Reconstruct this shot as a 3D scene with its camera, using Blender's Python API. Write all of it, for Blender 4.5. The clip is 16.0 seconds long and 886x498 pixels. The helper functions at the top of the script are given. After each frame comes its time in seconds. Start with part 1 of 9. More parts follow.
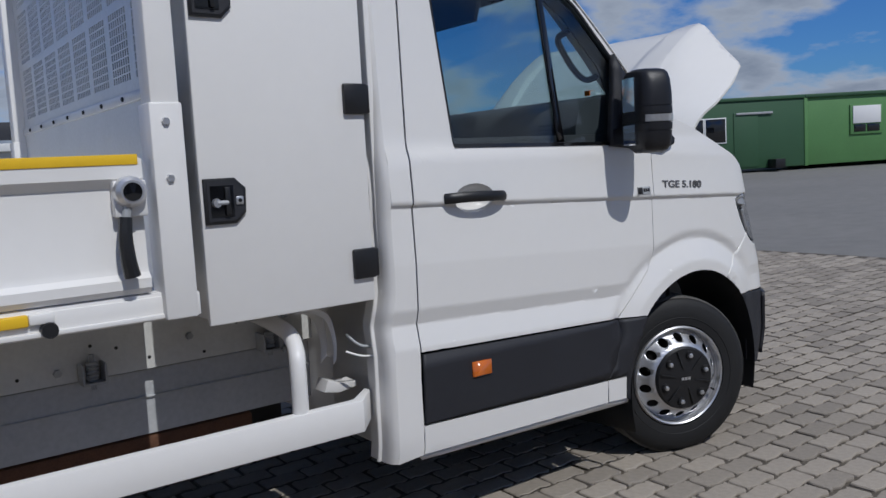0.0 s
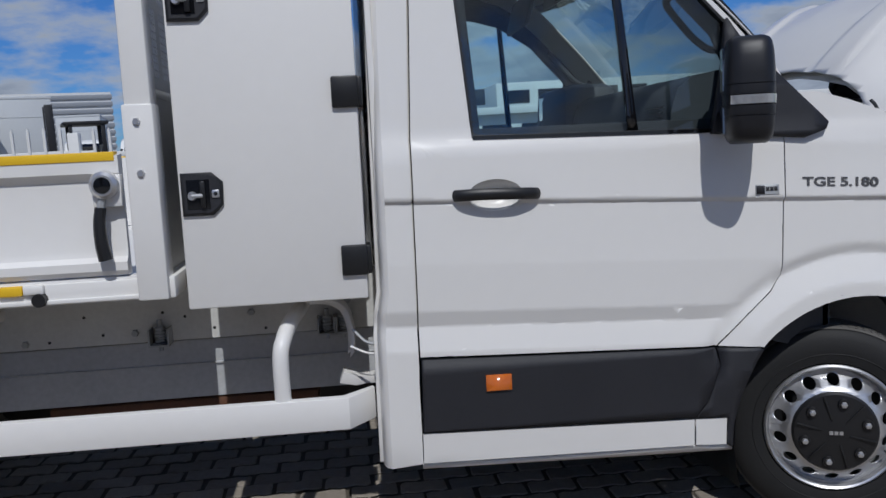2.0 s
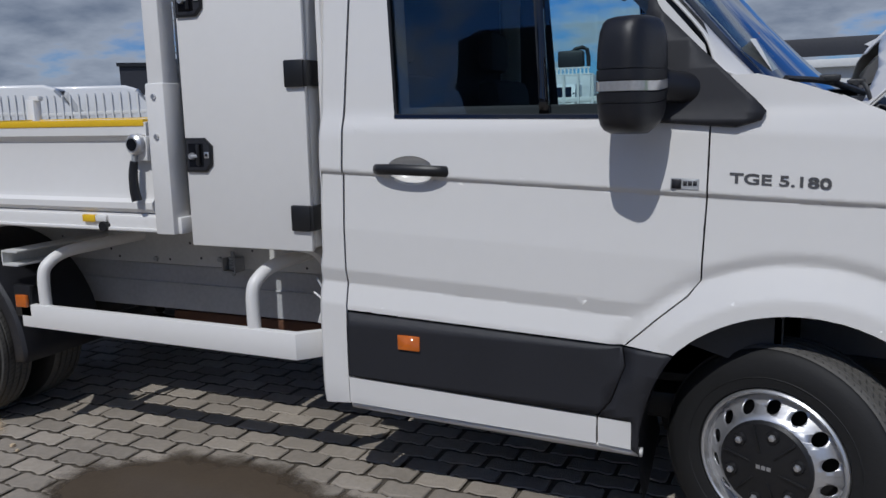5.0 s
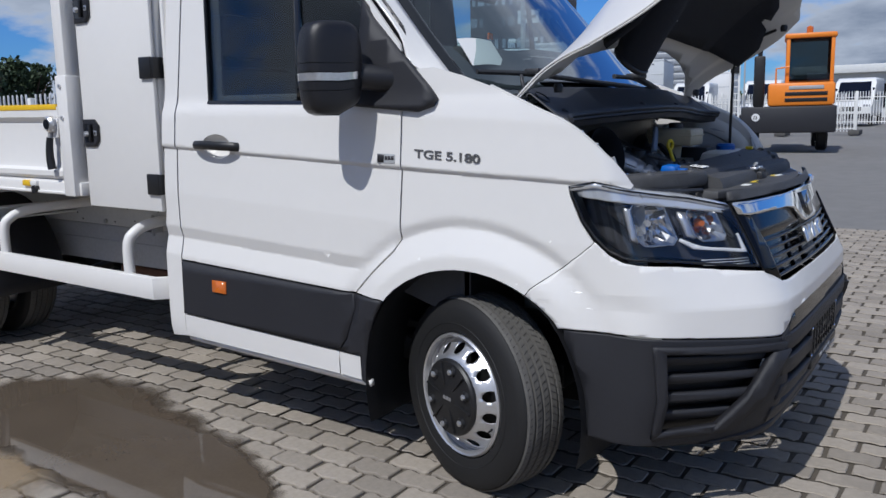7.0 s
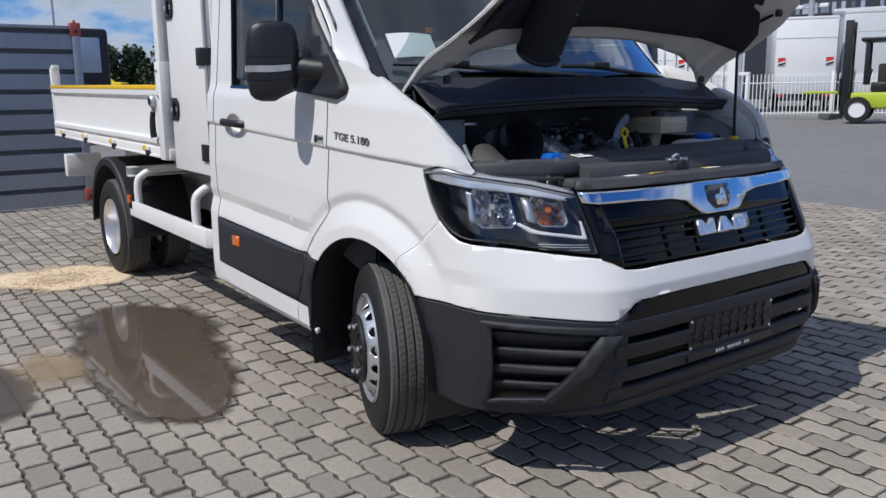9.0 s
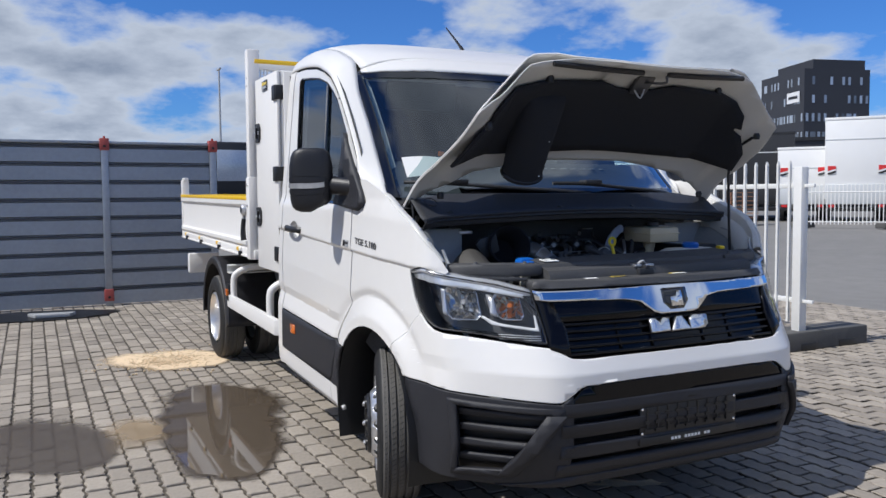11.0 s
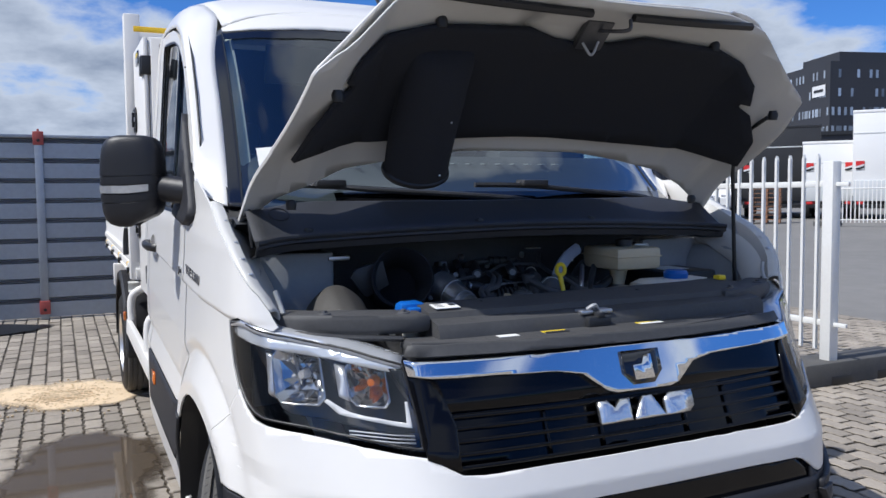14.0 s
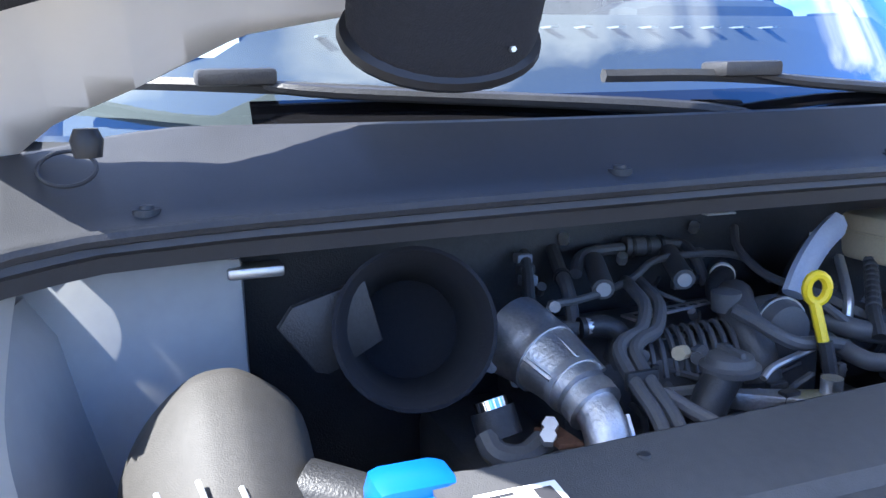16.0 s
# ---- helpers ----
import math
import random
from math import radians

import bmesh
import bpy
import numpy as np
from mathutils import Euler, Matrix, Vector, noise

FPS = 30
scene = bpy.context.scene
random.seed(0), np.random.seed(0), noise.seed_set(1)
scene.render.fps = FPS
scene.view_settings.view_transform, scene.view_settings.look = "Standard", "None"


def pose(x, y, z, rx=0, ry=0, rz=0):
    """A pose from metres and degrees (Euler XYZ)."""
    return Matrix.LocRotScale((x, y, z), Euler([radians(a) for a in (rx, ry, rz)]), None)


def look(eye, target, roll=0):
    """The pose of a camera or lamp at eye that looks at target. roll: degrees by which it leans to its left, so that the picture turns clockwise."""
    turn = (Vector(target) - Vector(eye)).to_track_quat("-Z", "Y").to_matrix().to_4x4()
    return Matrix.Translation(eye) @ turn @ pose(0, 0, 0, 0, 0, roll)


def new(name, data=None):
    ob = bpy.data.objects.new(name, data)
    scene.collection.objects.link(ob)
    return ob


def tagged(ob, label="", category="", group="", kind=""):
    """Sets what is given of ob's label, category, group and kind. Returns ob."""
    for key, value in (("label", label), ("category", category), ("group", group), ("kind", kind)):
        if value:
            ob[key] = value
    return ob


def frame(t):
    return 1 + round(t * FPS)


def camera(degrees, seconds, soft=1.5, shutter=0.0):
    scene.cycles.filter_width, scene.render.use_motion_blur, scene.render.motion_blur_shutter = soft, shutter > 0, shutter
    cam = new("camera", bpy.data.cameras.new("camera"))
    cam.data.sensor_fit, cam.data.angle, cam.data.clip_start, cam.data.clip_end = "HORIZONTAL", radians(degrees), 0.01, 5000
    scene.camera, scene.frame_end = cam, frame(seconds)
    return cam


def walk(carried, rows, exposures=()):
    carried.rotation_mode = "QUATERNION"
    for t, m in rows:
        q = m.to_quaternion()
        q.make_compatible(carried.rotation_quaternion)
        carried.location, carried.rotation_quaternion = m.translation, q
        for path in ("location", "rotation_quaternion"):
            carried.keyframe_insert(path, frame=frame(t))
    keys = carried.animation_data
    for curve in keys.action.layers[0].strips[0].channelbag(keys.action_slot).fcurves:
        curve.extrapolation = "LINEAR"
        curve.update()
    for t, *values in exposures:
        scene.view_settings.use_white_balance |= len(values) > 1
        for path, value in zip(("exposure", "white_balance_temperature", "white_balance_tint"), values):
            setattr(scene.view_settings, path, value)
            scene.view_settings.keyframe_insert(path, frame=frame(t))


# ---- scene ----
cam = camera(57.2, 16.0)
PATH = [
    (0, (-2.904, -2.198, 1.384), (-1.723, -0.6, 1.159), -3.6),
    (0.5, (-2.535, -2.26, 1.388), (-1.511, -0.559, 1.145), -3.6),
    (1, (-2.209, -2.344, 1.377), (-1.37, -0.545, 1.125), -3.6),
    (1.5, (-1.869, -2.388, 1.396), (-1.283, -0.495, 1.128), -3.4),
    (2, (-1.584, -2.507, 1.397), (-1.365, -0.535, 1.147), -3.5),
    (2.5, (-1.326, -2.56, 1.436), (-1.324, -0.572, 1.216), -3.3),
    (3, (-1.091, -2.515, 1.452), (-1.136, -0.518, 1.565), -3.1),
    (3.5, (-0.867, -2.538, 1.433), (-1.093, -0.57, 1.714), -2.4),
    (4, (-0.625, -2.601, 1.419), (-1.024, -0.655, 1.645), -1.8),
    (4.5, (-0.323, -2.533, 1.426), (-0.978, -0.647, 1.309), -1.5),
    (5, (0.067, -2.466, 1.424), (-0.728, -0.66, 1.094), -2.0),
    (5.2, (0.238, -2.466, 1.423), (-0.587, -0.676, 1.083), -2.2),
    (7.3, (1.764, -2.205, 1.334), (0.565, -0.638, 1.010), -1.45),
    (7.5, (1.906, -2.106, 1.361), (0.635, -0.598, 1.029), -1.67),
    (8, (2.253, -1.905, 1.354), (0.834, -0.535, 1.025), -1.58),
    (8.2, (2.379, -1.865, 1.383), (0.924, -0.536, 1.045), -1.48),
    (10.3, (3.349, -1.3, 1.371), (1.592, -0.383, 1.102), -0.6),
    (10.5, (3.439, -1.346, 1.392), (1.667, -0.436, 1.213), -0.6),
    (11, (3.58, -1.386, 1.407), (1.798, -0.488, 1.285), -0.5),
    (11.5, (3.735, -1.334, 1.405), (1.946, -0.446, 1.288), -0.4),
    (12, (3.791, -1.262, 1.406), (1.996, -0.389, 1.291), -0.5),
    (12.5, (3.632, -1.131, 1.41), (1.831, -0.269, 1.297), -0.5),
    (13, (3.406, -0.909, 1.398), (1.602, -0.054, 1.283), -0.6),
    (13.5, (3.095, -0.626, 1.419), (1.289, 0.225, 1.298), -0.6),
    (14, (2.701, -0.379, 1.446), (0.896, 0.473, 1.315), -0.6),
    (14.5, (2.281, -0.15, 1.454), (0.476, 0.696, 1.294), -0.7),
    (15, (1.889, 0.028, 1.464), (0.081, 0.856, 1.244), -0.8),
    (15.5, (1.552, 0.164, 1.49), (-0.264, 0.964, 1.242), -1.0),
    (16, (1.244, 0.312, 1.472), (-0.606, 0.963, 1.081), -1.4),
]
EXPOSURES = [(0.0, -0.5, 6000, 10), (3.5, -0.55, 6000, 10), (4.4, -0.64, 6000, 10), (5.2, -0.53, 6000, 10), (7.3, -0.08, 6000, 10), (8.2, -0.03, 6050, 10), (10.3, 0.18, 6250, 10), (11.0, 0.22, 6250, 10), (13.5, 0.26, 6250, 10), (14.5, 0.55, 6000, 10), (15.0, 0.9, 5950, 10), (15.5, 1.62, 6050, 10), (16.0, 2.6, 6050, 10)]
walk(cam, [(t, look(eye, target, roll)) for t, eye, target, roll in PATH], EXPOSURES)

# ---- world, sun ----
from mathutils.geometry import tessellate_polygon

SUN_TO = Vector((0.02, -0.78, 1.0)).normalized()
SUN_EL = math.asin(SUN_TO.z)
SUN_AZ = math.atan2(SUN_TO.x, SUN_TO.y)


def node(nt, kind, **inputs):
    n = nt.nodes.new(kind)
    for k, v in inputs.items():
        n.inputs[k.replace("_", " ")].default_value = v
    return n


def build_world():
    w = bpy.data.worlds.new("sky")
    scene.world = w
    w.use_nodes = True
    nt = w.node_tree
    nt.nodes.clear()
    L = nt.links.new
    out = nt.nodes.new("ShaderNodeOutputWorld")
    bg = nt.nodes.new("ShaderNodeBackground")
    sky = nt.nodes.new("ShaderNodeTexSky")
    sky.sky_type, sky.sun_disc = "NISHITA", False
    sky.sun_elevation, sky.sun_rotation = SUN_EL, SUN_AZ
    sky.air_density, sky.dust_density, sky.ozone_density = 1.0, 0.2, 1.5
    tint = nt.nodes.new("ShaderNodeMix")
    tint.data_type, tint.blend_type = "RGBA", "MULTIPLY"
    tint.inputs[0].default_value = 1.0
    tint.inputs[7].default_value = (0.26, 0.52, 0.97, 1)
    L(sky.outputs[0], tint.inputs[6])
    co = nt.nodes.new("ShaderNodeTexCoord")
    sep = nt.nodes.new("ShaderNodeSeparateXYZ")
    L(co.outputs["Generated"], sep.inputs[0])
    # flatten the dome onto a cloud layer
    h = nt.nodes.new("ShaderNodeMath"); h.operation = "MAXIMUM"; h.inputs[1].default_value = 0.0
    L(sep.outputs[2], h.inputs[0])
    h2 = nt.nodes.new("ShaderNodeMath"); h2.operation = "ADD"; h2.inputs[1].default_value = 0.28
    L(h.outputs[0], h2.inputs[0])
    dv = nt.nodes.new("ShaderNodeVectorMath"); dv.operation = "DIVIDE"
    cb = nt.nodes.new("ShaderNodeCombineXYZ")
    for i in range(3):
        L(h2.outputs[0], cb.inputs[i])
    L(co.outputs["Generated"], dv.inputs[0]); L(cb.outputs[0], dv.inputs[1])
    n1 = nt.nodes.new("ShaderNodeTexNoise")
    n1.inputs["Scale"].default_value, n1.inputs["Detail"].default_value, n1.inputs["Roughness"].default_value = CLOUD_SCALE, 10, 0.55
    mp = nt.nodes.new("ShaderNodeMapping"); mp.inputs["Location"].default_value = CLOUD_SHIFT
    L(dv.outputs[0], mp.inputs[0]); L(mp.outputs[0], n1.inputs["Vector"])
    ramp = nt.nodes.new("ShaderNodeValToRGB")
    ramp.color_ramp.elements[0].position, ramp.color_ramp.elements[0].color = CLOUD_LOW, (0, 0, 0, 1)
    ramp.color_ramp.elements[1].position, ramp.color_ramp.elements[1].color = CLOUD_HIGH, (1, 1, 1, 1)
    # more cloud towards the back of the yard
    half = nt.nodes.new("ShaderNodeMath"); half.operation = "MULTIPLY_ADD"; half.inputs[1].default_value, half.inputs[2].default_value = 0.5, 0.5
    L(sep.outputs[0], half.inputs[0])
    cov = nt.nodes.new("ShaderNodeFloatCurve")
    cu = cov.mapping.curves[0]
    cu.points[0].location, cu.points[1].location = (0.0, 0.565), (1.0, 0.49)
    for px, py in ((0.10, 0.555), (0.22, 0.495), (0.33, 0.445), (0.42, 0.47), (0.50, 0.525), (0.66, 0.53), (0.78, 0.48)):
        cu.points.new(px, py)
    cov.mapping.update()
    L(half.outputs[0], cov.inputs["Value"])
    cov2 = nt.nodes.new("ShaderNodeMath"); cov2.operation = "SUBTRACT"; cov2.inputs[1].default_value = 0.5
    L(cov.outputs[0], cov2.inputs[0])
    ca = nt.nodes.new("ShaderNodeMath"); ca.operation = "ADD"
    L(n1.outputs[0], ca.inputs[0]); L(cov2.outputs[0], ca.inputs[1])
    # a low bank of cloud round the horizon, and more of it on the sunny side
    bank = nt.nodes.new("ShaderNodeMapRange"); bank.interpolation_type = "SMOOTHSTEP"
    bank.inputs[1].default_value, bank.inputs[2].default_value = 0.03, 0.17
    bank.inputs[3].default_value, bank.inputs[4].default_value = 0.10, 0.0
    L(sep.outputs[2], bank.inputs[0])
    side = nt.nodes.new("ShaderNodeMapRange"); side.interpolation_type = "SMOOTHSTEP"
    side.inputs[1].default_value, side.inputs[2].default_value = -0.75, -0.15
    side.inputs[3].default_value, side.inputs[4].default_value = 0.075, 0.0
    L(sep.outputs[1], side.inputs[0])
    crown = nt.nodes.new("ShaderNodeMapRange"); crown.interpolation_type = "SMOOTHSTEP"
    crown.inputs[1].default_value, crown.inputs[2].default_value = 0.60, 0.85
    crown.inputs[3].default_value, crown.inputs[4].default_value = 0.0, 0.085
    L(sep.outputs[2], crown.inputs[0])
    for extra in (bank, side, crown):
        more = nt.nodes.new("ShaderNodeMath"); more.operation = "ADD"
        L(ca.outputs[0], more.inputs[0]); L(extra.outputs[0], more.inputs[1])
        ca = more
    L(ca.outputs[0], ramp.inputs[0])
    # cloud body: bright rims, greyer thick middles
    body = nt.nodes.new("ShaderNodeValToRGB")
    body.color_ramp.elements[0].position, body.color_ramp.elements[0].color = CLOUD_HIGH - 0.03, (0.70, 0.77, 0.89, 1)
    body.color_ramp.elements[1].position, body.color_ramp.elements[1].color = CLOUD_HIGH + 0.16, (0.30, 0.365, 0.49, 1)
    L(ca.outputs[0], body.inputs[0])
    sc = nt.nodes.new("ShaderNodeMix"); sc.data_type, sc.blend_type = "RGBA", "MULTIPLY"
    sc.inputs[0].default_value = 1.0
    k = 0.68 / SKY_STRENGTH
    sc.inputs[7].default_value = (k, k, k, 1)
    L(body.outputs[0], sc.inputs[6])
    mix = nt.nodes.new("ShaderNodeMix"); mix.data_type = "RGBA"
    L(ramp.outputs[0], mix.inputs[0]); L(tint.outputs[2], mix.inputs[6]); L(sc.outputs[2], mix.inputs[7])
    L(mix.outputs[2], bg.inputs[0])
    bg.inputs[1].default_value = SKY_STRENGTH
    L(bg.outputs[0], out.inputs[0])


SKY_STRENGTH, CLOUD_SCALE, CLOUD_SHIFT, CLOUD_LOW, CLOUD_HIGH = 0.1, 2.0, (4.6, 2.2, 0.4), 0.505, 0.61
build_world()
sun = new("sun", bpy.data.lights.new("sun", "SUN"))
sun.data.energy, sun.data.angle, sun.data.color = 3.6, radians(0.53), (1.0, 0.96, 0.9)
sun.matrix_world = look((0, 0, 30), Vector((0, 0, 30)) - SUN_TO)
scene.view_settings.exposure = 0.0

# ---- materials ----


def mat(name, col, rough=0.5, metal=0.0, vary=0.08, scale=6.0, bump=0.0, bscale=200.0, spec=0.5, coat=0.0, dirt=0.0, dirt_col=(0.25, 0.22, 0.18), island=0.0, objvar=0.0, rvar=0.1):
    """A surface with colour varied at two scales, roughness variation, fine relief, and dirt stains of their own shape."""
    m = bpy.data.materials.new(name)
    m.use_nodes = True
    nt = m.node_tree
    L = nt.links.new
    b = nt.nodes["Principled BSDF"]
    b.inputs["Metallic"].default_value = metal
    b.inputs["Specular IOR Level"].default_value = spec
    b.inputs["Coat Weight"].default_value = coat
    b.inputs["Coat Roughness"].default_value = 0.05
    co = nt.nodes.new("ShaderNodeTexCoord")
    n1 = node(nt, "ShaderNodeTexNoise", Scale=scale, Detail=5.0)
    n2 = node(nt, "ShaderNodeTexNoise", Scale=scale * 13, Detail=3.0)
    L(co.outputs["Object"], n1.inputs["Vector"]); L(co.outputs["Object"], n2.inputs["Vector"])
    add = nt.nodes.new("ShaderNodeMath"); add.operation = "ADD"
    L(n1.outputs[0], add.inputs[0]); L(n2.outputs[0], add.inputs[1])
    mr = nt.nodes.new("ShaderNodeMapRange")
    mr.inputs[1].default_value, mr.inputs[2].default_value = 0.6, 1.4
    mr.inputs[3].default_value, mr.inputs[4].default_value = 1 - vary, 1 + vary
    L(add.outputs[0], mr.inputs[0])
    last = mr.outputs[0]
    for weight, kind, sock in ((island, "ShaderNodeNewGeometry", "Random Per Island"), (objvar, "ShaderNodeObjectInfo", "Random")):
        if weight:
            g = nt.nodes.new(kind)
            r = nt.nodes.new("ShaderNodeMapRange")
            r.inputs[3].default_value, r.inputs[4].default_value = 1 - weight, 1 + weight
            L(g.outputs[sock], r.inputs[0])
            mu = nt.nodes.new("ShaderNodeMath"); mu.operation = "MULTIPLY"
            L(last, mu.inputs[0]); L(r.outputs[0], mu.inputs[1])
            last = mu.outputs[0]
    cm = nt.nodes.new("ShaderNodeVectorMath"); cm.operation = "SCALE"
    cm.inputs[0].default_value = col
    L(last, cm.inputs["Scale"])
    colout = cm.outputs[0]
    if dirt:
        nd = node(nt, "ShaderNodeTexNoise", Scale=scale * 0.6, Detail=8.0, Roughness=0.65)
        L(co.outputs["Object"], nd.inputs["Vector"])
        dr = nt.nodes.new("ShaderNodeMapRange")
        dr.inputs[1].default_value, dr.inputs[2].default_value, dr.inputs[4].default_value = 0.52, 0.8, dirt
        L(nd.outputs[0], dr.inputs[0])
        mx = nt.nodes.new("ShaderNodeMix"); mx.data_type = "RGBA"
        mx.inputs[7].default_value = (*dirt_col, 1)
        L(dr.outputs[0], mx.inputs[0]); L(colout, mx.inputs[6])
        colout = mx.outputs[2]
    L(colout, b.inputs["Base Color"])
    rr = nt.nodes.new("ShaderNodeMapRange")
    rr.inputs[3].default_value, rr.inputs[4].default_value = max(0.02, rough - rvar * rough), min(1, rough + rvar * rough)
    L(n1.outputs[0], rr.inputs[0]); L(rr.outputs[0], b.inputs["Roughness"])
    if bump:
        nb = node(nt, "ShaderNodeTexNoise", Scale=bscale, Detail=4.0)
        L(co.outputs["Object"], nb.inputs["Vector"])
        bp = nt.nodes.new("ShaderNodeBump")
        bp.inputs["Strength"].default_value, bp.inputs["Distance"].default_value = bump, 0.004
        L(nb.outputs[0], bp.inputs["Height"]); L(bp.outputs[0], b.inputs["Normal"])
    return m


def glass(name, col=(0.9, 0.95, 0.95), rough=0.0, gloss=1.3):
    """Thin pane: clear with a sharp reflection that grows at grazing angles."""
    m = bpy.data.materials.new(name)
    m.use_nodes = True
    nt = m.node_tree
    nt.nodes.clear()
    L = nt.links.new
    out = nt.nodes.new("ShaderNodeOutputMaterial")
    tr = nt.nodes.new("ShaderNodeBsdfTransparent"); tr.inputs[0].default_value = (*col, 1)
    gl = nt.nodes.new("ShaderNodeBsdfGlossy"); gl.inputs["Roughness"].default_value = rough
    # the same on both faces of the pane: 0.04 head-on, 1 at grazing angles
    lw = nt.nodes.new("ShaderNodeLayerWeight"); lw.inputs[0].default_value = 0.5
    pw = nt.nodes.new("ShaderNodeMath"); pw.operation = "POWER"; pw.inputs[1].default_value = 4.5
    L(lw.outputs["Facing"], pw.inputs[0])
    fr = nt.nodes.new("ShaderNodeMath"); fr.operation = "MULTIPLY_ADD"; fr.inputs[1].default_value, fr.inputs[2].default_value = 0.96, 0.042
    fr.use_clamp = True
    L(pw.outputs[0], fr.inputs[0])
    k = nt.nodes.new("ShaderNodeMath"); k.operation = "MULTIPLY_ADD"; k.inputs[1].default_value, k.inputs[2].default_value = gloss, 0.04
    L(fr.outputs[0], k.inputs[0])
    mx = nt.nodes.new("ShaderNodeMixShader")
    L(k.outputs[0], mx.inputs[0]); L(tr.outputs[0], mx.inputs[1]); L(gl.outputs[0], mx.inputs[2])
    L(mx.outputs[0], out.inputs[0])
    return m


M_WHITE = mat("white_car_paint", (0.75, 0.735, 0.71), 0.3, 0, 0.012, 1.5, spec=0.5, coat=0.35, dirt=0.03, dirt_col=(0.5, 0.47, 0.42))
M_BODYW = mat("white_powder_coat", (0.765, 0.75, 0.725), 0.4, 0, 0.015, 2.0, bump=0.05, bscale=400, dirt=0.05, dirt_col=(0.5, 0.47, 0.42))
M_PLAST = mat("grained_black_plastic", (0.0175, 0.0180, 0.0225), 0.55, 0, 0.12, 5, bump=0.25, bscale=900, dirt=0.08, dirt_col=(0.045, 0.044, 0.044))
M_BLACK = mat("black_plastic", (0.012, 0.012, 0.013), 0.42, 0, 0.15, 9, bump=0.1, bscale=700)
M_GLOSSB = mat("gloss_black", (0.006, 0.006, 0.007), 0.08, 0, 0.1, 6, coat=0.6)
M_CHROME = mat("chrome", (0.86, 0.87, 0.88), 0.06, 1.0, 0.02, 8)
M_SILVER = mat("silver_paint", (0.68, 0.68, 0.69), 0.36, 0.85, 0.06, 10, bump=0.05, bscale=300)
M_ALU = mat("cast_aluminium", (0.62, 0.62, 0.63), 0.42, 1.0, 0.15, 14, bump=0.3, bscale=220)
M_STEEL = mat("grey_painted_steel", (0.40, 0.41, 0.42), 0.5, 0.2, 0.1, 5, bump=0.08, bscale=200, dirt=0.15, dirt_col=(0.2, 0.17, 0.14))
M_RAIL = mat("grey_rail_paint", (0.46, 0.47, 0.48), 0.5, 0, 0.12, 4, bump=0.06, bscale=250, dirt=0.25)
M_SUBF = mat("primer_grey_steel", (0.62, 0.62, 0.6), 0.5, 0.1, 0.08, 5, bump=0.06, bscale=250, dirt=0.15)
M_RUST = mat("rusty_steel", (0.12, 0.055, 0.03), 0.8, 0.2, 0.3, 18, bump=0.3)
M_RUBBER = mat("tyre_rubber", (0.008, 0.008, 0.0085), 0.7, 0, 0.2, 7, bump=0.2, bscale=260, dirt=0.12, dirt_col=(0.022, 0.021, 0.02))
M_TREAD = mat("dusty_tread_rubber", (0.10, 0.095, 0.088), 0.85, 0, 0.25, 14, bump=0.35, bscale=200, dirt=0.4, dirt_col=(0.05, 0.048, 0.045))
M_AMBER = mat("amber_lens", (0.55, 0.13, 0.012), 0.15, 0, 0.1, 40, coat=0.5)
M_YELLOW = mat("yellow_reflective_tape", (0.80, 0.50, 0.02), 0.35, 0, 0.05, 30)
M_YPLAS = mat("yellow_plastic", (0.85, 0.62, 0.02), 0.35, 0, 0.05, 30)
M_BLUE = mat("blue_cap", (0.006, 0.115, 0.46), 0.35, 0, 0.05, 20)
M_MILK = mat("milky_plastic", (0.68, 0.66, 0.60), 0.4, 0, 0.05, 20)
M_CREAM = mat("aged_cream_plastic", (0.62, 0.52, 0.34), 0.4, 0, 0.08, 20)
M_PAPER = mat("paper", (0.8, 0.8, 0.78), 0.8, 0, 0.02, 20)
M_INK = mat("ink", (0.03, 0.03, 0.035), 0.6, 0, 0.05, 20)
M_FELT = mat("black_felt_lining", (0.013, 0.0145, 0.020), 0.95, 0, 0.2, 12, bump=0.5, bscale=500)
M_HOODIN = mat("white_inner_paint", (0.60, 0.59, 0.56), 0.4, 0, 0.02, 3, dirt=0.08)
M_BAY = mat("dark_bay_paint", (0.31, 0.322, 0.332), 0.45, 0, 0.06, 4, dirt=0.2, dirt_col=(0.1, 0.1, 0.1))
M_SEAT = mat("dark_seat_cloth", (0.03, 0.03, 0.033), 0.95, 0, 0.15, 20, bump=0.3, bscale=800)
M_TRIM = mat("light_cabin_trim", (0.58, 0.56, 0.52), 0.8, 0, 0.05, 6)
M_GLASS = glass("clear_glass", (0.80, 0.945, 0.955), 0.0, 1.1)
M_WSCR = glass("windscreen_glass", (0.58, 0.71, 0.73), 0.0, 2.7)
M_LENS = glass("lamp_lens", (0.95, 0.96, 0.97), 0.0, 0.8)
M_TINT = glass("tinted_glass", (0.25, 0.3, 0.32))

# ---- mesh helpers ----


def finish(name, bm, material, parent=None, label="", smooth=35.0, recalc=True):
    if recalc:
        bmesh.ops.recalc_face_normals(bm, faces=bm.faces[:])
    me = bpy.data.meshes.new(name)
    bm.to_mesh(me)
    bm.free()
    me.materials.append(material)
    if smooth:
        me.polygons.foreach_set("use_smooth", [True] * len(me.polygons))
        me.set_sharp_from_angle(angle=radians(smooth))
    ob = new(name, me)
    if parent is not None:
        ob.parent = parent
    if label:
        ob["label"] = label
    return ob


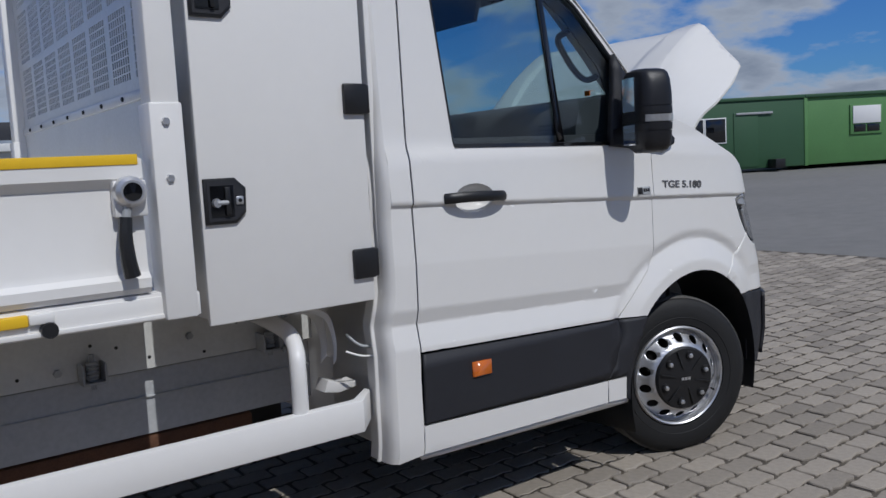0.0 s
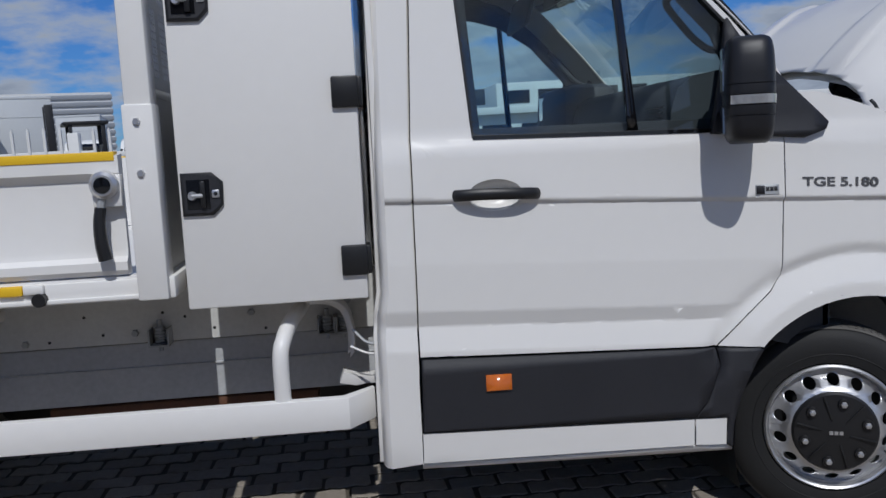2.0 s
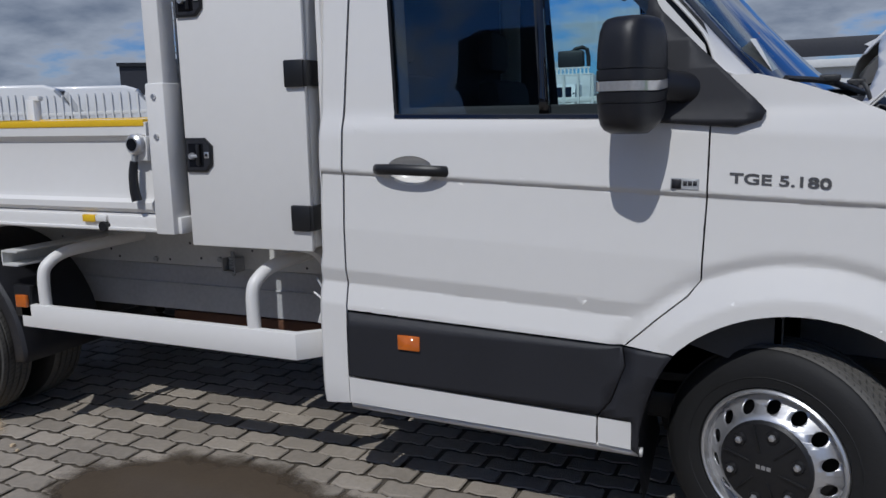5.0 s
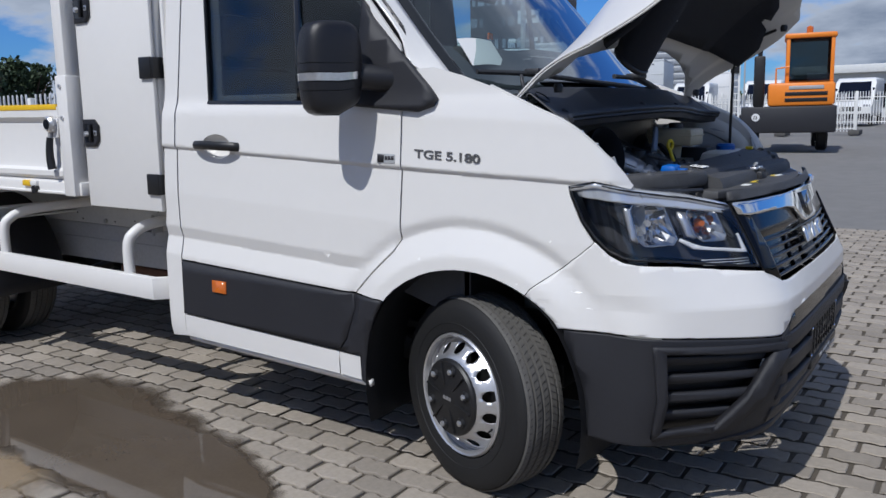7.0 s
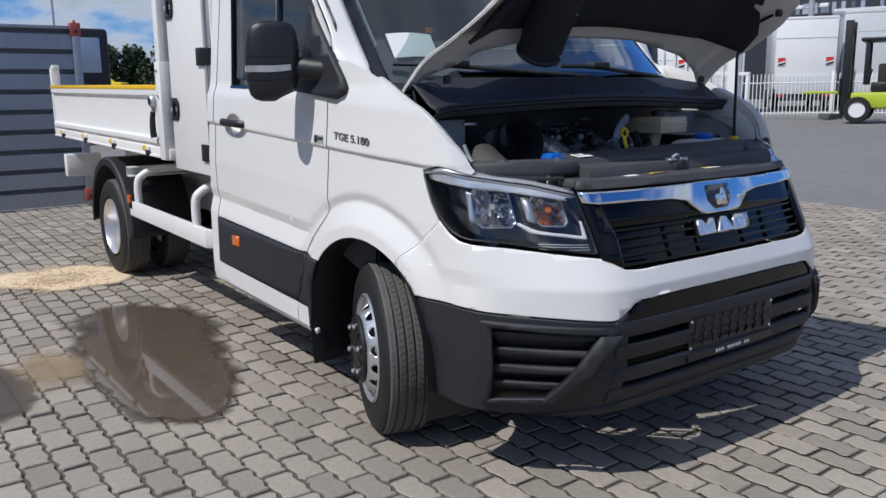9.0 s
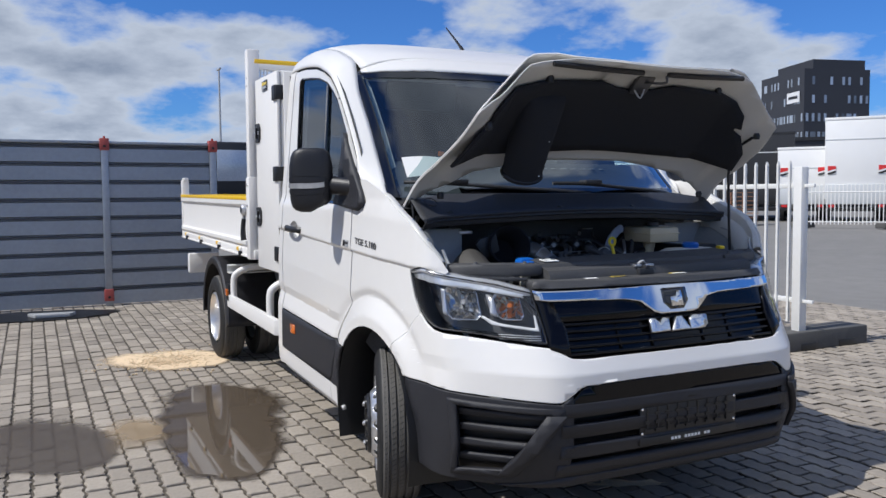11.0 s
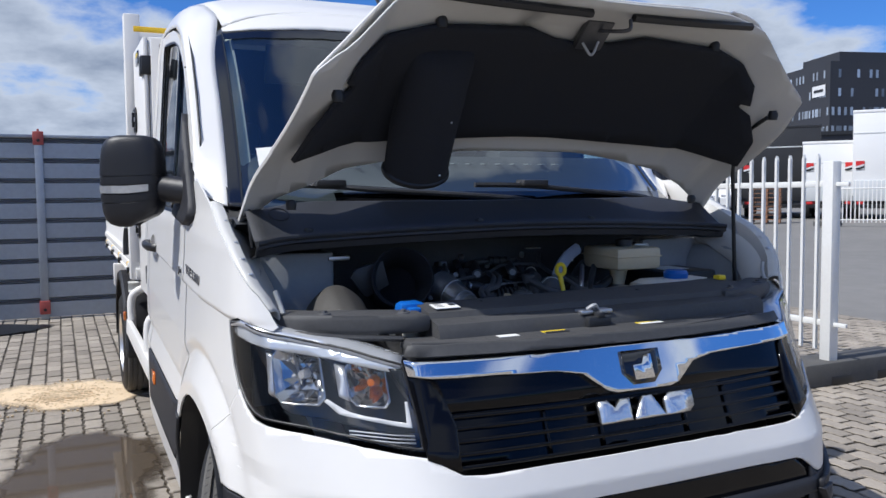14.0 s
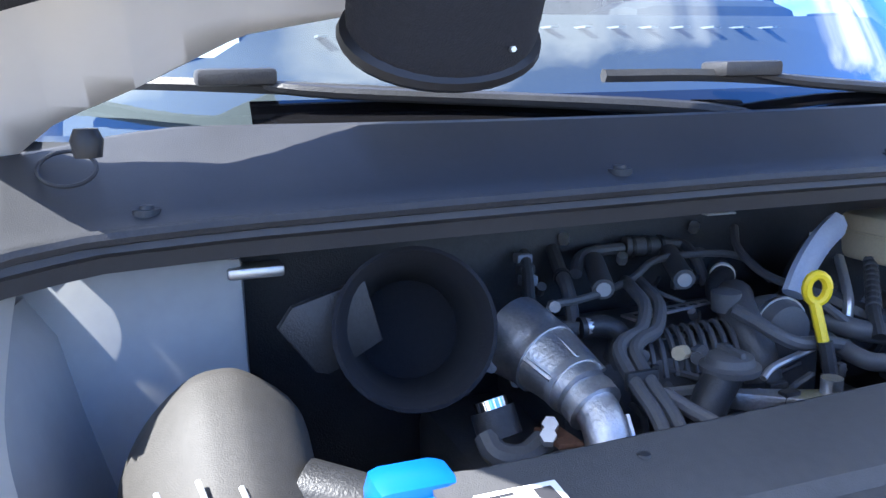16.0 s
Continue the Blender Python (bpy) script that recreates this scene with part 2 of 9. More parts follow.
def part(name, bm, material, parent, label="", smooth=35.0):
    """One mesh object under a thing or under a part."""
    return finish(name, bm, material, parent, label, smooth)


def thing(name, label, category, group="", kind="", m=None):
    ob = new(name)
    ob.empty_display_size = 0.1
    if m is not None:
        ob.matrix_world = m
    return tagged(ob, label, category, group, kind)


def box(bm, x0, y0, z0, x1, y1, z1, bevel=0.0, m=None):
    """Adds a box, its edges rounded by bevel."""
    vs = [bm.verts.new((x, y, z)) for z in (z0, z1) for y in (y0, y1) for x in (x0, x1)]
    fs = [bm.faces.new([vs[i] for i in f]) for f in ((0, 2, 3, 1), (4, 5, 7, 6), (0, 1, 5, 4), (2, 6, 7, 3), (0, 4, 6, 2), (1, 3, 7, 5))]
    if bevel:
        es = list({e for f in fs for e in f.edges})
        r = bmesh.ops.bevel(bm, geom=es, offset=bevel, segments=2, affect="EDGES", profile=0.5)
        vs = list({v for f in r["faces"] for v in f.verts} | {v for v in vs if v.is_valid})
    if m is not None:
        bmesh.ops.transform(bm, matrix=m, verts=vs)
    return vs


def boxbm(x0, y0, z0, x1, y1, z1, bevel=0.004):
    bm = bmesh.new()
    box(bm, x0, y0, z0, x1, y1, z1, bevel)
    return bm


def prism(bm, pts, axis, a, b):
    """A flat outline pushed out from a to b along an axis."""
    def at(p, t):
        return {"x": (t, p[0], p[1]), "y": (p[0], t, p[1]), "z": (p[0], p[1], t)}[axis]
    lo = [bm.verts.new(at(p, a)) for p in pts]
    hi = [bm.verts.new(at(p, b)) for p in pts]
    n = len(pts)
    fs = [bm.faces.new(lo[::-1]), bm.faces.new(hi)]
    for i in range(n):
        fs.append(bm.faces.new((lo[i], lo[(i + 1) % n], hi[(i + 1) % n], hi[i])))
    return fs


def prismbm(pts, axis, a, b, bevel=0.0):
    bm = bmesh.new()
    fs = prism(bm, pts, axis, a, b)
    if bevel:
        bmesh.ops.bevel(bm, geom=list({e for f in fs[:2] for e in f.edges}), offset=bevel, segments=2, affect="EDGES", profile=0.5)
    return bm


def spin(bm, prof, center, axis="y", n=32, closed=False, caps=True):
    """A profile of (distance along the axis, radius) turned round an axis."""
    c = Vector(center)
    rings = []
    for a, r in prof:
        ring = []
        for i in range(n):
            t = 2 * math.pi * i / n
            p = {"y": (r * math.cos(t), a, r * math.sin(t)), "x": (a, r * math.cos(t), r * math.sin(t)), "z": (r * math.cos(t), r * math.sin(t), a)}[axis]
            ring.append(bm.verts.new(c + Vector(p)))
        rings.append(ring)
    for k in range(len(rings) - 1 + (1 if closed else 0)):
        A, B = rings[k], rings[(k + 1) % len(rings)]
        for i in range(n):
            bm.faces.new((A[i], A[(i + 1) % n], B[(i + 1) % n], B[i]))
    if not closed and caps:
        for ring in (rings[0], rings[-1]):
            if (ring[0].co - ring[n // 2].co).length > 1e-4:
                bm.faces.new(ring)
    return rings


def spinbm(prof, center, axis="y", n=32, closed=False, caps=True):
    bm = bmesh.new()
    spin(bm, prof, center, axis, n, closed, caps)
    return bm


def curve_pts(pts, per=6):
    """A smooth line through points."""
    P = [Vector(p) for p in pts]
    P = [P[0] * 2 - P[1]] + P + [P[-1] * 2 - P[-2]]
    out = []
    for i in range(1, len(P) - 2):
        p0, p1, p2, p3 = P[i - 1:i + 3]
        for k in range(per):
            t = k / per
            out.append(0.5 * ((2 * p1) + (p2 - p0) * t + (2 * p0 - 5 * p1 + 4 * p2 - p3) * t * t + (3 * p1 - p0 - 3 * p2 + p3) * t ** 3))
    out.append(P[-2])
    return out


def tube(bm, pts, r, n=10, per=6, caps=True):
    """A round pipe along a smooth line; r a number or one for each end."""
    line = curve_pts(pts, per) if per > 1 else [Vector(p) for p in pts]
    r0, r1 = r if isinstance(r, tuple) else (r, r)
    rings = []
    up = None
    for i, p in enumerate(line):
        d = (line[min(i + 1, len(line) - 1)] - line[max(i - 1, 0)]).normalized()
        if up is None:
            up = Vector((0, 0, 1)) if abs(d.z) < 0.9 else Vector((1, 0, 0))
        a = d.cross(up).normalized()
        up = a.cross(d).normalized()
        rr = r0 + (r1 - r0) * i / max(1, len(line) - 1)
        rings.append([bm.verts.new(p + (a * math.cos(2 * math.pi * k / n) + up * math.sin(2 * math.pi * k / n)) * rr) for k in range(n)])
    for A, B in zip(rings, rings[1:]):
        for k in range(n):
            bm.faces.new((A[k], A[(k + 1) % n], B[(k + 1) % n], B[k]))
    if caps:
        bm.faces.new(rings[0][::-1]); bm.faces.new(rings[-1])


def tubebm(pts, r, n=10, per=6):
    bm = bmesh.new()
    tube(bm, pts, r, n, per)
    return bm


def grid_cut(bm, step, axes=(0, 1)):
    for ax in axes:
        lo = min(v.co[ax] for v in bm.verts)
        hi = max(v.co[ax] for v in bm.verts)
        k = math.floor(lo / step) + 1
        while k * step < hi - 1e-6:
            no = [0, 0, 0]
            no[ax] = 1
            co = [0, 0, 0]
            co[ax] = k * step
            bmesh.ops.bisect_plane(bm, geom=bm.verts[:] + bm.edges[:] + bm.faces[:], plane_co=co, plane_no=no)
            k += 1


FLANK_FORMS = set()


def sheet(outer, fn, holes=(), step=0.06):
    """A panel cut to an outline (with openings) in two coordinates and laid onto the form fn."""
    loops = [[Vector((p[0], p[1], 0)) for p in lp] for lp in (outer, *holes)]
    flat = [p for lp in loops for p in lp]
    bm = bmesh.new()
    vs = [bm.verts.new(p) for p in flat]
    for t in tessellate_polygon(loops):
        try:
            bm.faces.new([vs[i] for i in t])
        except ValueError:
            pass
    bmesh.ops.remove_doubles(bm, verts=bm.verts[:], dist=1e-5)
    grid_cut(bm, step)
    if step <= 0.1 and fn in FLANK_FORMS:
        for zc in sorted({round(c + d, 4) for c in CREASES for d in (-0.008, 0, 0.008)}):
            bmesh.ops.bisect_plane(bm, geom=bm.verts[:] + bm.edges[:] + bm.faces[:], plane_co=(-1.0, zc, 0), plane_no=(0.045, 1, 0))
        bmesh.ops.remove_doubles(bm, verts=bm.verts[:], dist=0.0016)
    for v in bm.verts:
        v.co = Vector(fn(v.co.x, v.co.y))
    return bm


def skin(name, outer, fn, material, parent, label="", holes=(), step=0.06, thick=0.006, smooth=22.0):
    ob = part(name, sheet(outer, fn, holes, step), material, parent, label, smooth)
    if smooth > 90:
        # crisp rim round the smoothly shaded panel
        me = ob.data
        used = np.zeros(len(me.loops), dtype=np.int32)
        me.loops.foreach_get("edge_index", used)
        count = np.bincount(used, minlength=len(me.edges))
        me.edges.foreach_set("use_edge_sharp", (count == 1).tolist())
    if thick:
        md = ob.modifiers.new("thickness", "SOLIDIFY")
        md.thickness, md.offset = thick, 0.0
    return ob


def smooth01(a, b, x):
    t = max(0.0, min(1.0, (x - a) / (b - a)))
    return t * t * (3 - 2 * t)


def text_mesh(body, size, depth, bold=0.0):
    """Lettering in the built-in font as a bmesh, lying in x and y from its lower left corner."""
    cu = bpy.data.curves.new("lettering", "FONT")
    cu.body, cu.size, cu.extrude, cu.offset = body, size, depth, bold
    ob = bpy.data.objects.new("lettering", cu)
    me = bpy.data.meshes.new_from_object(ob)
    bm = bmesh.new()
    bm.from_mesh(me)
    bpy.data.objects.remove(ob)
    bpy.data.curves.remove(cu)
    bpy.data.meshes.remove(me)
    return bm

# ---- the tipper truck: x forward from the front axle, y from its right flank to the left ----
CY = 1.018
RAKE = 0.013
truck = thing("tipper_truck", "white single-cab tipper truck with its bonnet propped open", "truck", m=Matrix.Translation((-0.016, 0, 0)) @ Matrix.Rotation(RAKE, 4, "Y"))

PLAN = [(-1.6, 0), (-1.0, 0), (-0.4, 0), (0.1, 0.0), (0.40, 0.018), (0.60, 0.042), (0.74, 0.085), (0.88, 0.205), (1.0, 0.335), (1.045, 0.42), (1.06, 0.53), (1.066, 0.76), (1.068, 1.018)]
_line = curve_pts([(x, y, 0) for x, y in PLAN], 10)
_len = np.concatenate([[0], np.cumsum([(b - a).length for a, b in zip(_line, _line[1:])])])
_px, _py = np.array([p.x for p in _line]), np.array([p.y for p in _line])
_len = _len - float(np.interp(0.0, _px, _len))
S_MID = float(_len[-1])
# the wheel arch: its radius by the angle, and its lip, flare and groove by the distance from the opening
ARCH = (0.09, 0.34, 0.48)
ARCH_D = [0.0, 0.044, 0.052, 0.138, 0.146, 0.176, 0.186]
ARCH_OUT = [0.019, 0.019, 0.017, -0.013, -0.013, -0.001, 0.0]


def arch_r(a):
    return ARCH[2] - 0.034 * max(0.0, (abs(math.cos(a)) - 0.7) / 0.3)


def arch_pts(a0, a1, n=14, d=0.0):
    out = []
    for i in range(n + 1):
        a = radians(a0 + (a1 - a0) * i / n)
        out.append((ARCH[0] + (arch_r(a) + d) * math.cos(a), ARCH[1] + (arch_r(a) + d) * math.sin(a)))
    return out


SIDE_Z = [0.28, 0.36, 0.45, 0.72, 0.80, 0.85, 1.0, 1.190, 1.204, 1.36, 1.41, 2.11, 2.2, 2.30]
SIDE_Y = [0.035, 0.004, 0.0, 0.0, 0.018, 0.004, 0.002, 0.012, 0.0, 0.012, 0.03, 0.088, 0.104, 0.135]
SIDE_PZ = [0.28, 0.36, 0.45, 1.0, 1.190, 1.204, 1.36, 1.41, 2.11, 2.2, 2.30]
SIDE_PY = [0.035, 0.004, 0.0, 0.002, 0.012, 0.0, 0.012, 0.03, 0.088, 0.104, 0.135]
CREASES = (0.72, 0.735, 0.80, 0.85, 1.0, 1.190, 1.204)


def body_at(s, z, out=0.0, left=False, flare=True):
    """A point of the outer skin: s runs along the flank and round the nose, z up; out lifts it off the skin."""
    if s > S_MID:
        p = body_at(2 * S_MID - s, z, out)
        q = Vector((p.x, 2 * CY - p.y, p.z))
        return Vector((q.x, 2 * CY - q.y, q.z)) if left else q
    x, y = float(np.interp(s, _len, _px)), float(np.interp(s, _len, _py))
    x2, y2 = float(np.interp(s + 0.01, _len, _px)), float(np.interp(s + 0.01, _len, _py))
    if s + 0.01 > S_MID:
        x2, y2 = x, y + 0.01
    d = Vector((x2 - x, y2 - y, 0)).normalized()
    nrm = Vector((d.y, -d.x, 0))
    w = smooth01(0.38, 1.0, s)
    # upright below the crease across the bumper, raked above it
    k = 0.50 - 0.135 * smooth01(1.15, 1.7, s)
    x -= w * (0.07 * max(0, min(z, 0.735) - 0.60) + k * max(0, z - 0.735) + 0.35 * max(0, 0.45 - z))
    zz = z + 0.045 * (min(s, 0.5) + 1.0) * smooth01(1.42, 1.26, z)
    d = math.hypot(s - ARCH[0], z - ARCH[1]) - arch_r(math.atan2(z - ARCH[1], s - ARCH[0]))
    inside = smooth01(0.186, 0.146, d) * smooth01(0.50, 0.66, z) if s < 0.09 else smooth01(0.25, 0.12, d)
    y += (1 - w) * ((1 - inside) * float(np.interp(zz, SIDE_Z, SIDE_Y)) + inside * float(np.interp(zz, SIDE_PZ, SIDE_PY)))
    side = smooth01(0.40, 0.62, z) * (1 - smooth01(0.42, 0.72, s)) * (1.0 if flare else smooth01(0.10, 0.14, d))
    o = out + float(np.interp(d, ARCH_D, ARCH_OUT)) * side
    p = Vector((x, y, z)) + nrm * o
    return Vector((p.x, 2 * CY - p.y, p.z)) if left else p


def on_body(out=0.0, left=False, flare=True):
    def flank_form(s, z):
        return body_at(s, z, out, left, flare)
    FLANK_FORMS.add(flank_form)
    return flank_form


DOOR = [(-1.392, 0.722), (-1.386, 1.40), (-1.350, 2.172), (-1.15, 2.165), (-0.937, 2.139), (-0.81, 2.107), (-0.70, 2.062), (-0.595, 1.99), (-0.496, 1.910), (-0.338, 1.752), (-0.196, 1.59), (-0.172, 1.50), (-0.175, 1.16), (-0.185, 0.905), (-0.22, 0.855), (-0.31, 0.775), (-0.372, 0.715), (-0.405, 0.684)]
DISH = [(-1.13 + 0.088 * math.cos(t), 1.222 + 0.050 * math.sin(t)) for t in np.linspace(0, 2 * math.pi, 28, endpoint=False)]
WINDOW = [(-1.186, 1.409), (-1.240, 2.085), (-1.237, 2.098), (-1.228, 2.108), (-1.21, 2.112), (-1.012, 2.093), (-0.86, 2.072), (-0.721, 2.034), (-0.62, 1.98), (-0.533, 1.92), (-0.344, 1.722), (-0.30, 1.62), (-0.30, 1.395)]


def inset(pts, d):
    """The outline moved inwards by d (outwards if negative)."""
    n = len(pts)
    area = sum(pts[i][0] * pts[(i + 1) % n][1] - pts[(i + 1) % n][0] * pts[i][1] for i in range(n))
    s = 1 if area > 0 else -1
    out = []
    for i in range(n):
        p, a, b = Vector(pts[i]), Vector(pts[i - 1]), Vector(pts[(i + 1) % n])
        e0, e1 = (p - a).normalized(), (b - p).normalized()
        n0, n1 = Vector((-e0.y, e0.x)) * s, Vector((-e1.y, e1.x)) * s
        m = (n0 + n1).normalized()
        q = p + m * (d / max(0.4, m.dot(n0)))
        out.append((q.x, q.y))
    return out


WINDOW = inset(WINDOW, -0.009)


def flank(left):
    side = "left" if left else "right"
    f = on_body(0, left)
    sg = (lambda y: 2 * CY - y) if left else (lambda y: y)
    door = skin("cab_door", DOOR, on_body(0, left, False), M_WHITE, truck, holes=[WINDOW, DISH], step=0.02, thick=0.01, smooth=180, label="white cab door with a black lower cladding")
    skin("window_seal", inset(WINDOW, -0.007), on_body(0.001, left), M_BLACK, door, holes=[inset(WINDOW, 0.009)], step=0.03, thick=0.007, smooth=180)
    skin("waist_strip", [(-1.192, 1.408), (-0.31, 1.394), (-0.31, 1.382), (-1.192, 1.396)], on_body(0.006, left), M_GLOSSB, door, step=0.03, thick=0.006, smooth=180)
    pane = skin("door_glass", inset(WINDOW, -0.004), on_body(-0.009, left), M_GLASS, door, step=0.3, thick=0.0)
    pane.visible_shadow = False
    skin("window_divider", [(-0.736, 2.042), (-0.710, 2.034), (-0.655, 1.40), (-0.686, 1.40)], on_body(-0.003, left), M_GLOSSB, door, step=0.05, thick=0.012)
    # lower cladding and sill
    skin("door_cladding", [(-1.389, 0.714), (-0.412, 0.677), (-0.40, 0.62), (-0.445, 0.50), (-0.487, 0.447), (-1.394, 0.478)], on_body(0.006, left, False), M_PLAST, door, thick=0.014)
    mk = part("side_marker", sheet([(-1.187, 0.651), (-1.105, 0.650), (-1.105, 0.598), (-1.187, 0.599)], on_body(0.016, left), step=0.2), M_AMBER, door, "amber side marker lamp")
    md = mk.modifiers.new("thickness", "SOLIDIFY"); md.thickness, md.offset = 0.010, 0.0
    skin("wing_cladding", [(-0.405, 0.676), (-0.27, 0.672)] + arch_pts(137, 180, 8) + [(-0.352, 0.33), (-0.378, 0.345), (-0.378, 0.44), (-0.483, 0.443), (-0.44, 0.50), (-0.396, 0.62)], on_body(0.004, left), M_PLAST, truck, thick=0.012)
    skin("sill", [(-1.396, 0.470), (-0.490, 0.441), (-0.490, 0.350), (-1.398, 0.372)], on_body(0.002, left), M_WHITE, truck, step=0.04, thick=0.01, smooth=180)
    skin("sill_end", [(-0.484, 0.440), (-0.381, 0.438), (-0.360, 0.425), (-0.354, 0.39), (-0.356, 0.343), (-0.484, 0.350)], on_body(0.002, left), M_WHITE, truck, step=0.04, thick=0.01, smooth=180)
    skin("sill_lip", [(-1.40, 0.366), (-0.345, 0.343), (-0.345, 0.320), (-1.40, 0.350)], on_body(-0.012, left), M_WHITE, truck, thick=0.02)
    # rear pillar of the cab
    skin("rear_pillar", [(-1.500, 0.36), (-1.498, 0.78), (-1.492, 0.86), (-1.480, 0.93), (-1.476, 1.40), (-1.462, 2.175), (-1.358, 2.18), (-1.394, 1.40), (-1.400, 0.37)], f, M_WHITE, truck, step=0.04, thick=0.012, smooth=180)
    # rounded rear return of the pillar with its welded flange
    edge = [(-1.500, 0.36), (-1.499, 0.57), (-1.498, 0.78), (-1.492, 0.86), (-1.480, 0.93), (-1.478, 1.16), (-1.476, 1.40), (-1.469, 1.79), (-1.463, 2.175)]
    bm = bmesh.new()
    rows = []
    for a, b in [(a0 + (a1 - a0) * q / 4, b0 + (b1 - b0) * q / 4) for (a0, b0), (a1, b1) in zip(edge, edge[1:]) for q in range(4)] + [edge[-1]]:
        p = body_at(a, b, 0.0)
        rows.append([bm.verts.new((p.x + dx, sg(p.y + dy), p.z)) for dx, dy in ((0.0, -0.006), (-0.010, 0.0), (-0.018, 0.012), (-0.024, 0.034), (-0.026, 0.062), (-0.036, 0.066), (-0.037, 0.072), (-0.026, 0.078), (-0.026, 0.13))])
    for A, B2 in zip(rows, rows[1:]):
        for q in range(8):
            bm.faces.new((A[q], A[q + 1], B2[q + 1], B2[q]))
    part("pillar_return", bm, M_WHITE, truck, "rounded white rear corner of the cab", smooth=50)
    # front wing
    skin("front_wing", [(-0.167, 1.50), (-0.170, 1.16), (-0.180, 0.904), (-0.2165, 0.852), (-0.3067, 0.7715), (-0.3685, 0.7115), (-0.4005, 0.681), (-0.27, 0.676)] + arch_pts(136, 61, 26) + [(0.342, 0.7835), (0.485, 0.8865), (0.5645, 0.9395), (0.570, 0.946), (0.520, 1.006), (0.475, 1.09), (0.468, 1.118), (0.52, 1.128), (0.60, 1.136), (0.70, 1.124), (0.79, 1.108), (0.812, 1.118), (0.79, 1.155), (0.745, 1.196), (0.66, 1.236), (0.57, 1.272), (0.46, 1.314), (0.36, 1.352), (0.17, 1.436), (0.06, 1.474), (-0.05, 1.503)], f, M_WHITE, truck, step=0.012, thick=0.006, smooth=180, label="white front wing with a flared wheel arch")
    # inner lip of the arch
    bm = bmesh.new()
    for r0, r1, y0, y1 in ((-0.002, -0.002, -0.012, 0.05), (-0.002, 0.045, 0.05, 0.62)):
        A = [bm.verts.new((x, sg(y0), z)) for x, z in arch_pts(200, -18, 30, r0)]
        B = [bm.verts.new((x, sg(y1), z)) for x, z in arch_pts(200, -18, 30, r1)]
        for i in range(30):
            bm.faces.new((A[i], A[i + 1], B[i + 1], B[i]))
    part("wheel_arch_liner", bm, M_BLACK, truck)
    part("wheel_well_wall", prismbm([(x, z) for x, z in arch_pts(200, -18, 24, 0.03)], "y", sg(0.62), sg(0.64)), M_BLACK, truck)
    # lower nose cladding, with the side intake
    intake = [(0.775, 0.605), (1.165, 0.588), (1.12, 0.515), (0.985, 0.355), (0.79, 0.346)]
    skin("bumper_corner", [(0.46, 0.658), (0.80, 0.646), (1.19, 0.626), (1.24, 0.658), (1.24, 0.298), (1.0, 0.282), (0.62, 0.296), (0.545, 0.31)] + arch_pts(3, 38, 6), f, M_PLAST, truck, holes=[intake], step=0.05, thick=0.008)
    skin("intake_frame", [(0.735, 0.628), (1.20, 0.612), (1.20, 0.578), (1.02, 0.33), (0.765, 0.32)], on_body(0.012, left), M_PLAST, truck, holes=[intake], step=0.05, thick=0.02)
    skin("intake_backing", [(0.74, 0.62), (1.2, 0.60), (1.0, 0.30), (0.75, 0.30)], on_body(-0.05, left), M_BLACK, truck, thick=0.006)
    for i in range(4):
        z = 0.382 + i * 0.060
        s1 = float(np.interp(z + 0.02, [0.325, 0.5, 0.6], [0.985, 1.12, 1.17])) + 0.02
        skin("intake_slat", [(0.76, z), (s1, z), (s1, z + 0.026), (0.76, z + 0.026)], on_body(-0.02, left), M_PLAST, truck, step=0.05, thick=0.03)
    skin("intake_strut", [(1.135, 0.588), (1.205, 0.588), (1.04, 0.338), (0.97, 0.338)], on_body(0.016, left), M_PLAST, truck, step=0.05, thick=0.03)
    # mirror
    sx = -1 if left else 1
    tri = [(-0.352, 1.745), (-0.315, 1.69), (-0.20, 1.575), (-0.055, 1.435), (-0.022, 1.398), (-0.035, 1.375), (-0.10, 1.355), (-0.42, 1.38), (-0.40, 1.45), (-0.37, 1.60)]
    base = skin("mirror_base", tri, on_body(0.012, left), M_PLAST, truck, thick=0.03, step=0.08)
    mir = mirror(sg)
    mir.parent = truck
    # recessed handle
    bm = bmesh.new()
    rows = []
    for r in (1.16, 1.08, 1.0, 0.965, 0.9, 0.8, 0.65, 0.45, 0.2):
        row = []
        for a, b in DISH:
            x, z = -1.13 + (a + 1.13) * r, 1.222 + (b - 1.222) * r
            e = body_at(*((x, z) if r > 1 else (a, b)), 0, False, False)
            d = -0.0062 if r >= 1 else -0.004 + 0.040 * (1 - r ** 3)
            row.append(bm.verts.new((x, sg(e.y + (0.005 - e.y) * (1 - min(1, r)) + d), z)))
        rows.append(row)
    for A, B2 in zip(rows, rows[1:]):
        for q in range(len(A)):
            bm.faces.new((A[q], A[(q + 1) % len(A)], B2[(q + 1) % len(A)], B2[q]))
    bm.faces.new(rows[-1])
    part("handle_dish", bm, M_DISH, door, smooth=60)
    bm = bmesh.new()
    ys = lambda y: sg(y)
    hz = 1.2255
    pts = [(-1.258, ys(0.002), hz), (-1.235, ys(-0.018), hz + 0.001), (-1.17, ys(-0.034), hz + 0.002), (-1.08, ys(-0.034), hz), (-1.02, ys(-0.018), hz - 0.002), (-0.997, ys(0.002), hz - 0.004)]
    tube(bm, pts, 0.014, 10)
    for v in bm.verts:
        v.co.z = hz + (v.co.z - hz) * 1.35
    part("door_handle", bm, M_BLACK, door, "black door handle")


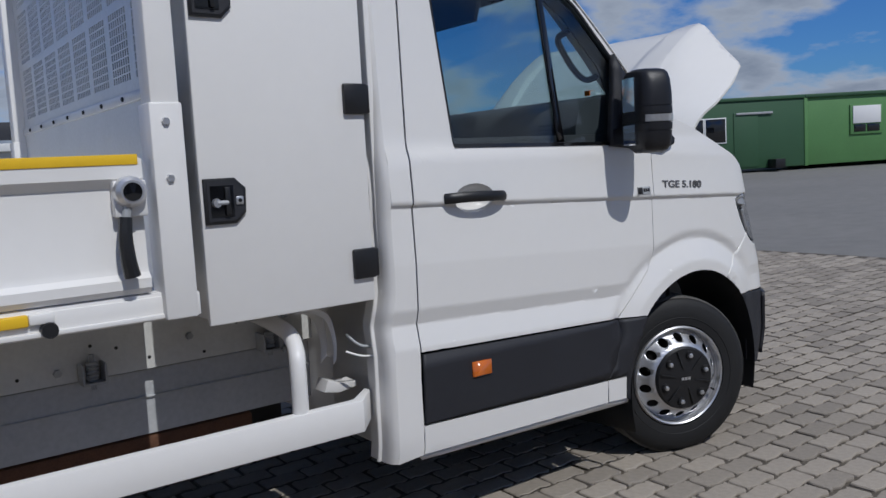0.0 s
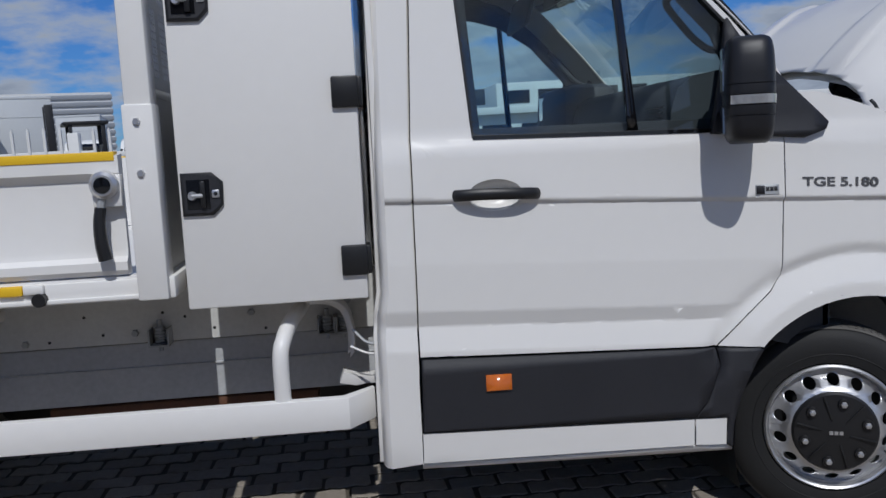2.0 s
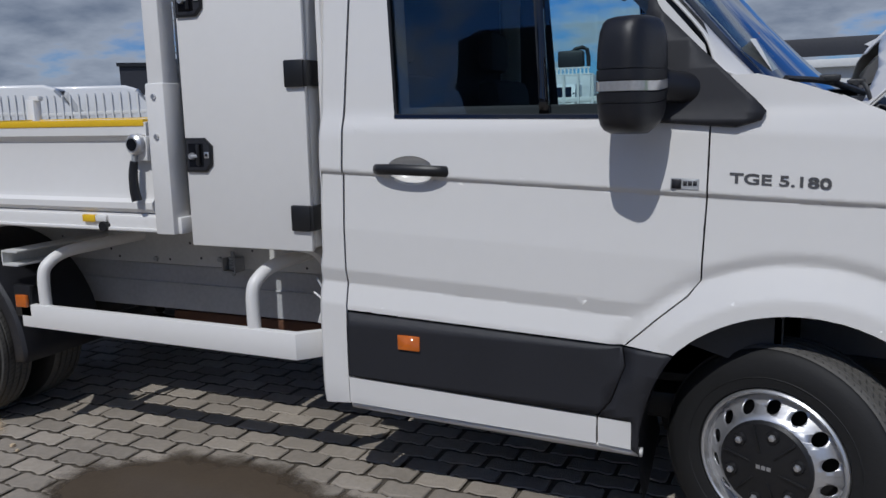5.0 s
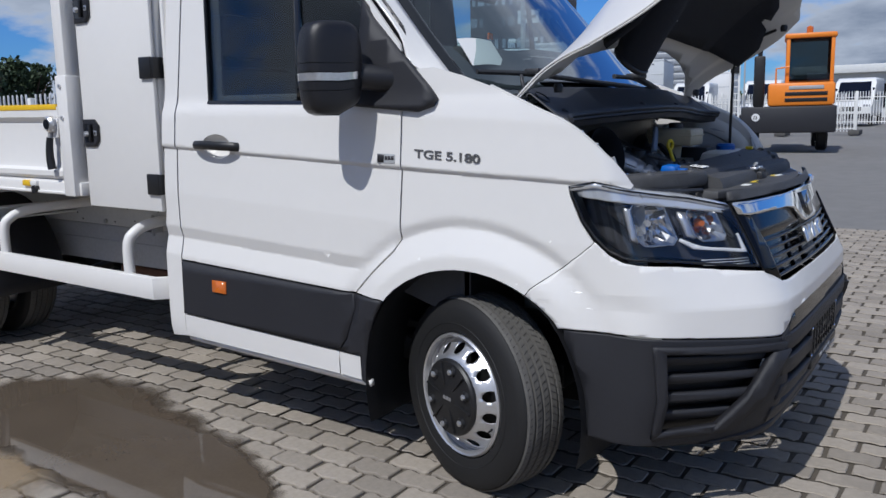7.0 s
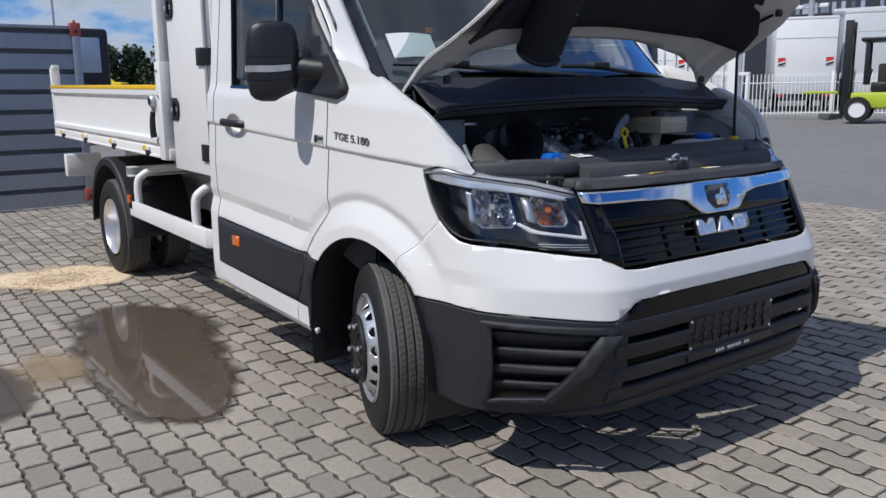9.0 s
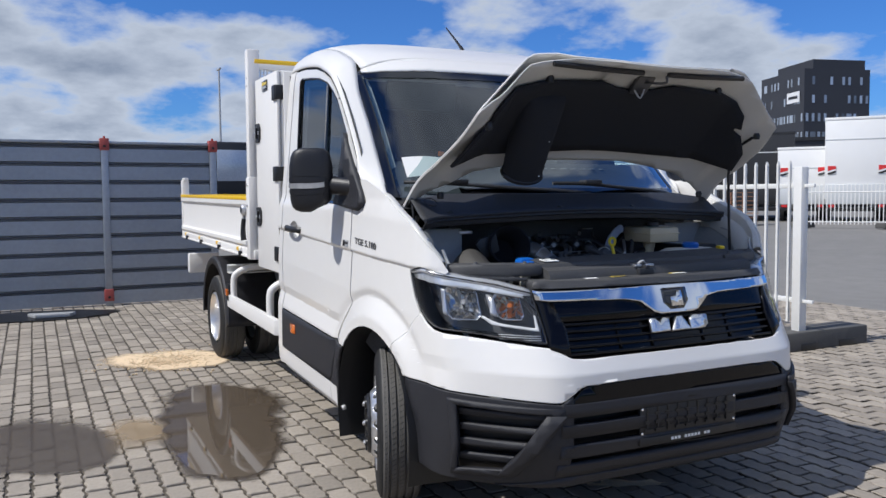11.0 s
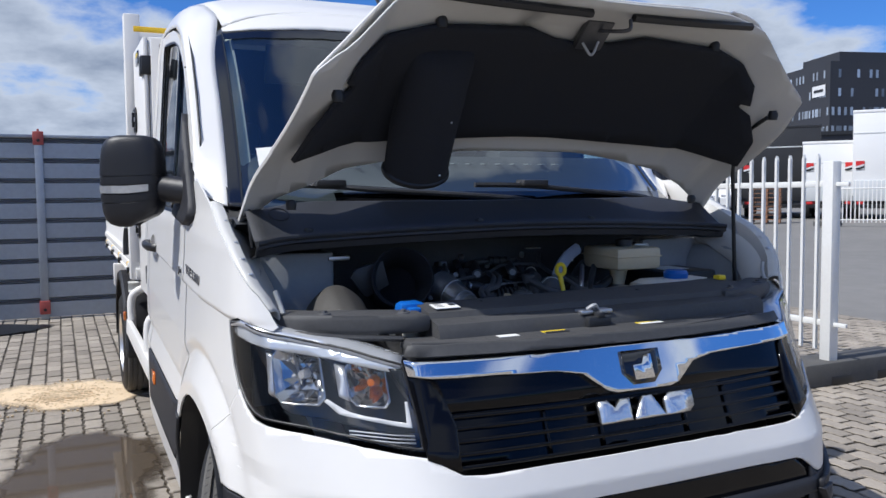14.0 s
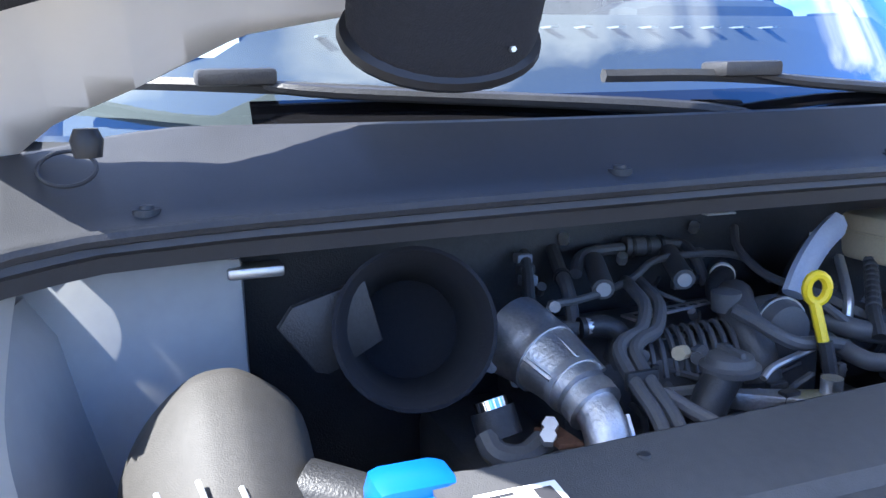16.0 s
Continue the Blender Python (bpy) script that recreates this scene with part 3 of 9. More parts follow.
def mirror(sg):
    """Tall rounded door mirror on a black arm."""
    m = new("door_mirror")
    c, ax = Vector((-0.368, -0.135)), Vector((0.36, 0.933))
    ay = Vector((-ax.y, ax.x))
    Z0, Z1 = 1.345, 1.662

    def ring(bm, t, inset=0.0, a0=0.0, a1=2 * math.pi, n=40):
        k = float(np.interp(t, [0, 0.03, 0.08, 0.16, 0.32, 0.5, 0.72, 0.86, 0.94, 0.98, 1.0], [0.50, 0.74, 0.87, 0.94, 0.99, 1.0, 0.965, 0.90, 0.80, 0.66, 0.44]))
        out = []
        for i in range(n):
            a = a0 + (a1 - a0) * i / (n if a1 - a0 > 6.2 else n - 1)
            u = abs(math.cos(a)) ** 0.62 * (1 if math.cos(a) > 0 else -1)
            v = abs(math.sin(a)) ** 0.62 * (1 if math.sin(a) > 0 else -1)
            q = c + ax * (u * (0.112 * k - inset) * (1 - 0.05 * (1 - t))) + ay * (v * (0.075 * (0.35 + 0.65 * k) - inset))
            z = Z0 + (Z1 - Z0) * t + (0.030 * (1 - t) ** 2) * max(0, u)
            out.append(bm.verts.new((q.x, sg(q.y), z)))
        return out

    def shell(name, ts, material, inset=0.0, label="", a0=0.0, a1=2 * math.pi):
        bm = bmesh.new()
        full = a1 - a0 > 6.2
        rows = [ring(bm, t, inset, a0, a1) for t in ts]
        for A, B2 in zip(rows, rows[1:]):
            for i in range(len(A) if full else len(A) - 1):
                bm.faces.new((A[i], A[(i + 1) % len(A)], B2[(i + 1) % len(A)], B2[i]))
        if full:
            bm.faces.new(rows[0][::-1]); bm.faces.new(rows[-1])
        return part(name, bm, material, m, label, smooth=50)

    shell("lower_shell", [0, 0.03, 0.08, 0.16, 0.258], M_MIRR)
    shell("rim", [0.268, 0.31, 0.355], M_MIRR)
    shell("waist", [0.2, 0.4, 0.57], M_BLACK, 0.004)
    shell("indicator", [0.368, 0.41, 0.45], M_LAMP, -0.002, "clear indicator strip", 2.45, 5.2)
    shell("waist_band", [0.366, 0.41, 0.452], M_MIRR, 0.0025)
    shell("collar", [0.460, 0.50, 0.548], M_MIRR)
    shell("upper_shell", [0.558, 0.64, 0.72, 0.80, 0.86, 0.90, 0.94, 0.965, 0.98, 0.992, 1.0], M_MIRR)
    for t0, t1 in ((0.10, 0.34), (0.50, 0.90)):
        bm = bmesh.new()
        z0, z1 = Z0 + (Z1 - Z0) * t0, Z0 + (Z1 - Z0) * t1
        q = [c + ay * 0.0765 + ax * s for s in (-0.045, 0.045)]
        r = [c + ay * 0.070 + ax * s for s in (-0.045, 0.045)]
        vs = [bm.verts.new((p.x, sg(p.y), z)) for z in (z0, z1) for p in (q[0], q[1], r[1], r[0])]
        bmesh.ops.convex_hull(bm, input=vs)
        part("mirror_glass", bm, M_CHROME, m, "mirror glass", smooth=0)
    bm = prismbm([(-0.395, -0.06), (-0.335, -0.075), (-0.26, -0.005), (-0.20, 0.05), (-0.24, 0.09), (-0.33, 0.02)], "z", 1.462, 1.522, 0.008)
    for v in bm.verts:
        v.co.y = sg(v.co.y)
        v.co.z -= 0.10 * (v.co.x + 0.34)
    part("arm_cover", bm, M_MIRR, m)
    bm = bmesh.new()
    tube(bm, [(-0.345, sg(-0.075), 1.478), (-0.30, sg(-0.035), 1.476), (-0.25, sg(0.01), 1.470), (-0.17, sg(0.09), 1.46)], 0.037, 14)
    for v in bm.verts:
        v.co.z = 1.472 + (v.co.z - 1.472) * 1.25
    part("arm", bm, M_MIRR, m)
    return m


M_DISH = M_WHITE
M_MIRR = mat("mirror_black_plastic", (0.011, 0.0112, 0.014), 0.42, 0, 0.08, 6, bump=0.15, bscale=900)
M_DASH = mat("dark_grey_dash", (0.045, 0.048, 0.054), 0.6, 0, 0.1, 8, bump=0.2, bscale=500)
M_BROW = mat("silver_lamp_top", (0.72, 0.74, 0.77), 0.22, 0.55, 0.06, 20, coat=0.6)
M_GRILLE = mat("satin_black_grille", (0.003, 0.003, 0.004), 0.12, 0, 0.1, 6, spec=0.3)
M_COWL = mat("scuttle_plastic", (0.03, 0.031, 0.034), 0.5, 0, 0.12, 6, bump=0.15, bscale=700, dirt=0.25, dirt_col=(0.07, 0.07, 0.07))
M_COVER = mat("dull_grey_cover", (0.062, 0.062, 0.064), 0.62, 0, 0.15, 6, bump=0.25, bscale=600, dirt=0.25, dirt_col=(0.13, 0.125, 0.12))
M_HOSE = mat("dark_hose", (0.085, 0.086, 0.09), 0.5, 0, 0.15, 20)
M_TAG = mat("grey_strap", (0.3, 0.33, 0.4), 0.6, 0, 0.1, 20)
M_CATCH = mat("oiled_dark_steel", (0.10, 0.10, 0.105), 0.4, 0.7, 0.2, 30)
M_SATIN = mat("satin_chrome", (0.80, 0.81, 0.82), 0.22, 0.9, 0.04, 12)
M_SLOT = mat("galvanised_sheet", (0.62, 0.63, 0.64), 0.35, 0.3, 0.08, 6)
M_CHARC = mat("charcoal_letters", (0.12, 0.12, 0.125), 0.35, 0.3, 0.05, 20)
M_LAMP = mat("clear_lamp", (0.6, 0.6, 0.6), 0.12, 0.6, 0.2, 60, coat=0.5)
M_REFL = mat("lamp_reflector", (0.62, 0.61, 0.60), 0.10, 1.0, 0.12, 60)
M_GUIDE = mat("white_light_guide", (0.60, 0.60, 0.61), 0.25, 0, 0.03, 20, coat=0.5)
M_LAMPH = mat("lamp_housing_grey", (0.035, 0.035, 0.038), 0.45, 0, 0.15, 20)
flank(False)
flank(True)


# ---- nose across both sides ----
def mir_s(pts):
    """An outline given up to the middle, closed by its mirror image."""
    return list(pts) + [(2 * S_MID - s, z) for s, z in reversed(pts)]


f0 = on_body(0)
low = [(0.46, 0.664), (0.80, 0.652), (1.165, 0.633), (1.190, 0.634), (1.210, 0.642), (1.272, 0.685), (1.300, 0.693), (1.5, 0.697)]
top = [(1.5, 0.792), (1.31, 0.790), (1.255, 0.795), (1.178, 0.836), (0.86, 0.868), (0.73, 0.876), (0.675, 0.884), (0.629, 0.904), (0.575, 0.946), (0.567, 0.938), (0.4875, 0.8845), (0.3445, 0.7815)] + arch_pts(60.6, 42.5, 6)
full = low + [(2 * S_MID - s, z) for s, z in reversed(low)]
tops = [(2 * S_MID - s, z) for s, z in reversed(top)] + top
skin("front_bumper", full + tops, f0, M_WHITE, truck, label="white bumper cover above grained black plastic", step=0.025, thick=0.008, smooth=60)
skin("black_strip", mir_s([(1.205, 0.612), (1.295, 0.688), (1.6, 0.694)])[:3] + mir_s([(1.205, 0.612), (1.295, 0.688), (1.6, 0.694)])[3:] + [(2 * S_MID - 1.24, 0.615), (1.24, 0.615)], on_body(-0.004), M_GRILLE, truck, step=0.05, thick=0.006)
skin("lower_grille_backing", [(1.22, 0.66), (2 * S_MID - 1.22, 0.66), (2 * S_MID - 1.22, 0.27), (1.22, 0.27)], on_body(-0.06), M_BLACK, truck, step=0.08)
for i, (z, h) in enumerate(((0.575, 0.05), (0.495, 0.05), (0.415, 0.05), (0.335, 0.05))):
    o = [(1.19, z), (2 * S_MID - 1.19, z), (2 * S_MID - 1.19, z + h), (1.19, z + h)]
    skin("lower_slat", o, on_body(-0.008), M_PLAST, truck, step=0.06, thick=0.03)
skin("lower_lip", [(0.95, 0.282), (1.24, 0.290), (2 * S_MID - 1.24, 0.290), (2 * S_MID - 0.95, 0.282), (2 * S_MID - 1.24, 0.328), (1.24, 0.328)], on_body(-0.002), M_PLAST, truck, step=0.06, thick=0.02)

# number plate holder, empty, with a strip of small writing below
hold = new("plate_holder"); hold.parent = truck
bm = bmesh.new()
box(bm, 1.055, 0.762, 0.450, 1.073, 1.287, 0.585, 0.004)
part("tray", bm, M_BLACK, hold, "empty black number plate holder")
bm = bmesh.new()
random.seed(5)
for j in range(3):
    for i in range(9):
        y = 0.784 + i * 0.054
        if random.random() < 0.8:
            box(bm, 1.073, y, 0.475 + j * 0.033, 1.080, y + random.choice((0.02, 0.035, 0.045)), 0.475 + j * 0.033 + 0.012)
        box(bm, 1.073, y + 0.01, 0.475 + j * 0.033, 1.078, y + 0.018, 0.475 + j * 0.033 + 0.033)
part("rib", bm, M_BLACK, hold)
part("strip", boxbm(1.062, 0.762, 0.420, 1.078, 1.287, 0.453, 0.003), M_BLACK, hold)
for i in range(12):
    if i not in (3, 9):
        part("writing_bar", boxbm(1.078, 0.922 + i * 0.018, 0.428, 1.0795, 0.935 + i * 0.018, 0.440, 0), M_PAPER, hold)
for y in (0.774, 1.275):
    for z in (0.47, 0.57):
        part("screw", spinbm([(0, 0.006), (0.003, 0.004)], (1.073, y, z), "x", 8), M_CHROME, hold)

# radiator grille
grille = new("radiator_grille"); grille.parent = truck
gout = [(1.184, 0.828), (1.26, 0.800), (1.5, 0.797)]
gtop = [(1.5, 1.035), (1.25, 1.035), (1.172, 1.038)]
G = gout + [(2 * S_MID - s, z) for s, z in reversed(gout)] + [(2 * S_MID - s, z) for s, z in reversed(gtop)] + gtop
skin("grille_plate", G, on_body(-0.026), M_GRILLE, grille, step=0.05, thick=0.006)
skin("grille_cheek", [(1.178, 0.831), (1.255, 0.803), (1.262, 0.90), (1.235, 1.0), (1.166, 1.030)], on_body(0.0), M_GRILLE, grille, step=0.05, thick=0.012)
skin("grille_cheek", [(2 * S_MID - s, z) for s, z in [(1.178, 0.831), (1.255, 0.803), (1.262, 0.90), (1.235, 1.0), (1.166, 1.030)]], on_body(0.0), M_GRILLE, grille, step=0.05, thick=0.012)
for z in (0.802, 0.830, 0.858, 0.886, 0.912):
    skin("grille_slat", [(1.24, z), (2 * S_MID - 1.24, z), (2 * S_MID - 1.24, z + 0.009), (1.24, z + 0.009)], on_body(-0.012), M_GRILLE, grille, step=0.06, thick=0.018)
for d in (0.14, 0.30):
    for sx in (-1, 1):
        skin("grille_rib", [(S_MID + sx * d - 0.004, 0.805), (S_MID + sx * d + 0.004, 0.805), (S_MID + sx * d + 0.004, 0.92), (S_MID + sx * d - 0.004, 0.92)], on_body(-0.020), M_GRILLE, grille, step=0.06, thick=0.010)
skin("grille_upper", [(1.18, 0.930), (2 * S_MID - 1.18, 0.930), (2 * S_MID - 1.12, 1.03), (1.12, 1.03)], on_body(-0.006), M_GRILLE, grille, step=0.06, thick=0.012)
# chrome bar with a dip round the badge
half = [(1.168, 1.016), (1.22, 1.009), (1.55, 1.005), (1.625, 0.993), (1.69, 0.946), (1.72, 0.938)]
halft = [(1.72, 1.052), (1.5, 1.049), (1.24, 1.050), (1.164, 1.052)]
B = half + [(2 * S_MID - s, z) for s, z in reversed(half)] + [(2 * S_MID - s, z) for s, z in reversed(halft)] + halft
skin("chrome_bar", B, on_body(0.010), M_CHROME, grille, "bright chrome bar", step=0.04, thick=0.016)
skin("bar_upper", [(1.165, 1.058), (1.22, 1.056), (1.5, 1.056), (2 * S_MID - 1.5, 1.056), (2 * S_MID - 1.22, 1.056), (2 * S_MID - 1.165, 1.058), (2 * S_MID - 1.18, 1.085), (1.18, 1.085)], on_body(-0.003), M_COVER, grille, step=0.05, thick=0.008)
bd = skin("badge", [(S_MID - 0.062, 1.040), (S_MID + 0.062, 1.040), (S_MID + 0.062, 0.985), (S_MID + 0.03, 0.955), (S_MID - 0.03, 0.955), (S_MID - 0.062, 0.985)], on_body(0.022), M_GLOSSB, grille, "black badge with a plain silver shape", step=0.05, thick=0.008)
skin("badge_shape", [(S_MID - 0.032, 0.968), (S_MID + 0.030, 0.968), (S_MID + 0.030, 1.028), (S_MID + 0.008, 1.028), (S_MID - 0.002, 1.006), (S_MID - 0.032, 1.004)], on_body(0.028), M_CHROME, bd, step=0.05, thick=0.004)
# three plain chrome shapes
for k in range(3):
    s0 = S_MID - 0.156 + k * 0.106
    shp = [[(0, 0), (0.09, 0), (0.09, 0.075), (0.066, 0.075), (0.045, 0.045), (0.024, 0.075), (0, 0.075)],
           [(0, 0), (0.094, 0), (0.060, 0.075), (0.034, 0.075)],
           [(0, 0), (0.070, 0), (0.088, 0.02), (0.088, 0.075), (0.018, 0.075), (0, 0.055)]][k]
    skin("grille_emblem", [(s0 + 1.08 * a, 0.868 + 0.72 * b) for a, b in shp], on_body(0.012), M_SATIN, grille, "chrome emblem", step=0.06, thick=0.012)


def headlight(left):
    m = new("headlight"); m.parent = truck
    ms = (lambda pts: [(2 * S_MID - s, z) for s, z in pts]) if left else (lambda pts: pts)
    out = [(0.470, 1.114), (0.482, 1.090), (0.526, 1.01), (0.576, 0.955), (0.627, 0.917), (0.677, 0.897), (0.73, 0.889), (0.86, 0.881), (1.176, 0.849), (1.174, 0.92), (1.162, 1.042), (1.02, 1.074), (0.78, 1.104), (0.60, 1.128)]
    skin("housing", ms(out), on_body(-0.085), M_LAMPH, m, "dark lamp housing", step=0.05, thick=0.006)
    lens = skin("lens", ms(out), on_body(0.002), M_LENS, m, step=0.04, thick=0.0)
    lens.visible_shadow = False
    skin("rim", ms(out), on_body(-0.004), M_BLACK, m, holes=[ms(inset(out, 0.006))], step=0.04, thick=0.012)
    skin("chrome_brow", ms([(0.50, 1.110), (0.60, 1.120), (0.78, 1.095), (1.01, 1.065), (1.152, 1.036), (1.154, 1.018), (0.95, 1.046), (0.70, 1.070), (0.56, 1.080), (0.51, 1.088)]), on_body(-0.006), M_BROW, m, "bright lamp brow", step=0.05, thick=0.006)
    # inner bezel that steps down from the brow
    skin("bezel", ms([(0.56, 1.074), (0.70, 1.064), (0.95, 1.040), (1.154, 1.012), (1.160, 0.93), (1.10, 1.015), (1.0, 1.028), (0.955, 0.955), (0.94, 1.030), (0.76, 1.052), (0.72, 0.99), (0.66, 1.02)]), on_body(-0.045), M_LAMPH, m, step=0.05, thick=0.02)
    rnd = random.Random(12)
    for (sc, zc, rw, rh) in ((0.842, 0.996, 0.080, 0.062), (1.052, 0.988, 0.052, 0.048)):
        n = 16
        rim_o = []
        for t in np.linspace(0, 2 * math.pi, n, endpoint=False):
            u = max(-1.0, min(1.0, 1.28 * math.cos(t + 0.2)))
            v = max(-1.0, min(1.0, 1.28 * math.sin(t + 0.2)))
            rim_o.append((u, v))
        bm = bmesh.new()
        rows = []
        for r, d in ((1.0, 0.018), (0.86, 0.034), (0.62, 0.056), (0.36, 0.070), (0.14, 0.074)):
            row = []
            for u, v in rim_o:
                a = sc + rw * r * u
                row.append(bm.verts.new(body_at(2 * S_MID - a if left else a, zc + rh * r * v, -d - (rnd.uniform(-0.005, 0.005) if r < 0.95 else 0))))
            rows.append(row)
        for A, B2 in zip(rows, rows[1:]):
            for q in range(n):
                bm.faces.new((A[q], A[(q + 1) % n], B2[(q + 1) % n], B2[q]))
        bm.faces.new(rows[-1])
        part("reflector", bm, M_REFL, m, "mirror-bright faceted lamp reflector", smooth=0)
        o = [(sc + rw * u, zc + rh * v) for u, v in rim_o]
        skin("reflector_rim", ms([(sc + rw * 1.07 * u, zc + rh * 1.09 * v) for u, v in rim_o]), on_body(-0.018), M_REFL, m, holes=[ms(o)], step=0.04, thick=0.006)
        skin("reflector_cheek", ms([(sc - rw - 0.034, zc - rh * 0.75), (sc - rw - 0.006, zc - rh * 0.92), (sc - rw - 0.006, zc + rh * 0.80), (sc - rw - 0.034, zc + rh * 0.86)]), on_body(-0.026), M_SILVER, m, step=0.04, thick=0.02)
        c = 2 * S_MID - sc if left else sc
        part("bulb_shield", tubebm([body_at(c, zc, -0.066), body_at(c, zc, -0.040)], (0.016, 0.010), 12, 1), M_LAMP if rw > 0.06 else M_AMBER, m, "" if rw > 0.06 else "amber bulb")
    skin("light_guide", ms([(0.925, 0.943), (0.965, 0.915), (1.140, 0.897), (1.155, 0.897), (1.154, 0.955), (1.145, 0.955), (1.141, 0.907), (1.0, 0.922), (0.975, 0.930), (0.935, 0.949)]), on_body(-0.012), M_GUIDE, m, "white light guide", step=0.05, thick=0.008)
    # silvery top face of the lamp, running back under the shelf
    bm = bmesh.new()
    rows = []
    for s in np.linspace(0.475, 1.156, 22):
        zt = float(np.interp(s, [0.47, 0.60, 0.78, 1.02, 1.158], [1.114, 1.128, 1.104, 1.074, 1.042]))
        row = []
        for d, up in ((-0.002, -0.012), (0.0, 0.0), (0.012, 0.007), (0.04, 0.010), (0.075, 0.006), (0.11, -0.01)):
            c = (2 * S_MID - s) if left else s
            p = body_at(c, zt, -d)
            row.append(bm.verts.new(p + Vector((0, 0, up))))
        rows.append(row)
    for A, B2 in zip(rows, rows[1:]):
        for q in range(len(A) - 1):
            bm.faces.new((A[q], A[q + 1], B2[q + 1], B2[q]))
    ob = part("lamp_top", bm, M_BROW, m, "silver top of the lamp", smooth=50)
    md = ob.modifiers.new("thickness", "SOLIDIFY"); md.thickness, md.offset = 0.003, 0.0
    for z in (0.862, 0.870, 0.878):
        skin("louvre", ms([(0.98, z - 0.0015), (1.155, z - 0.0025), (1.155, z + 0.0015), (0.98, z + 0.0025)]), on_body(-0.02), M_STEEL, m, step=0.1, thick=0.004)


headlight(False)
headlight(True)

# ---- cab roof, pillars, windscreen ----
ROOF = [(-1.478, 0.15, 2.19, -1.492, 2.27), (-1.470, 0.125, 2.235, -1.482, 2.325), (-1.455, 0.117, 2.252, -1.46, 2.337), (-1.30, 0.115, 2.258, -1.30, 2.345), (-1.12, 0.117, 2.245, -1.11, 2.338), (-0.94, 0.121, 2.205, -0.895, 2.308), (-0.82, 0.127, 2.162, -0.755, 2.272), (-0.70, 0.134, 2.102, -0.622, 2.224), (-0.625, 0.142, 2.045, -0.535, 2.178)]
SCREEN = [(-0.625, 0.142, 2.045, -0.535, 2.178), (-0.50, 0.135, 1.930, -0.40, 2.055), (-0.34, 0.12, 1.768, -0.215, 1.872), (-0.20, 0.105, 1.612, -0.035, 1.682), (-0.06, 0.085, 1.47, 0.155, 1.50), (0.0, 0.075, 1.42, 0.30, 1.41)]


def cross(st, u, p):
    xe, ye, ze, xc, zc = st
    k = 1 - abs(u) ** p
    kx = 1 - abs(u) ** 2.2
    return Vector((xe + (xc - xe) * kx, CY + (CY - ye) * u, ze + (zc - ze) * k))


def loft(stations, p, us, per=4):
    rows = []
    S = curve_pts([st[:3] for st in stations], per)
    C = curve_pts([(st[3], 0, st[4]) for st in stations], per)
    bm = bmesh.new()
    for e, c in zip(S, C):
        rows.append([bm.verts.new(cross((e.x, e.y, e.z, c.x, c.z), u, p)) for u in us])
    for A, B in zip(rows, rows[1:]):
        for i in range(len(us) - 1):
            bm.faces.new((A[i], A[i + 1], B[i + 1], B[i]))
    return bm


us = [-0.9, -0.85, -0.78, -0.68, -0.55, -0.4, -0.2, 0, 0.2, 0.4, 0.55, 0.68, 0.78, 0.85, 0.9]
ob = part("roof", loft(ROOF, 6, us), M_WHITE, truck, "white cab roof")
md = ob.modifiers.new("thickness", "SOLIDIFY"); md.thickness, md.offset = 0.006, 0.0
ob = part("windscreen", loft(SCREEN, 5, [u * 1.06 for u in us]), M_WSCR, truck, "curved windscreen")
ob.visible_shadow = False
for sgn in (1, -1):
    # black border and the white pillar beside it
    for nm, lo, hi, mt, th in (("screen_border", 0.905, 0.957, M_GLOSSB, 0.006),):
        bm = loft(SCREEN, 5, [sgn * (lo + (hi - lo) * i / 5) for i in range(6)])
        ob = part(nm, bm, mt, truck)
        md = ob.modifiers.new("thickness", "SOLIDIFY"); md.thickness, md.offset = th, 0.0
low = [tuple(a + (b - a) * 0.45 for a, b in zip(SCREEN[-2], SCREEN[-1])), SCREEN[-1]]
bm = loft(low, 5, [-0.62 + 1.55 * i / 24 for i in range(25)], 3)
for v in bm.verts:
    v.co += Vector((0.003, 0, 0.003))
part("screen_band", bm, M_GLOSSB, truck, "black lower band of the windscreen")
# white header over the screen and the black edge of the glass below it
def header(v0, v1, lift, us_):
    """A band of the screen's form: v 0 along the roof, 1 along the upper edge of the glass, 2 a little lower."""
    S = curve_pts([st[:3] for st in SCREEN[:3]], 30)
    C = curve_pts([(st[3], 0, st[4]) for st in SCREEN[:3]], 30)
    bm = bmesh.new()
    rows = []
    for u in us_:
        line = [cross((e.x, e.y, e.z, c.x, c.z), u, 5) for e, c in zip(S, C)]
        top = 2.100 - 0.022 * abs(u) ** 3
        k1 = next((k for k, p in enumerate(line) if p.z < top), 1)
        k1 = max(2, k1)
        row = []
        for q in range(6):
            v = v0 + (v1 - v0) * q / 5
            k = v * k1 if v < 1 else k1 + (v - 1) * 9
            a = line[int(k)].lerp(line[min(int(k) + 1, len(line) - 1)], k - int(k))
            row.append(bm.verts.new(a + Vector((0.6, 0, 0.8)) * lift))
        rows.append(row)
    for A, B2 in zip(rows, rows[1:]):
        for q in range(5):
            bm.faces.new((A[q], A[q + 1], B2[q + 1], B2[q]))
    return bm


hus = [-0.905 + 1.81 * i / 48 for i in range(49)]
ob = part("screen_header", header(0.0, 1.0, 0.005, hus), M_WHITE, truck, "white roof edge over the windscreen", smooth=60)
md = ob.modifiers.new("thickness", "SOLIDIFY"); md.thickness, md.offset = 0.006, 0.0
ob = part("screen_border", header(1.0, 2.0, 0.003, hus), M_GLOSSB, truck, smooth=60)
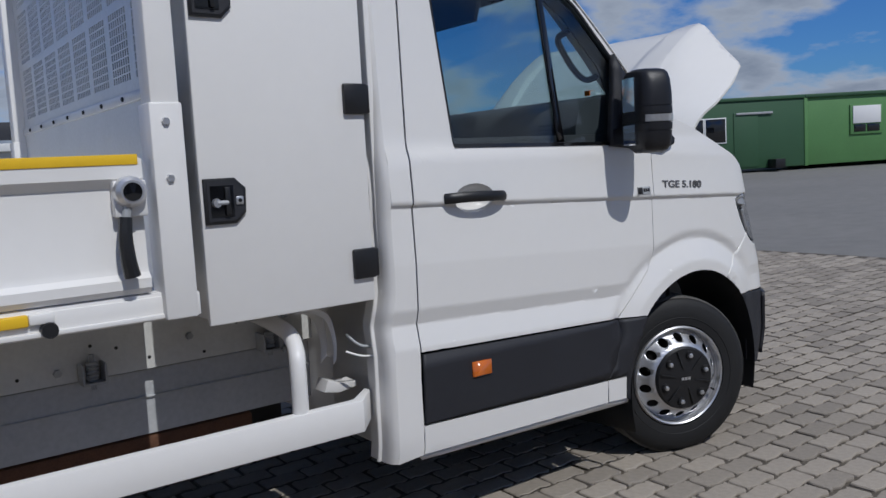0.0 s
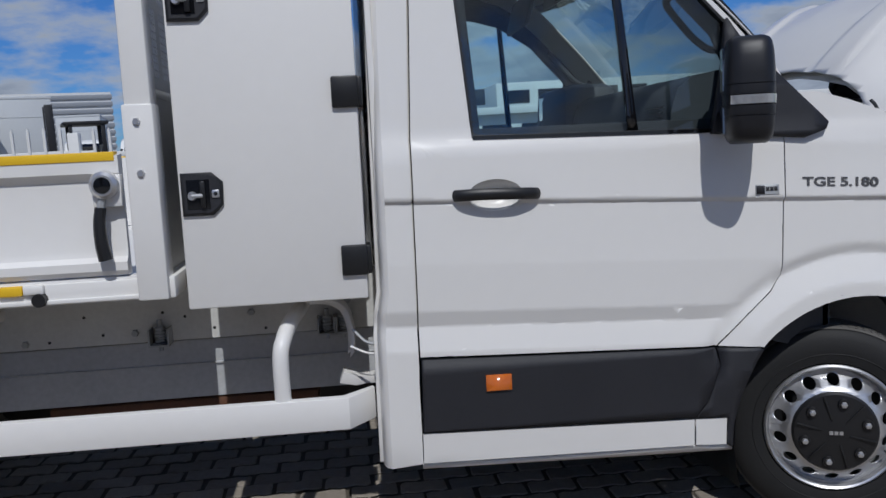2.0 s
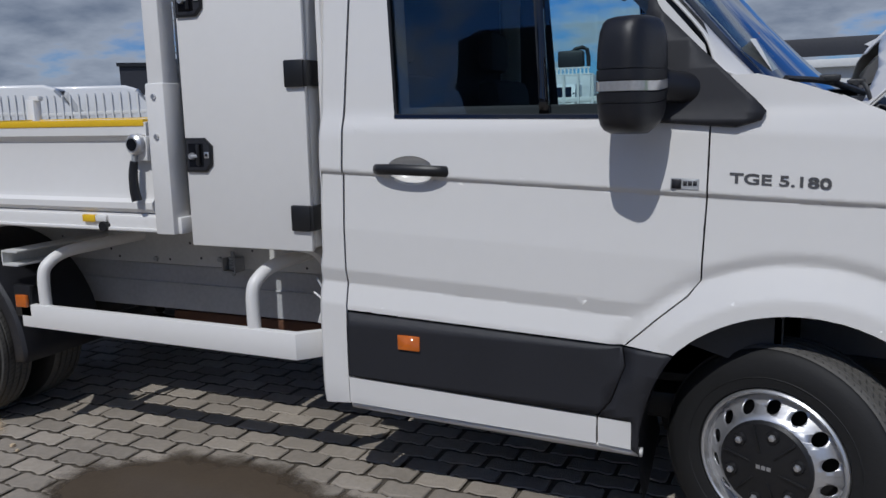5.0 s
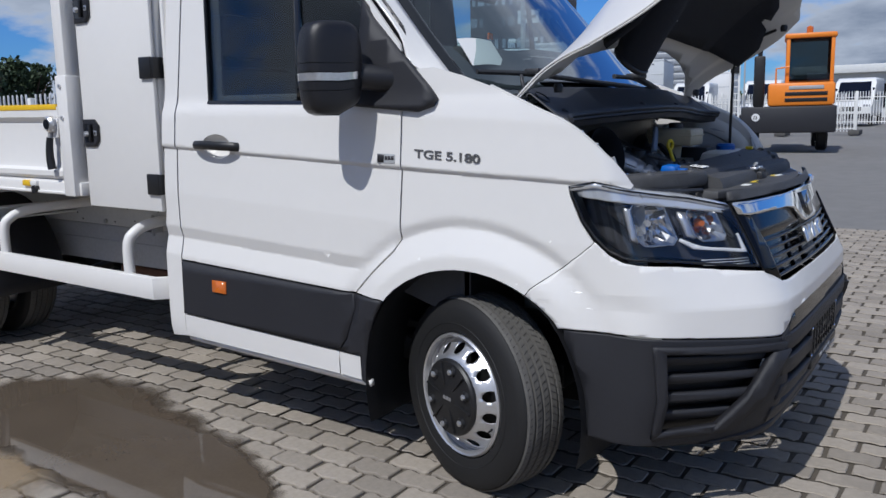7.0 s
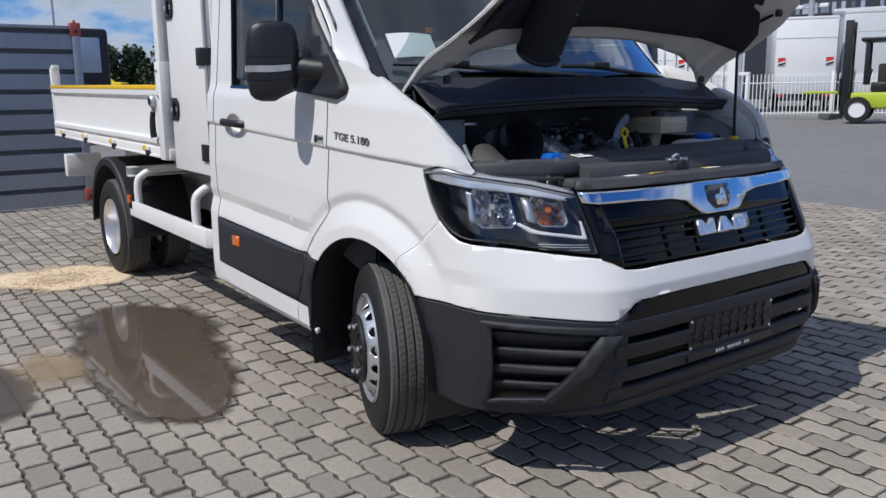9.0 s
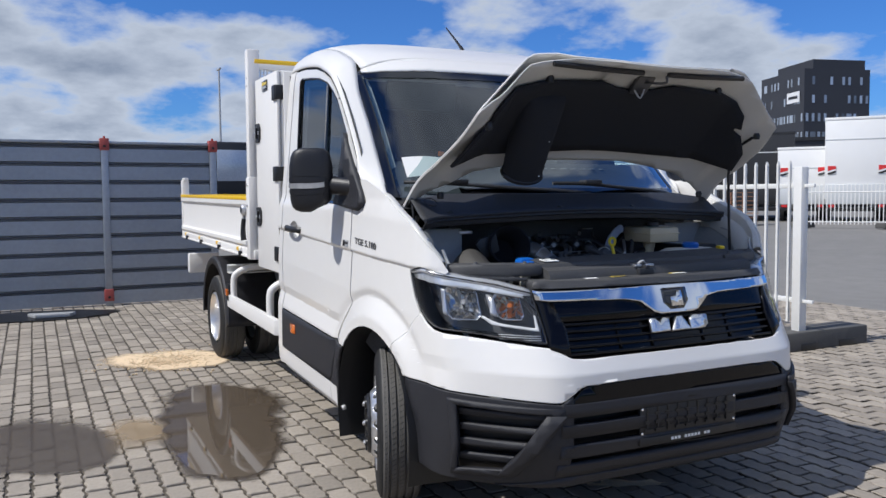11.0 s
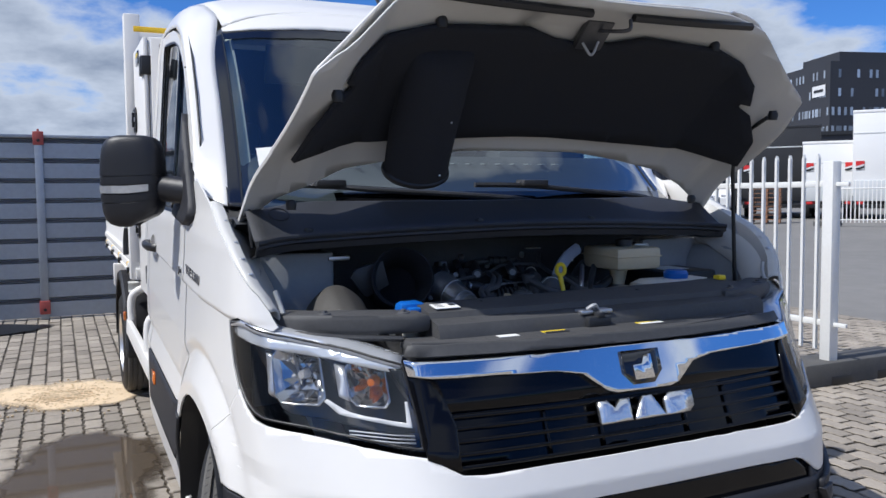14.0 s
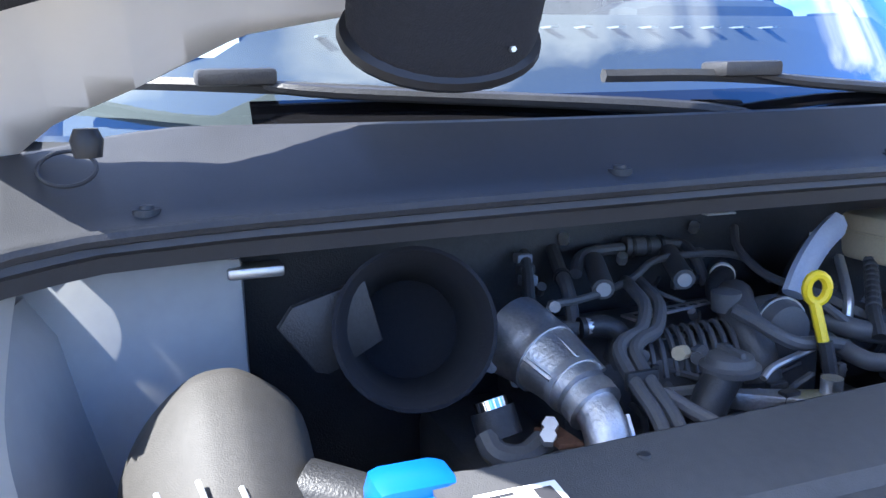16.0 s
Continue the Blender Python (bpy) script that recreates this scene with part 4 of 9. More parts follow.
# white frame between the door seam and the roof and screen
SEAM = [(-1.474, 2.150), (-1.468, 2.178), (-1.455, 2.186), (-1.30, 2.187), (-1.15, 2.179), (-0.952, 2.155), (-0.835, 2.126), (-0.72, 2.086), (-0.635, 2.038), (-0.510, 1.940), (-0.350, 1.785), (-0.205, 1.625), (-0.166, 1.535), (-0.10, 1.500)]
TOPS = [(st, 0.90, 6) for st in ROOF[:-1]] + [(SCREEN[0], 0.925, 5)] + [(st, 0.952, 5) for st in SCREEN[1:]]
for left in (False, True):
    bm = bmesh.new()
    lows = curve_pts([tuple(body_at(a, b, 0.0)) for a, b in SEAM], 4)
    tops = curve_pts([tuple(cross(st, -u, p)) for st, u, p in TOPS], 4)
    rows = []
    for lo, up in zip(lows, tops):
        mid = Vector((lo.x + 0.5 * (up.x - lo.x), lo.y + 0.22 * (up.y - lo.y), lo.z + 0.80 * (up.z - lo.z)))
        rows.append([bm.verts.new(lo * (1 - t) ** 2 + mid * 2 * t * (1 - t) + up * t * t) for t in (0, 0.12, 0.25, 0.4, 0.55, 0.7, 0.85, 1)])
    for A, B2 in zip(rows, rows[1:]):
        for q in range(7):
            bm.faces.new((A[q], A[q + 1], B2[q + 1], B2[q]))
    if left:
        for v in bm.verts:
            v.co.y = 2 * CY - v.co.y
    ob = part("cab_frame", bm, M_WHITE, truck, "white cab side frame", smooth=60)
    md = ob.modifiers.new("thickness", "SOLIDIFY"); md.thickness, md.offset = 0.006, 0.0
    # rubber behind the seam over the door
    skin("door_gasket", [(a, b + 0.03) for a, b in SEAM[1:-1]] + [(a, b - 0.03) for a, b in DOOR[10:1:-1]], on_body(-0.022, left), M_BLACK, truck, step=0.05)
    # dark lining of the door and pillars inside
    skin("door_trim", DOOR[:-4] + [(-0.40, 0.72)], on_body(-0.045, left), M_SEAT, truck, holes=[[(-1.16, 1.43), (-1.205, 2.07), (-1.012, 2.055), (-0.865, 2.035), (-0.735, 2.0), (-0.56, 1.89), (-0.38, 1.70), (-0.34, 1.60), (-0.34, 1.43)]], thick=0.01)
    skin("pillar_lining", [(-1.475, 0.8), (-1.47, 2.15), (-1.36, 2.16), (-1.38, 0.8)], on_body(-0.05, left), M_TRIM, truck, thick=0.01)
# rear wall of the cab and its floor
part("cab_rear_wall", boxbm(-1.505, 0.05, 0.40, -1.485, 1.95, 2.20, 0.005), M_WHITE, truck)
part("rear_lining", boxbm(-1.483, 0.09, 0.55, -1.476, 1.91, 2.17, 0.002), M_SEAT, truck, "dark cab rear lining")
part("cab_floor", boxbm(-1.49, 0.03, 0.50, -0.42, 1.97, 0.53, 0.005), M_BLACK, truck)
part("toe_board", boxbm(-0.42, 0.25, 0.50, 0.04, 1.75, 0.53, 0.005), M_BLACK, truck)
part("bulkhead", boxbm(0.02, 0.10, 0.45, 0.05, 1.90, 1.30, 0.005), M_BLACK, truck)
part("aerial", tubebm([(-0.88, 1.0, 2.306), (-0.93, 1.0, 2.35), (-1.10, 1.0, 2.48)], (0.012, 0.004), 8), M_BLACK, truck, "black roof aerial")

# ---- cabin ----
S_ = curve_pts([st[:3] for st in SCREEN], 8)
C_ = curve_pts([(st[3], 0, st[4]) for st in SCREEN], 8)


def below_glass(x, y):
    """Height of the windscreen over a point of the dashboard."""
    u = max(-0.97, min(0.97, (y - CY) / (CY - 0.11)))
    line = sorted((tuple(cross((e.x, e.y, e.z, c.x, c.z), u, 5).xz) for e, c in zip(S_, C_)))
    return float(np.interp(x, [p[0] for p in line], [p[1] for p in line]))


bm = bmesh.new()
rows = []
prof = [(-0.30, 0.70), (-0.48, 0.95), (-0.52, 1.24), (-0.515, 1.46), (-0.49, 1.535), (-0.44, 1.572), (-0.34, 1.590), (-0.22, 1.598), (-0.10, 1.592), (0.02, 1.56), (0.12, 1.50), (0.20, 1.42), (0.24, 1.37), (0.05, 1.30), (0.05, 0.60)]
for i in range(37):
    y = 0.10 + (2 * CY - 0.20) * i / 36
    rows.append([bm.verts.new((x, y, z if z < 1.30 else max(1.28, min(z, below_glass(x, y) - 0.035)))) for x, z in prof])
for A, B2 in zip(rows, rows[1:]):
    for q in range(len(prof)):
        bm.faces.new((A[q], A[(q + 1) % len(prof)], B2[(q + 1) % len(prof)], B2[q]))
bm.faces.new(rows[0]); bm.faces.new(rows[-1])
part("dashboard", bm, M_DASH, truck, "dark grey dashboard", smooth=50)
for k in range(6):
    part("air_vent_slat", boxbm(-0.530, 0.17, 1.385 + 0.018 * k, -0.512, 0.30, 1.391 + 0.018 * k, 0.0), M_BLACK, truck)
for y in (0.42, 1.18):
    bm = boxbm(-0.012, 0, -0.16, 0.012, 0.44, 0.0, 0.01)
    bmesh.ops.transform(bm, matrix=Matrix.Translation((-0.70, y, 2.07)) @ Matrix.Rotation(0.25, 4, "Y"), verts=bm.verts[:])
    part("sun_visor", bm, M_DASH, truck, "folded-down dark sun visor")
bm = boxbm(-0.56, 1.28, 1.42, -0.28, 1.74, 1.645, 0.06)
part("instrument_hood", bm, M_DASH, truck)
for k in range(14):
    yk = 0.55 + 0.062 * k
    zk = min(1.56, below_glass(0.02, yk) - 0.035)
    part("demist_slot", boxbm(0.005, yk, zk + 0.001, 0.045, yk + 0.014, zk + 0.004, 0), M_STEEL, truck)
for y0 in (0.16, 1.30):
    seat = new("seat"); seat.parent = truck
    w = 0.5
    part("cushion", boxbm(-1.20, y0, 0.83, -0.70, y0 + w, 0.99, 0.05), M_SEAT, seat)
    bm = boxbm(-1.33, y0, 0.95, -1.20, y0 + w, 1.56, 0.05)
    for v in bm.verts:
        v.co.x -= (v.co.z - 0.95) * 0.12
    part("backrest", bm, M_SEAT, seat)
    bm = boxbm(-1.43, y0 + 0.12, 1.60, -1.34, y0 + w - 0.12, 1.80, 0.035)
    part("headrest", bm, M_SEAT, seat)
    part("pedestal", boxbm(-1.18, y0 + 0.06, 0.53, -0.76, y0 + w - 0.06, 0.83, 0.02), M_BLACK, seat)
sw = new("steering_wheel"); sw.parent = truck
bm = bmesh.new()
c, ax = Vector((-0.58, 1.52, 1.40)), Vector((-0.75, 0, 0.55)).normalized()
e1 = Vector((0, 1, 0)); e2 = ax.cross(e1)
tube(bm, [c + (e1 * math.cos(t) + e2 * math.sin(t)) * 0.19 for t in np.linspace(0, 2 * math.pi, 33)], 0.016, 8, 1, False)
for t in (0.2, math.pi - 0.2, -math.pi / 2):
    tube(bm, [c - ax * 0.02, c + (e1 * math.cos(t) + e2 * math.sin(t)) * 0.19], 0.014, 6, 1)
part("rim", bm, M_BLACK, sw)
part("hub", tubebm([c - ax * 0.25, c - ax * 0.02], (0.05, 0.07), 12, 1), M_BLACK, sw)
for y in (0.17, 1.83):
    bm = loft(SCREEN[:5], 5, [(-1 if y > 1 else 1) * -((0.80 if y > 1 else 0.87) + (0.155 if y > 1 else 0.085) * i / 5) for i in range(6)])
    for v in bm.verts:
        v.co += Vector((-0.030, 0.010 if y < 1 else -0.010, -0.030))
    ob = part("pillar_trim", bm, M_TRIM, truck, "light grey windscreen pillar trim", smooth=60)
    md = ob.modifiers.new("thickness", "SOLIDIFY"); md.thickness, md.offset = 0.008, 0.0
    part("grab_handle", tubebm([(px, y + (dy if y < 1 else -dy), pz) for px, dy, pz in ((-0.25, 0.0, 1.70), (-0.30, 0.055, 1.665), (-0.36, 0.065, 1.695), (-0.43, 0.06, 1.765), (-0.48, 0.045, 1.825), (-0.47, -0.005, 1.85))], 0.013, 8), M_DASH, truck)
part("headlining", boxbm(-1.45, 0.27, 2.19, -0.86, 1.73, 2.20, 0.003), M_TRIM, truck)

# ---- bonnet, raised on its stay ----
HX, HZ = 0.185, 1.415          # hinge line
HANG = math.atan2(1.99 - 1.415, 0.84 - 0.185)
hu, hn = Vector((math.cos(HANG), 0, math.sin(HANG))), Vector((-math.sin(HANG), 0, math.cos(HANG)))


def hood_at(a, y, lift=0.0):
    """A point of the bonnet: a along it from the hinges to its lip, y across."""
    t = (y - CY) / 0.9
    c = 0.065 * math.sin(math.pi * min(1, max(0, a / 0.95))) - 0.05 * t * t * (1 if a > 0.3 else a / 0.3)
    c -= 0.13 * max(0.0, 1 - (t / 0.7) ** 2) * smooth01(0.74, 1.0, a)
    # the flanks fold down outside a soft knee
    d = max(0.0, abs(y - CY) - 0.595)
    c -= (0.050 + 0.105 * smooth01(0.1, 0.6, a)) * (d * d / 0.06 if d < 0.03 else d - 0.015) / 0.205
    return Vector((HX, y, HZ)) + hu * a + hn * (c + lift)


bonnet = new("bonnet"); bonnet.parent = truck; bonnet["label"] = "raised white bonnet with a black felt lining"
half = [(0.110, -0.015), (0.120, 0.10), (0.145, 0.35), (0.170, 0.53), (0.186, 0.618), (0.191, 0.652), (0.205, 0.668), (0.27, 0.710), (0.33, 0.757), (0.385, 0.803), (0.41, 0.820), (0.46, 0.838), (0.60, 0.875), (0.80, 0.900)]
rear = [(0.80, 0.235), (0.62, 0.21), (0.42, 0.172), (0.30, 0.130), (0.21, 0.070), (0.15, 0.020)]
outl = [(a, y) for y, a in half] + [(a, 2 * CY - y) for y, a in reversed(half)] + [(a, 2 * CY - y) for y, a in reversed(rear)] + [(a, y) for y, a in rear]


def ridge(a, y):
    d = abs(y - CY)
    return 0.016 * (smooth01(0.40, 0.43, d + 0.10 * (0.5 - a)) - smooth01(0.575, 0.605, d + 0.04 * (0.5 - a))) * smooth01(0.12, 0.3, a)


ob = part("outer_skin", sheet(outl, lambda a, y: hood_at(a, y, 0.03 + ridge(a, y)), step=0.0315), M_WHITE, bonnet)
md = ob.modifiers.new("thickness", "SOLIDIFY"); md.thickness, md.offset = 0.006, 0.0
ob = part("inner_frame", sheet(outl, lambda a, y: hood_at(a, y, 0.022 - 0.03 * smooth01(0.0, 0.09, min(abs(y - 0.21), abs(2 * CY - y - 0.21), abs(0.9 - a)) if 0.21 < y < 2 * CY - 0.21 and a < 0.9 else 0)), step=0.05), M_HOODIN, bonnet)
md = ob.modifiers.new("thickness", "SOLIDIFY"); md.thickness, md.offset = 0.005, 0.0
pad = [(0.325, 0.205), (0.45, 0.235), (0.535, 0.295), (0.545, 0.335), (0.565, 0.338), (0.575, 0.315), (0.64, 0.340), (0.69, 0.40), (0.735, 0.53), (0.745, 0.82), (0.71, 0.92), (0.70, 1.0)]
pad_r = [(0.315, 0.95), (0.305, 0.72), (0.298, 0.45), (0.312, 0.30)]
po = pad + [(a, 2 * CY - y) for a, y in reversed(pad[:-1])] + [(a, 2 * CY - y) for a, y in reversed(pad_r)] + pad_r
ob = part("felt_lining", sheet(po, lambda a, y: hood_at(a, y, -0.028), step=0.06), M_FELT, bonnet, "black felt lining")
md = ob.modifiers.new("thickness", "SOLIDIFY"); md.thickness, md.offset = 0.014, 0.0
# air duct under the bonnet
bm = bmesh.new()
rings = []
for k, (a, d, w, h) in enumerate(((0.66, -0.012, 0.085, 0.004), (0.60, 0.0, 0.094, 0.045), (0.50, 0.02, 0.098, 0.075), (0.38, 0.05, 0.100, 0.075), (0.28, 0.085, 0.098, 0.065), (0.255, 0.093, 0.094, 0.058))):
    c = hood_at(a, 0.60, -0.03 - d)
    rings.append([bm.verts.new(c + Vector((0, w * math.cos(t), 0)) + hn * (h * math.sin(t))) for t in np.linspace(0, 2 * math.pi, 28, endpoint=False)])
for A, B2 in zip(rings, rings[1:]):
    for i in range(28):
        bm.faces.new((A[i], A[(i + 1) % 28], B2[(i + 1) % 28], B2[i]))
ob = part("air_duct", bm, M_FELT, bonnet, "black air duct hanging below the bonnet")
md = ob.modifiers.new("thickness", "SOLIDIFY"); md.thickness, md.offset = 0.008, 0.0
part("duct_lip", tubebm([hood_at(0.262, 0.60, -0.12) + Vector((0, 0.099 * math.cos(t), 0)) + hn * (0.06 * math.sin(t)) for t in np.linspace(0, 2 * math.pi, 33)], 0.011, 8, 1), M_BLACK, bonnet)
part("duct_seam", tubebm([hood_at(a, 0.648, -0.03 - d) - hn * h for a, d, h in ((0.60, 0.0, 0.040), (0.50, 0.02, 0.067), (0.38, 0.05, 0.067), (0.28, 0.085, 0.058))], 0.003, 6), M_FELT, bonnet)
for a, d in ((0.46, 0.03), (0.30, 0.078)):
    part("seam_staple", spinbm([(-0.003, 0.003), (0.003, 0.003)], hood_at(a, 0.650, -0.03 - d) - hn * 0.071, "x", 6), M_SILVER, bonnet)
# rubber seal strips along the lip, buffers, latch
for sgn in (-1, 1):
    part("lip_seal", tubebm([hood_at(0.845, CY + sgn * d, -0.012) for d in (0.07, 0.2, 0.35, 0.52)], 0.012, 6), M_BLACK, bonnet)
    for a, d in ((0.75, 0.47), (0.60, 0.75), (0.115, 0.77)):
        part("buffer", spinbm([(-0.03, 0.014), (-0.012, 0.017), (0.0, 0.012)], hood_at(a, CY + sgn * d, -0.035 if d > 0.6 else -0.005), "z", 12), M_BLACK, bonnet)
    part("hinge_arm", tubebm([hood_at(0.03, CY + sgn * 0.80, -0.01), (0.16, CY + sgn * 0.80, 1.36), (0.10, CY + sgn * 0.80, 1.30)], 0.016, 8), M_HOODIN, bonnet)
bm = boxbm(-0.05, -0.045, -0.012, 0.05, 0.045, 0.012, 0.005)
bmesh.ops.transform(bm, matrix=Matrix.Translation(hood_at(0.745, CY + 0.01, -0.03)) @ Matrix.Rotation(-HANG, 4, "Y"), verts=bm.verts[:])
part("catch", bm, M_CATCH, bonnet, "dark metal bonnet catch")
part("catch_hook", tubebm([hood_at(0.76, CY + 0.01, -0.03), hood_at(0.82, CY + 0.05, -0.06), hood_at(0.84, CY + 0.06, -0.02)], 0.006, 6), M_CATCH, bonnet)
part("catch_wire", tubebm([hood_at(0.72, CY - 0.02, -0.045), hood_at(0.70, CY + 0.01, -0.075), hood_at(0.73, CY + 0.03, -0.045)], 0.004, 6), M_STEEL, bonnet)
# stay on the left side
part("bonnet_stay", tubebm([(0.47, 1.86, 1.13), (0.475, 1.84, 1.40), (0.50, 1.82, 1.62), hood_at(0.56, 1.78, -0.02)], 0.007, 8, 2), M_BLACK, truck, "thin black bonnet stay")

# ---- storage box behind the cab ----
BX0, BX1, BZ0, BZ1 = -2.085, -1.535, 0.92, 2.213
sbox = new("storage_box"); sbox.parent = truck; sbox.location.x = -0.008; sbox["label"] = "tall white storage box behind the cab"
part("body", boxbm(BX0 + 0.012, 0.045, BZ0 + 0.01, BX1, 2 * CY - 0.045, BZ1, 0.008), M_BODYW, sbox)
for left in (False, True):
    sg = (lambda y: 2 * CY - 0.05 - y) if left else (lambda y: y + 0.05)
    door = part("box_door", boxbm(BX0, min(sg(-0.03), sg(-0.008)), BZ0, BX1, max(sg(-0.03), sg(-0.008)), BZ1 - 0.002, 0.006), M_BODYW, sbox)
    for zc in (1.845, 1.272):
        ol = [(-2.077, zc - 0.065), (-1.985, zc - 0.065), (-1.955, zc - 0.035), (-1.952, zc + 0.035), (-1.985, zc + 0.065), (-2.077, zc + 0.065)]
        la = part("latch", prismbm(ol, "y", sg(-0.030), sg(-0.040), 0.004), M_BLACK, door, "black recessed paddle latch")
        part("latch_rim", prismbm([(-2.068, zc - 0.056), (-1.988, zc - 0.056), (-1.962, zc - 0.030), (-1.962, zc + 0.030), (-1.988, zc + 0.056), (-2.068, zc + 0.056)], "y", sg(-0.040), sg(-0.0415), 0.0), M_PLAST, la)
        part("recess", boxbm(-2.060, min(sg(-0.0415), sg(-0.043)), zc - 0.044, -1.992, max(sg(-0.0415), sg(-0.043)), zc + 0.044, 0.0), M_GLOSSB, la)
        part("handle", boxbm(-2.020, min(sg(-0.043), sg(-0.053)), zc - 0.040, -2.004, max(sg(-0.043), sg(-0.053)), zc + 0.040, 0.004), M_BLACK, la)
        part("handle_stem", tubebm([(-2.044, sg(-0.049), zc - 0.004), (-2.012, sg(-0.049), zc - 0.004)], 0.007, 10, 1), M_STEEL, la)
        part("pivot", spinbm([(0, 0.014), (0.010 if left else -0.010, 0.012)], (-2.044, sg(-0.043), zc - 0.004), "y", 16), M_SILVER, la)
        lk = part("lock", boxbm(-1.986, min(sg(-0.0415), sg(-0.046)), zc - 0.012, -1.964, max(sg(-0.0415), sg(-0.046)), zc + 0.012, 0.003), M_SILVER, la)
        part("keyhole", spinbm([(0, 0.006), (0.001 if left else -0.001, 0.006)], (-1.975, sg(-0.046), zc), "y", 10), M_BLACK, lk)
    for z0 in (2.027, 1.512, 0.996):
        h = part("box_hinge", boxbm(-1.612, min(sg(-0.045), sg(-0.028)), z0, -1.53, max(sg(-0.045), sg(-0.028)), z0 + 0.095, 0.006), M_BLACK, door, "black plastic hinge")
        part("hinge_leaf", boxbm(-1.536, min(sg(-0.040), sg(0.055)), z0 + 0.002, -1.518, max(sg(-0.040), sg(0.055)), z0 + 0.093, 0.006), M_BLACK, h)
    if not left:
        sg_ = part("maker_sign", boxbm(-1.886, 0.014, 2.113, -1.753, 0.020, 2.180, 0.002), M_GLOSSB, sbox, "small black and yellow maker's sign")
        for i in range(7):
            part("sign_mark", prismbm([(-1.876 + i * 0.017, 2.150), (-1.864 + i * 0.017, 2.150), (-1.862 + i * 0.017, 2.170), (-1.874 + i * 0.017, 2.170)], "y", 0.0135, 0.014), M_YPLAS, sg_)
        part("sign_bar", boxbm(-1.874, 0.0135, 2.128, -1.775, 0.0140, 2.142, 0), M_STEEL, sg_)

# ---- tipping body ----
TX0, TX1 = -5.20, -2.235
body = new("tipping_body"); body.parent = truck; body.location.x = -0.008; body["label"] = "white steel tipping body with drop sides"
part("floor", boxbm(TX0, 0.0, 0.965, TX1 + 0.12, 2.0, 1.03, 0.004), M_BODYW, body)
for left in (False, True):
    sg = (lambda y: 2 * CY - 0.035 - y) if left else (lambda y: y + 0.035)
    ds = new("drop_side"); ds.parent = body
    pr = [(sg(-0.035), 1.045), (sg(-0.045), 1.06), (sg(-0.045), 1.085), (sg(-0.028), 1.10), (sg(-0.022), 1.12), (sg(-0.022), 1.325), (sg(-0.03), 1.335), (sg(-0.045), 1.35), (sg(-0.045), 1.40), (sg(0.0), 1.405), (sg(0.0), 1.045)]
    part("panel", prismbm(pr, "x", TX0 + 0.03, TX1 - 0.01, 0), M_BODYW, ds, smooth=20)
    part("tape", boxbm(TX0 + 0.03, min(sg(-0.048), sg(-0.004)), 1.385, TX1 - 0.02, max(sg(-0.048), sg(-0.004)), 1.412, 0.002), M_YELLOW, ds, "yellow reflective tape")
    part("side_rail", boxbm(TX0, min(sg(-0.03), sg(0.03)), 0.975, TX1 + 0.02, max(sg(-0.03), sg(0.03)), 1.04, 0.004), M_BODYW, body)
    part("rail_flange", boxbm(TX0, min(sg(-0.045), sg(-0.02)), 0.970, TX1 + 0.02, max(sg(-0.045), sg(-0.02)), 0.982, 0.002), M_BODYW, body)
    for x in (-2.62, -3.4, -4.2, -4.95):
        part("tie_hook", boxbm(x, min(sg(-0.05), sg(-0.03)), 1.0, x + 0.07, max(sg(-0.05), sg(-0.03)), 1.03, 0.005), M_YELLOW, body, "yellow and white hook")
        part("hook_end", boxbm(x + 0.07, min(sg(-0.05), sg(-0.03)), 1.002, x + 0.13, max(sg(-0.05), sg(-0.03)), 1.03, 0.006), M_BODYW, body)
        part("bump_stop", spinbm([(-0.028, 0.02), (-0.005, 0.022)] if not left else [(0.028, 0.02), (0.005, 0.022)], (x + 0.115, sg(-0.03), 0.985), "y", 14), M_BLACK, body)
    # locking lever
    lv = new("locking_lever"); lv.parent = body; lv["label"] = "drop side lever with a black grip"
    part("plate", boxbm(-2.325, min(sg(-0.055), sg(-0.022)), 1.25, -2.24, max(sg(-0.055), sg(-0.022)), 1.345, 0.006), M_BODYW, lv)
    part("pivot", spinbm([(-0.085, 0.006), (-0.085, 0.030), (-0.075, 0.040), (-0.05, 0.042)] if not left else [(0.085, 0.006), (0.085, 0.030), (0.075, 0.040), (0.05, 0.042)], (-2.285, sg(0), 1.315), "y", 24), M_SILVER, lv)
    part("pivot_cap", spinbm([(-0.088, 0.006), (-0.087, 0.024)] if not left else [(0.088, 0.006), (0.087, 0.024)], (-2.285, sg(0), 1.315), "y", 20), M_GLOSSB, lv)
    part("grip", tubebm([(-2.302, sg(-0.062), 1.250), (-2.308, sg(-0.066), 1.20), (-2.306, sg(-0.068), 1.14), (-2.299, sg(-0.066), 1.095)], (0.016, 0.021), 10), M_BLACK, lv)
    part("bar", tubebm([(-2.288, sg(-0.060), 1.30), (-2.296, sg(-0.061), 1.27), (-2.302, sg(-0.062), 1.245)], 0.012, 8), M_STEEL, lv)
    # front post with sleeve
    part("headboard_post", boxbm(-2.212, min(sg(-0.055), sg(0.03)), 0.97, -2.134, max(sg(-0.055), sg(0.03)), 2.435, 0.008), M_BODYW, body)
    part("post_sleeve", boxbm(-2.219, min(sg(-0.062), sg(0.034)), 0.965, -2.130, max(sg(-0.062), sg(0.034)), 1.545, 0.006), M_BODYW, body)
    for z in (1.495, 1.345):
        part("bolt", spinbm([(-0.070, 0.010), (-0.062, 0.012)] if not left else [(0.070, 0.010), (0.062, 0.012)], (-2.178, sg(0), z), "y", 6), M_SILVER, body)
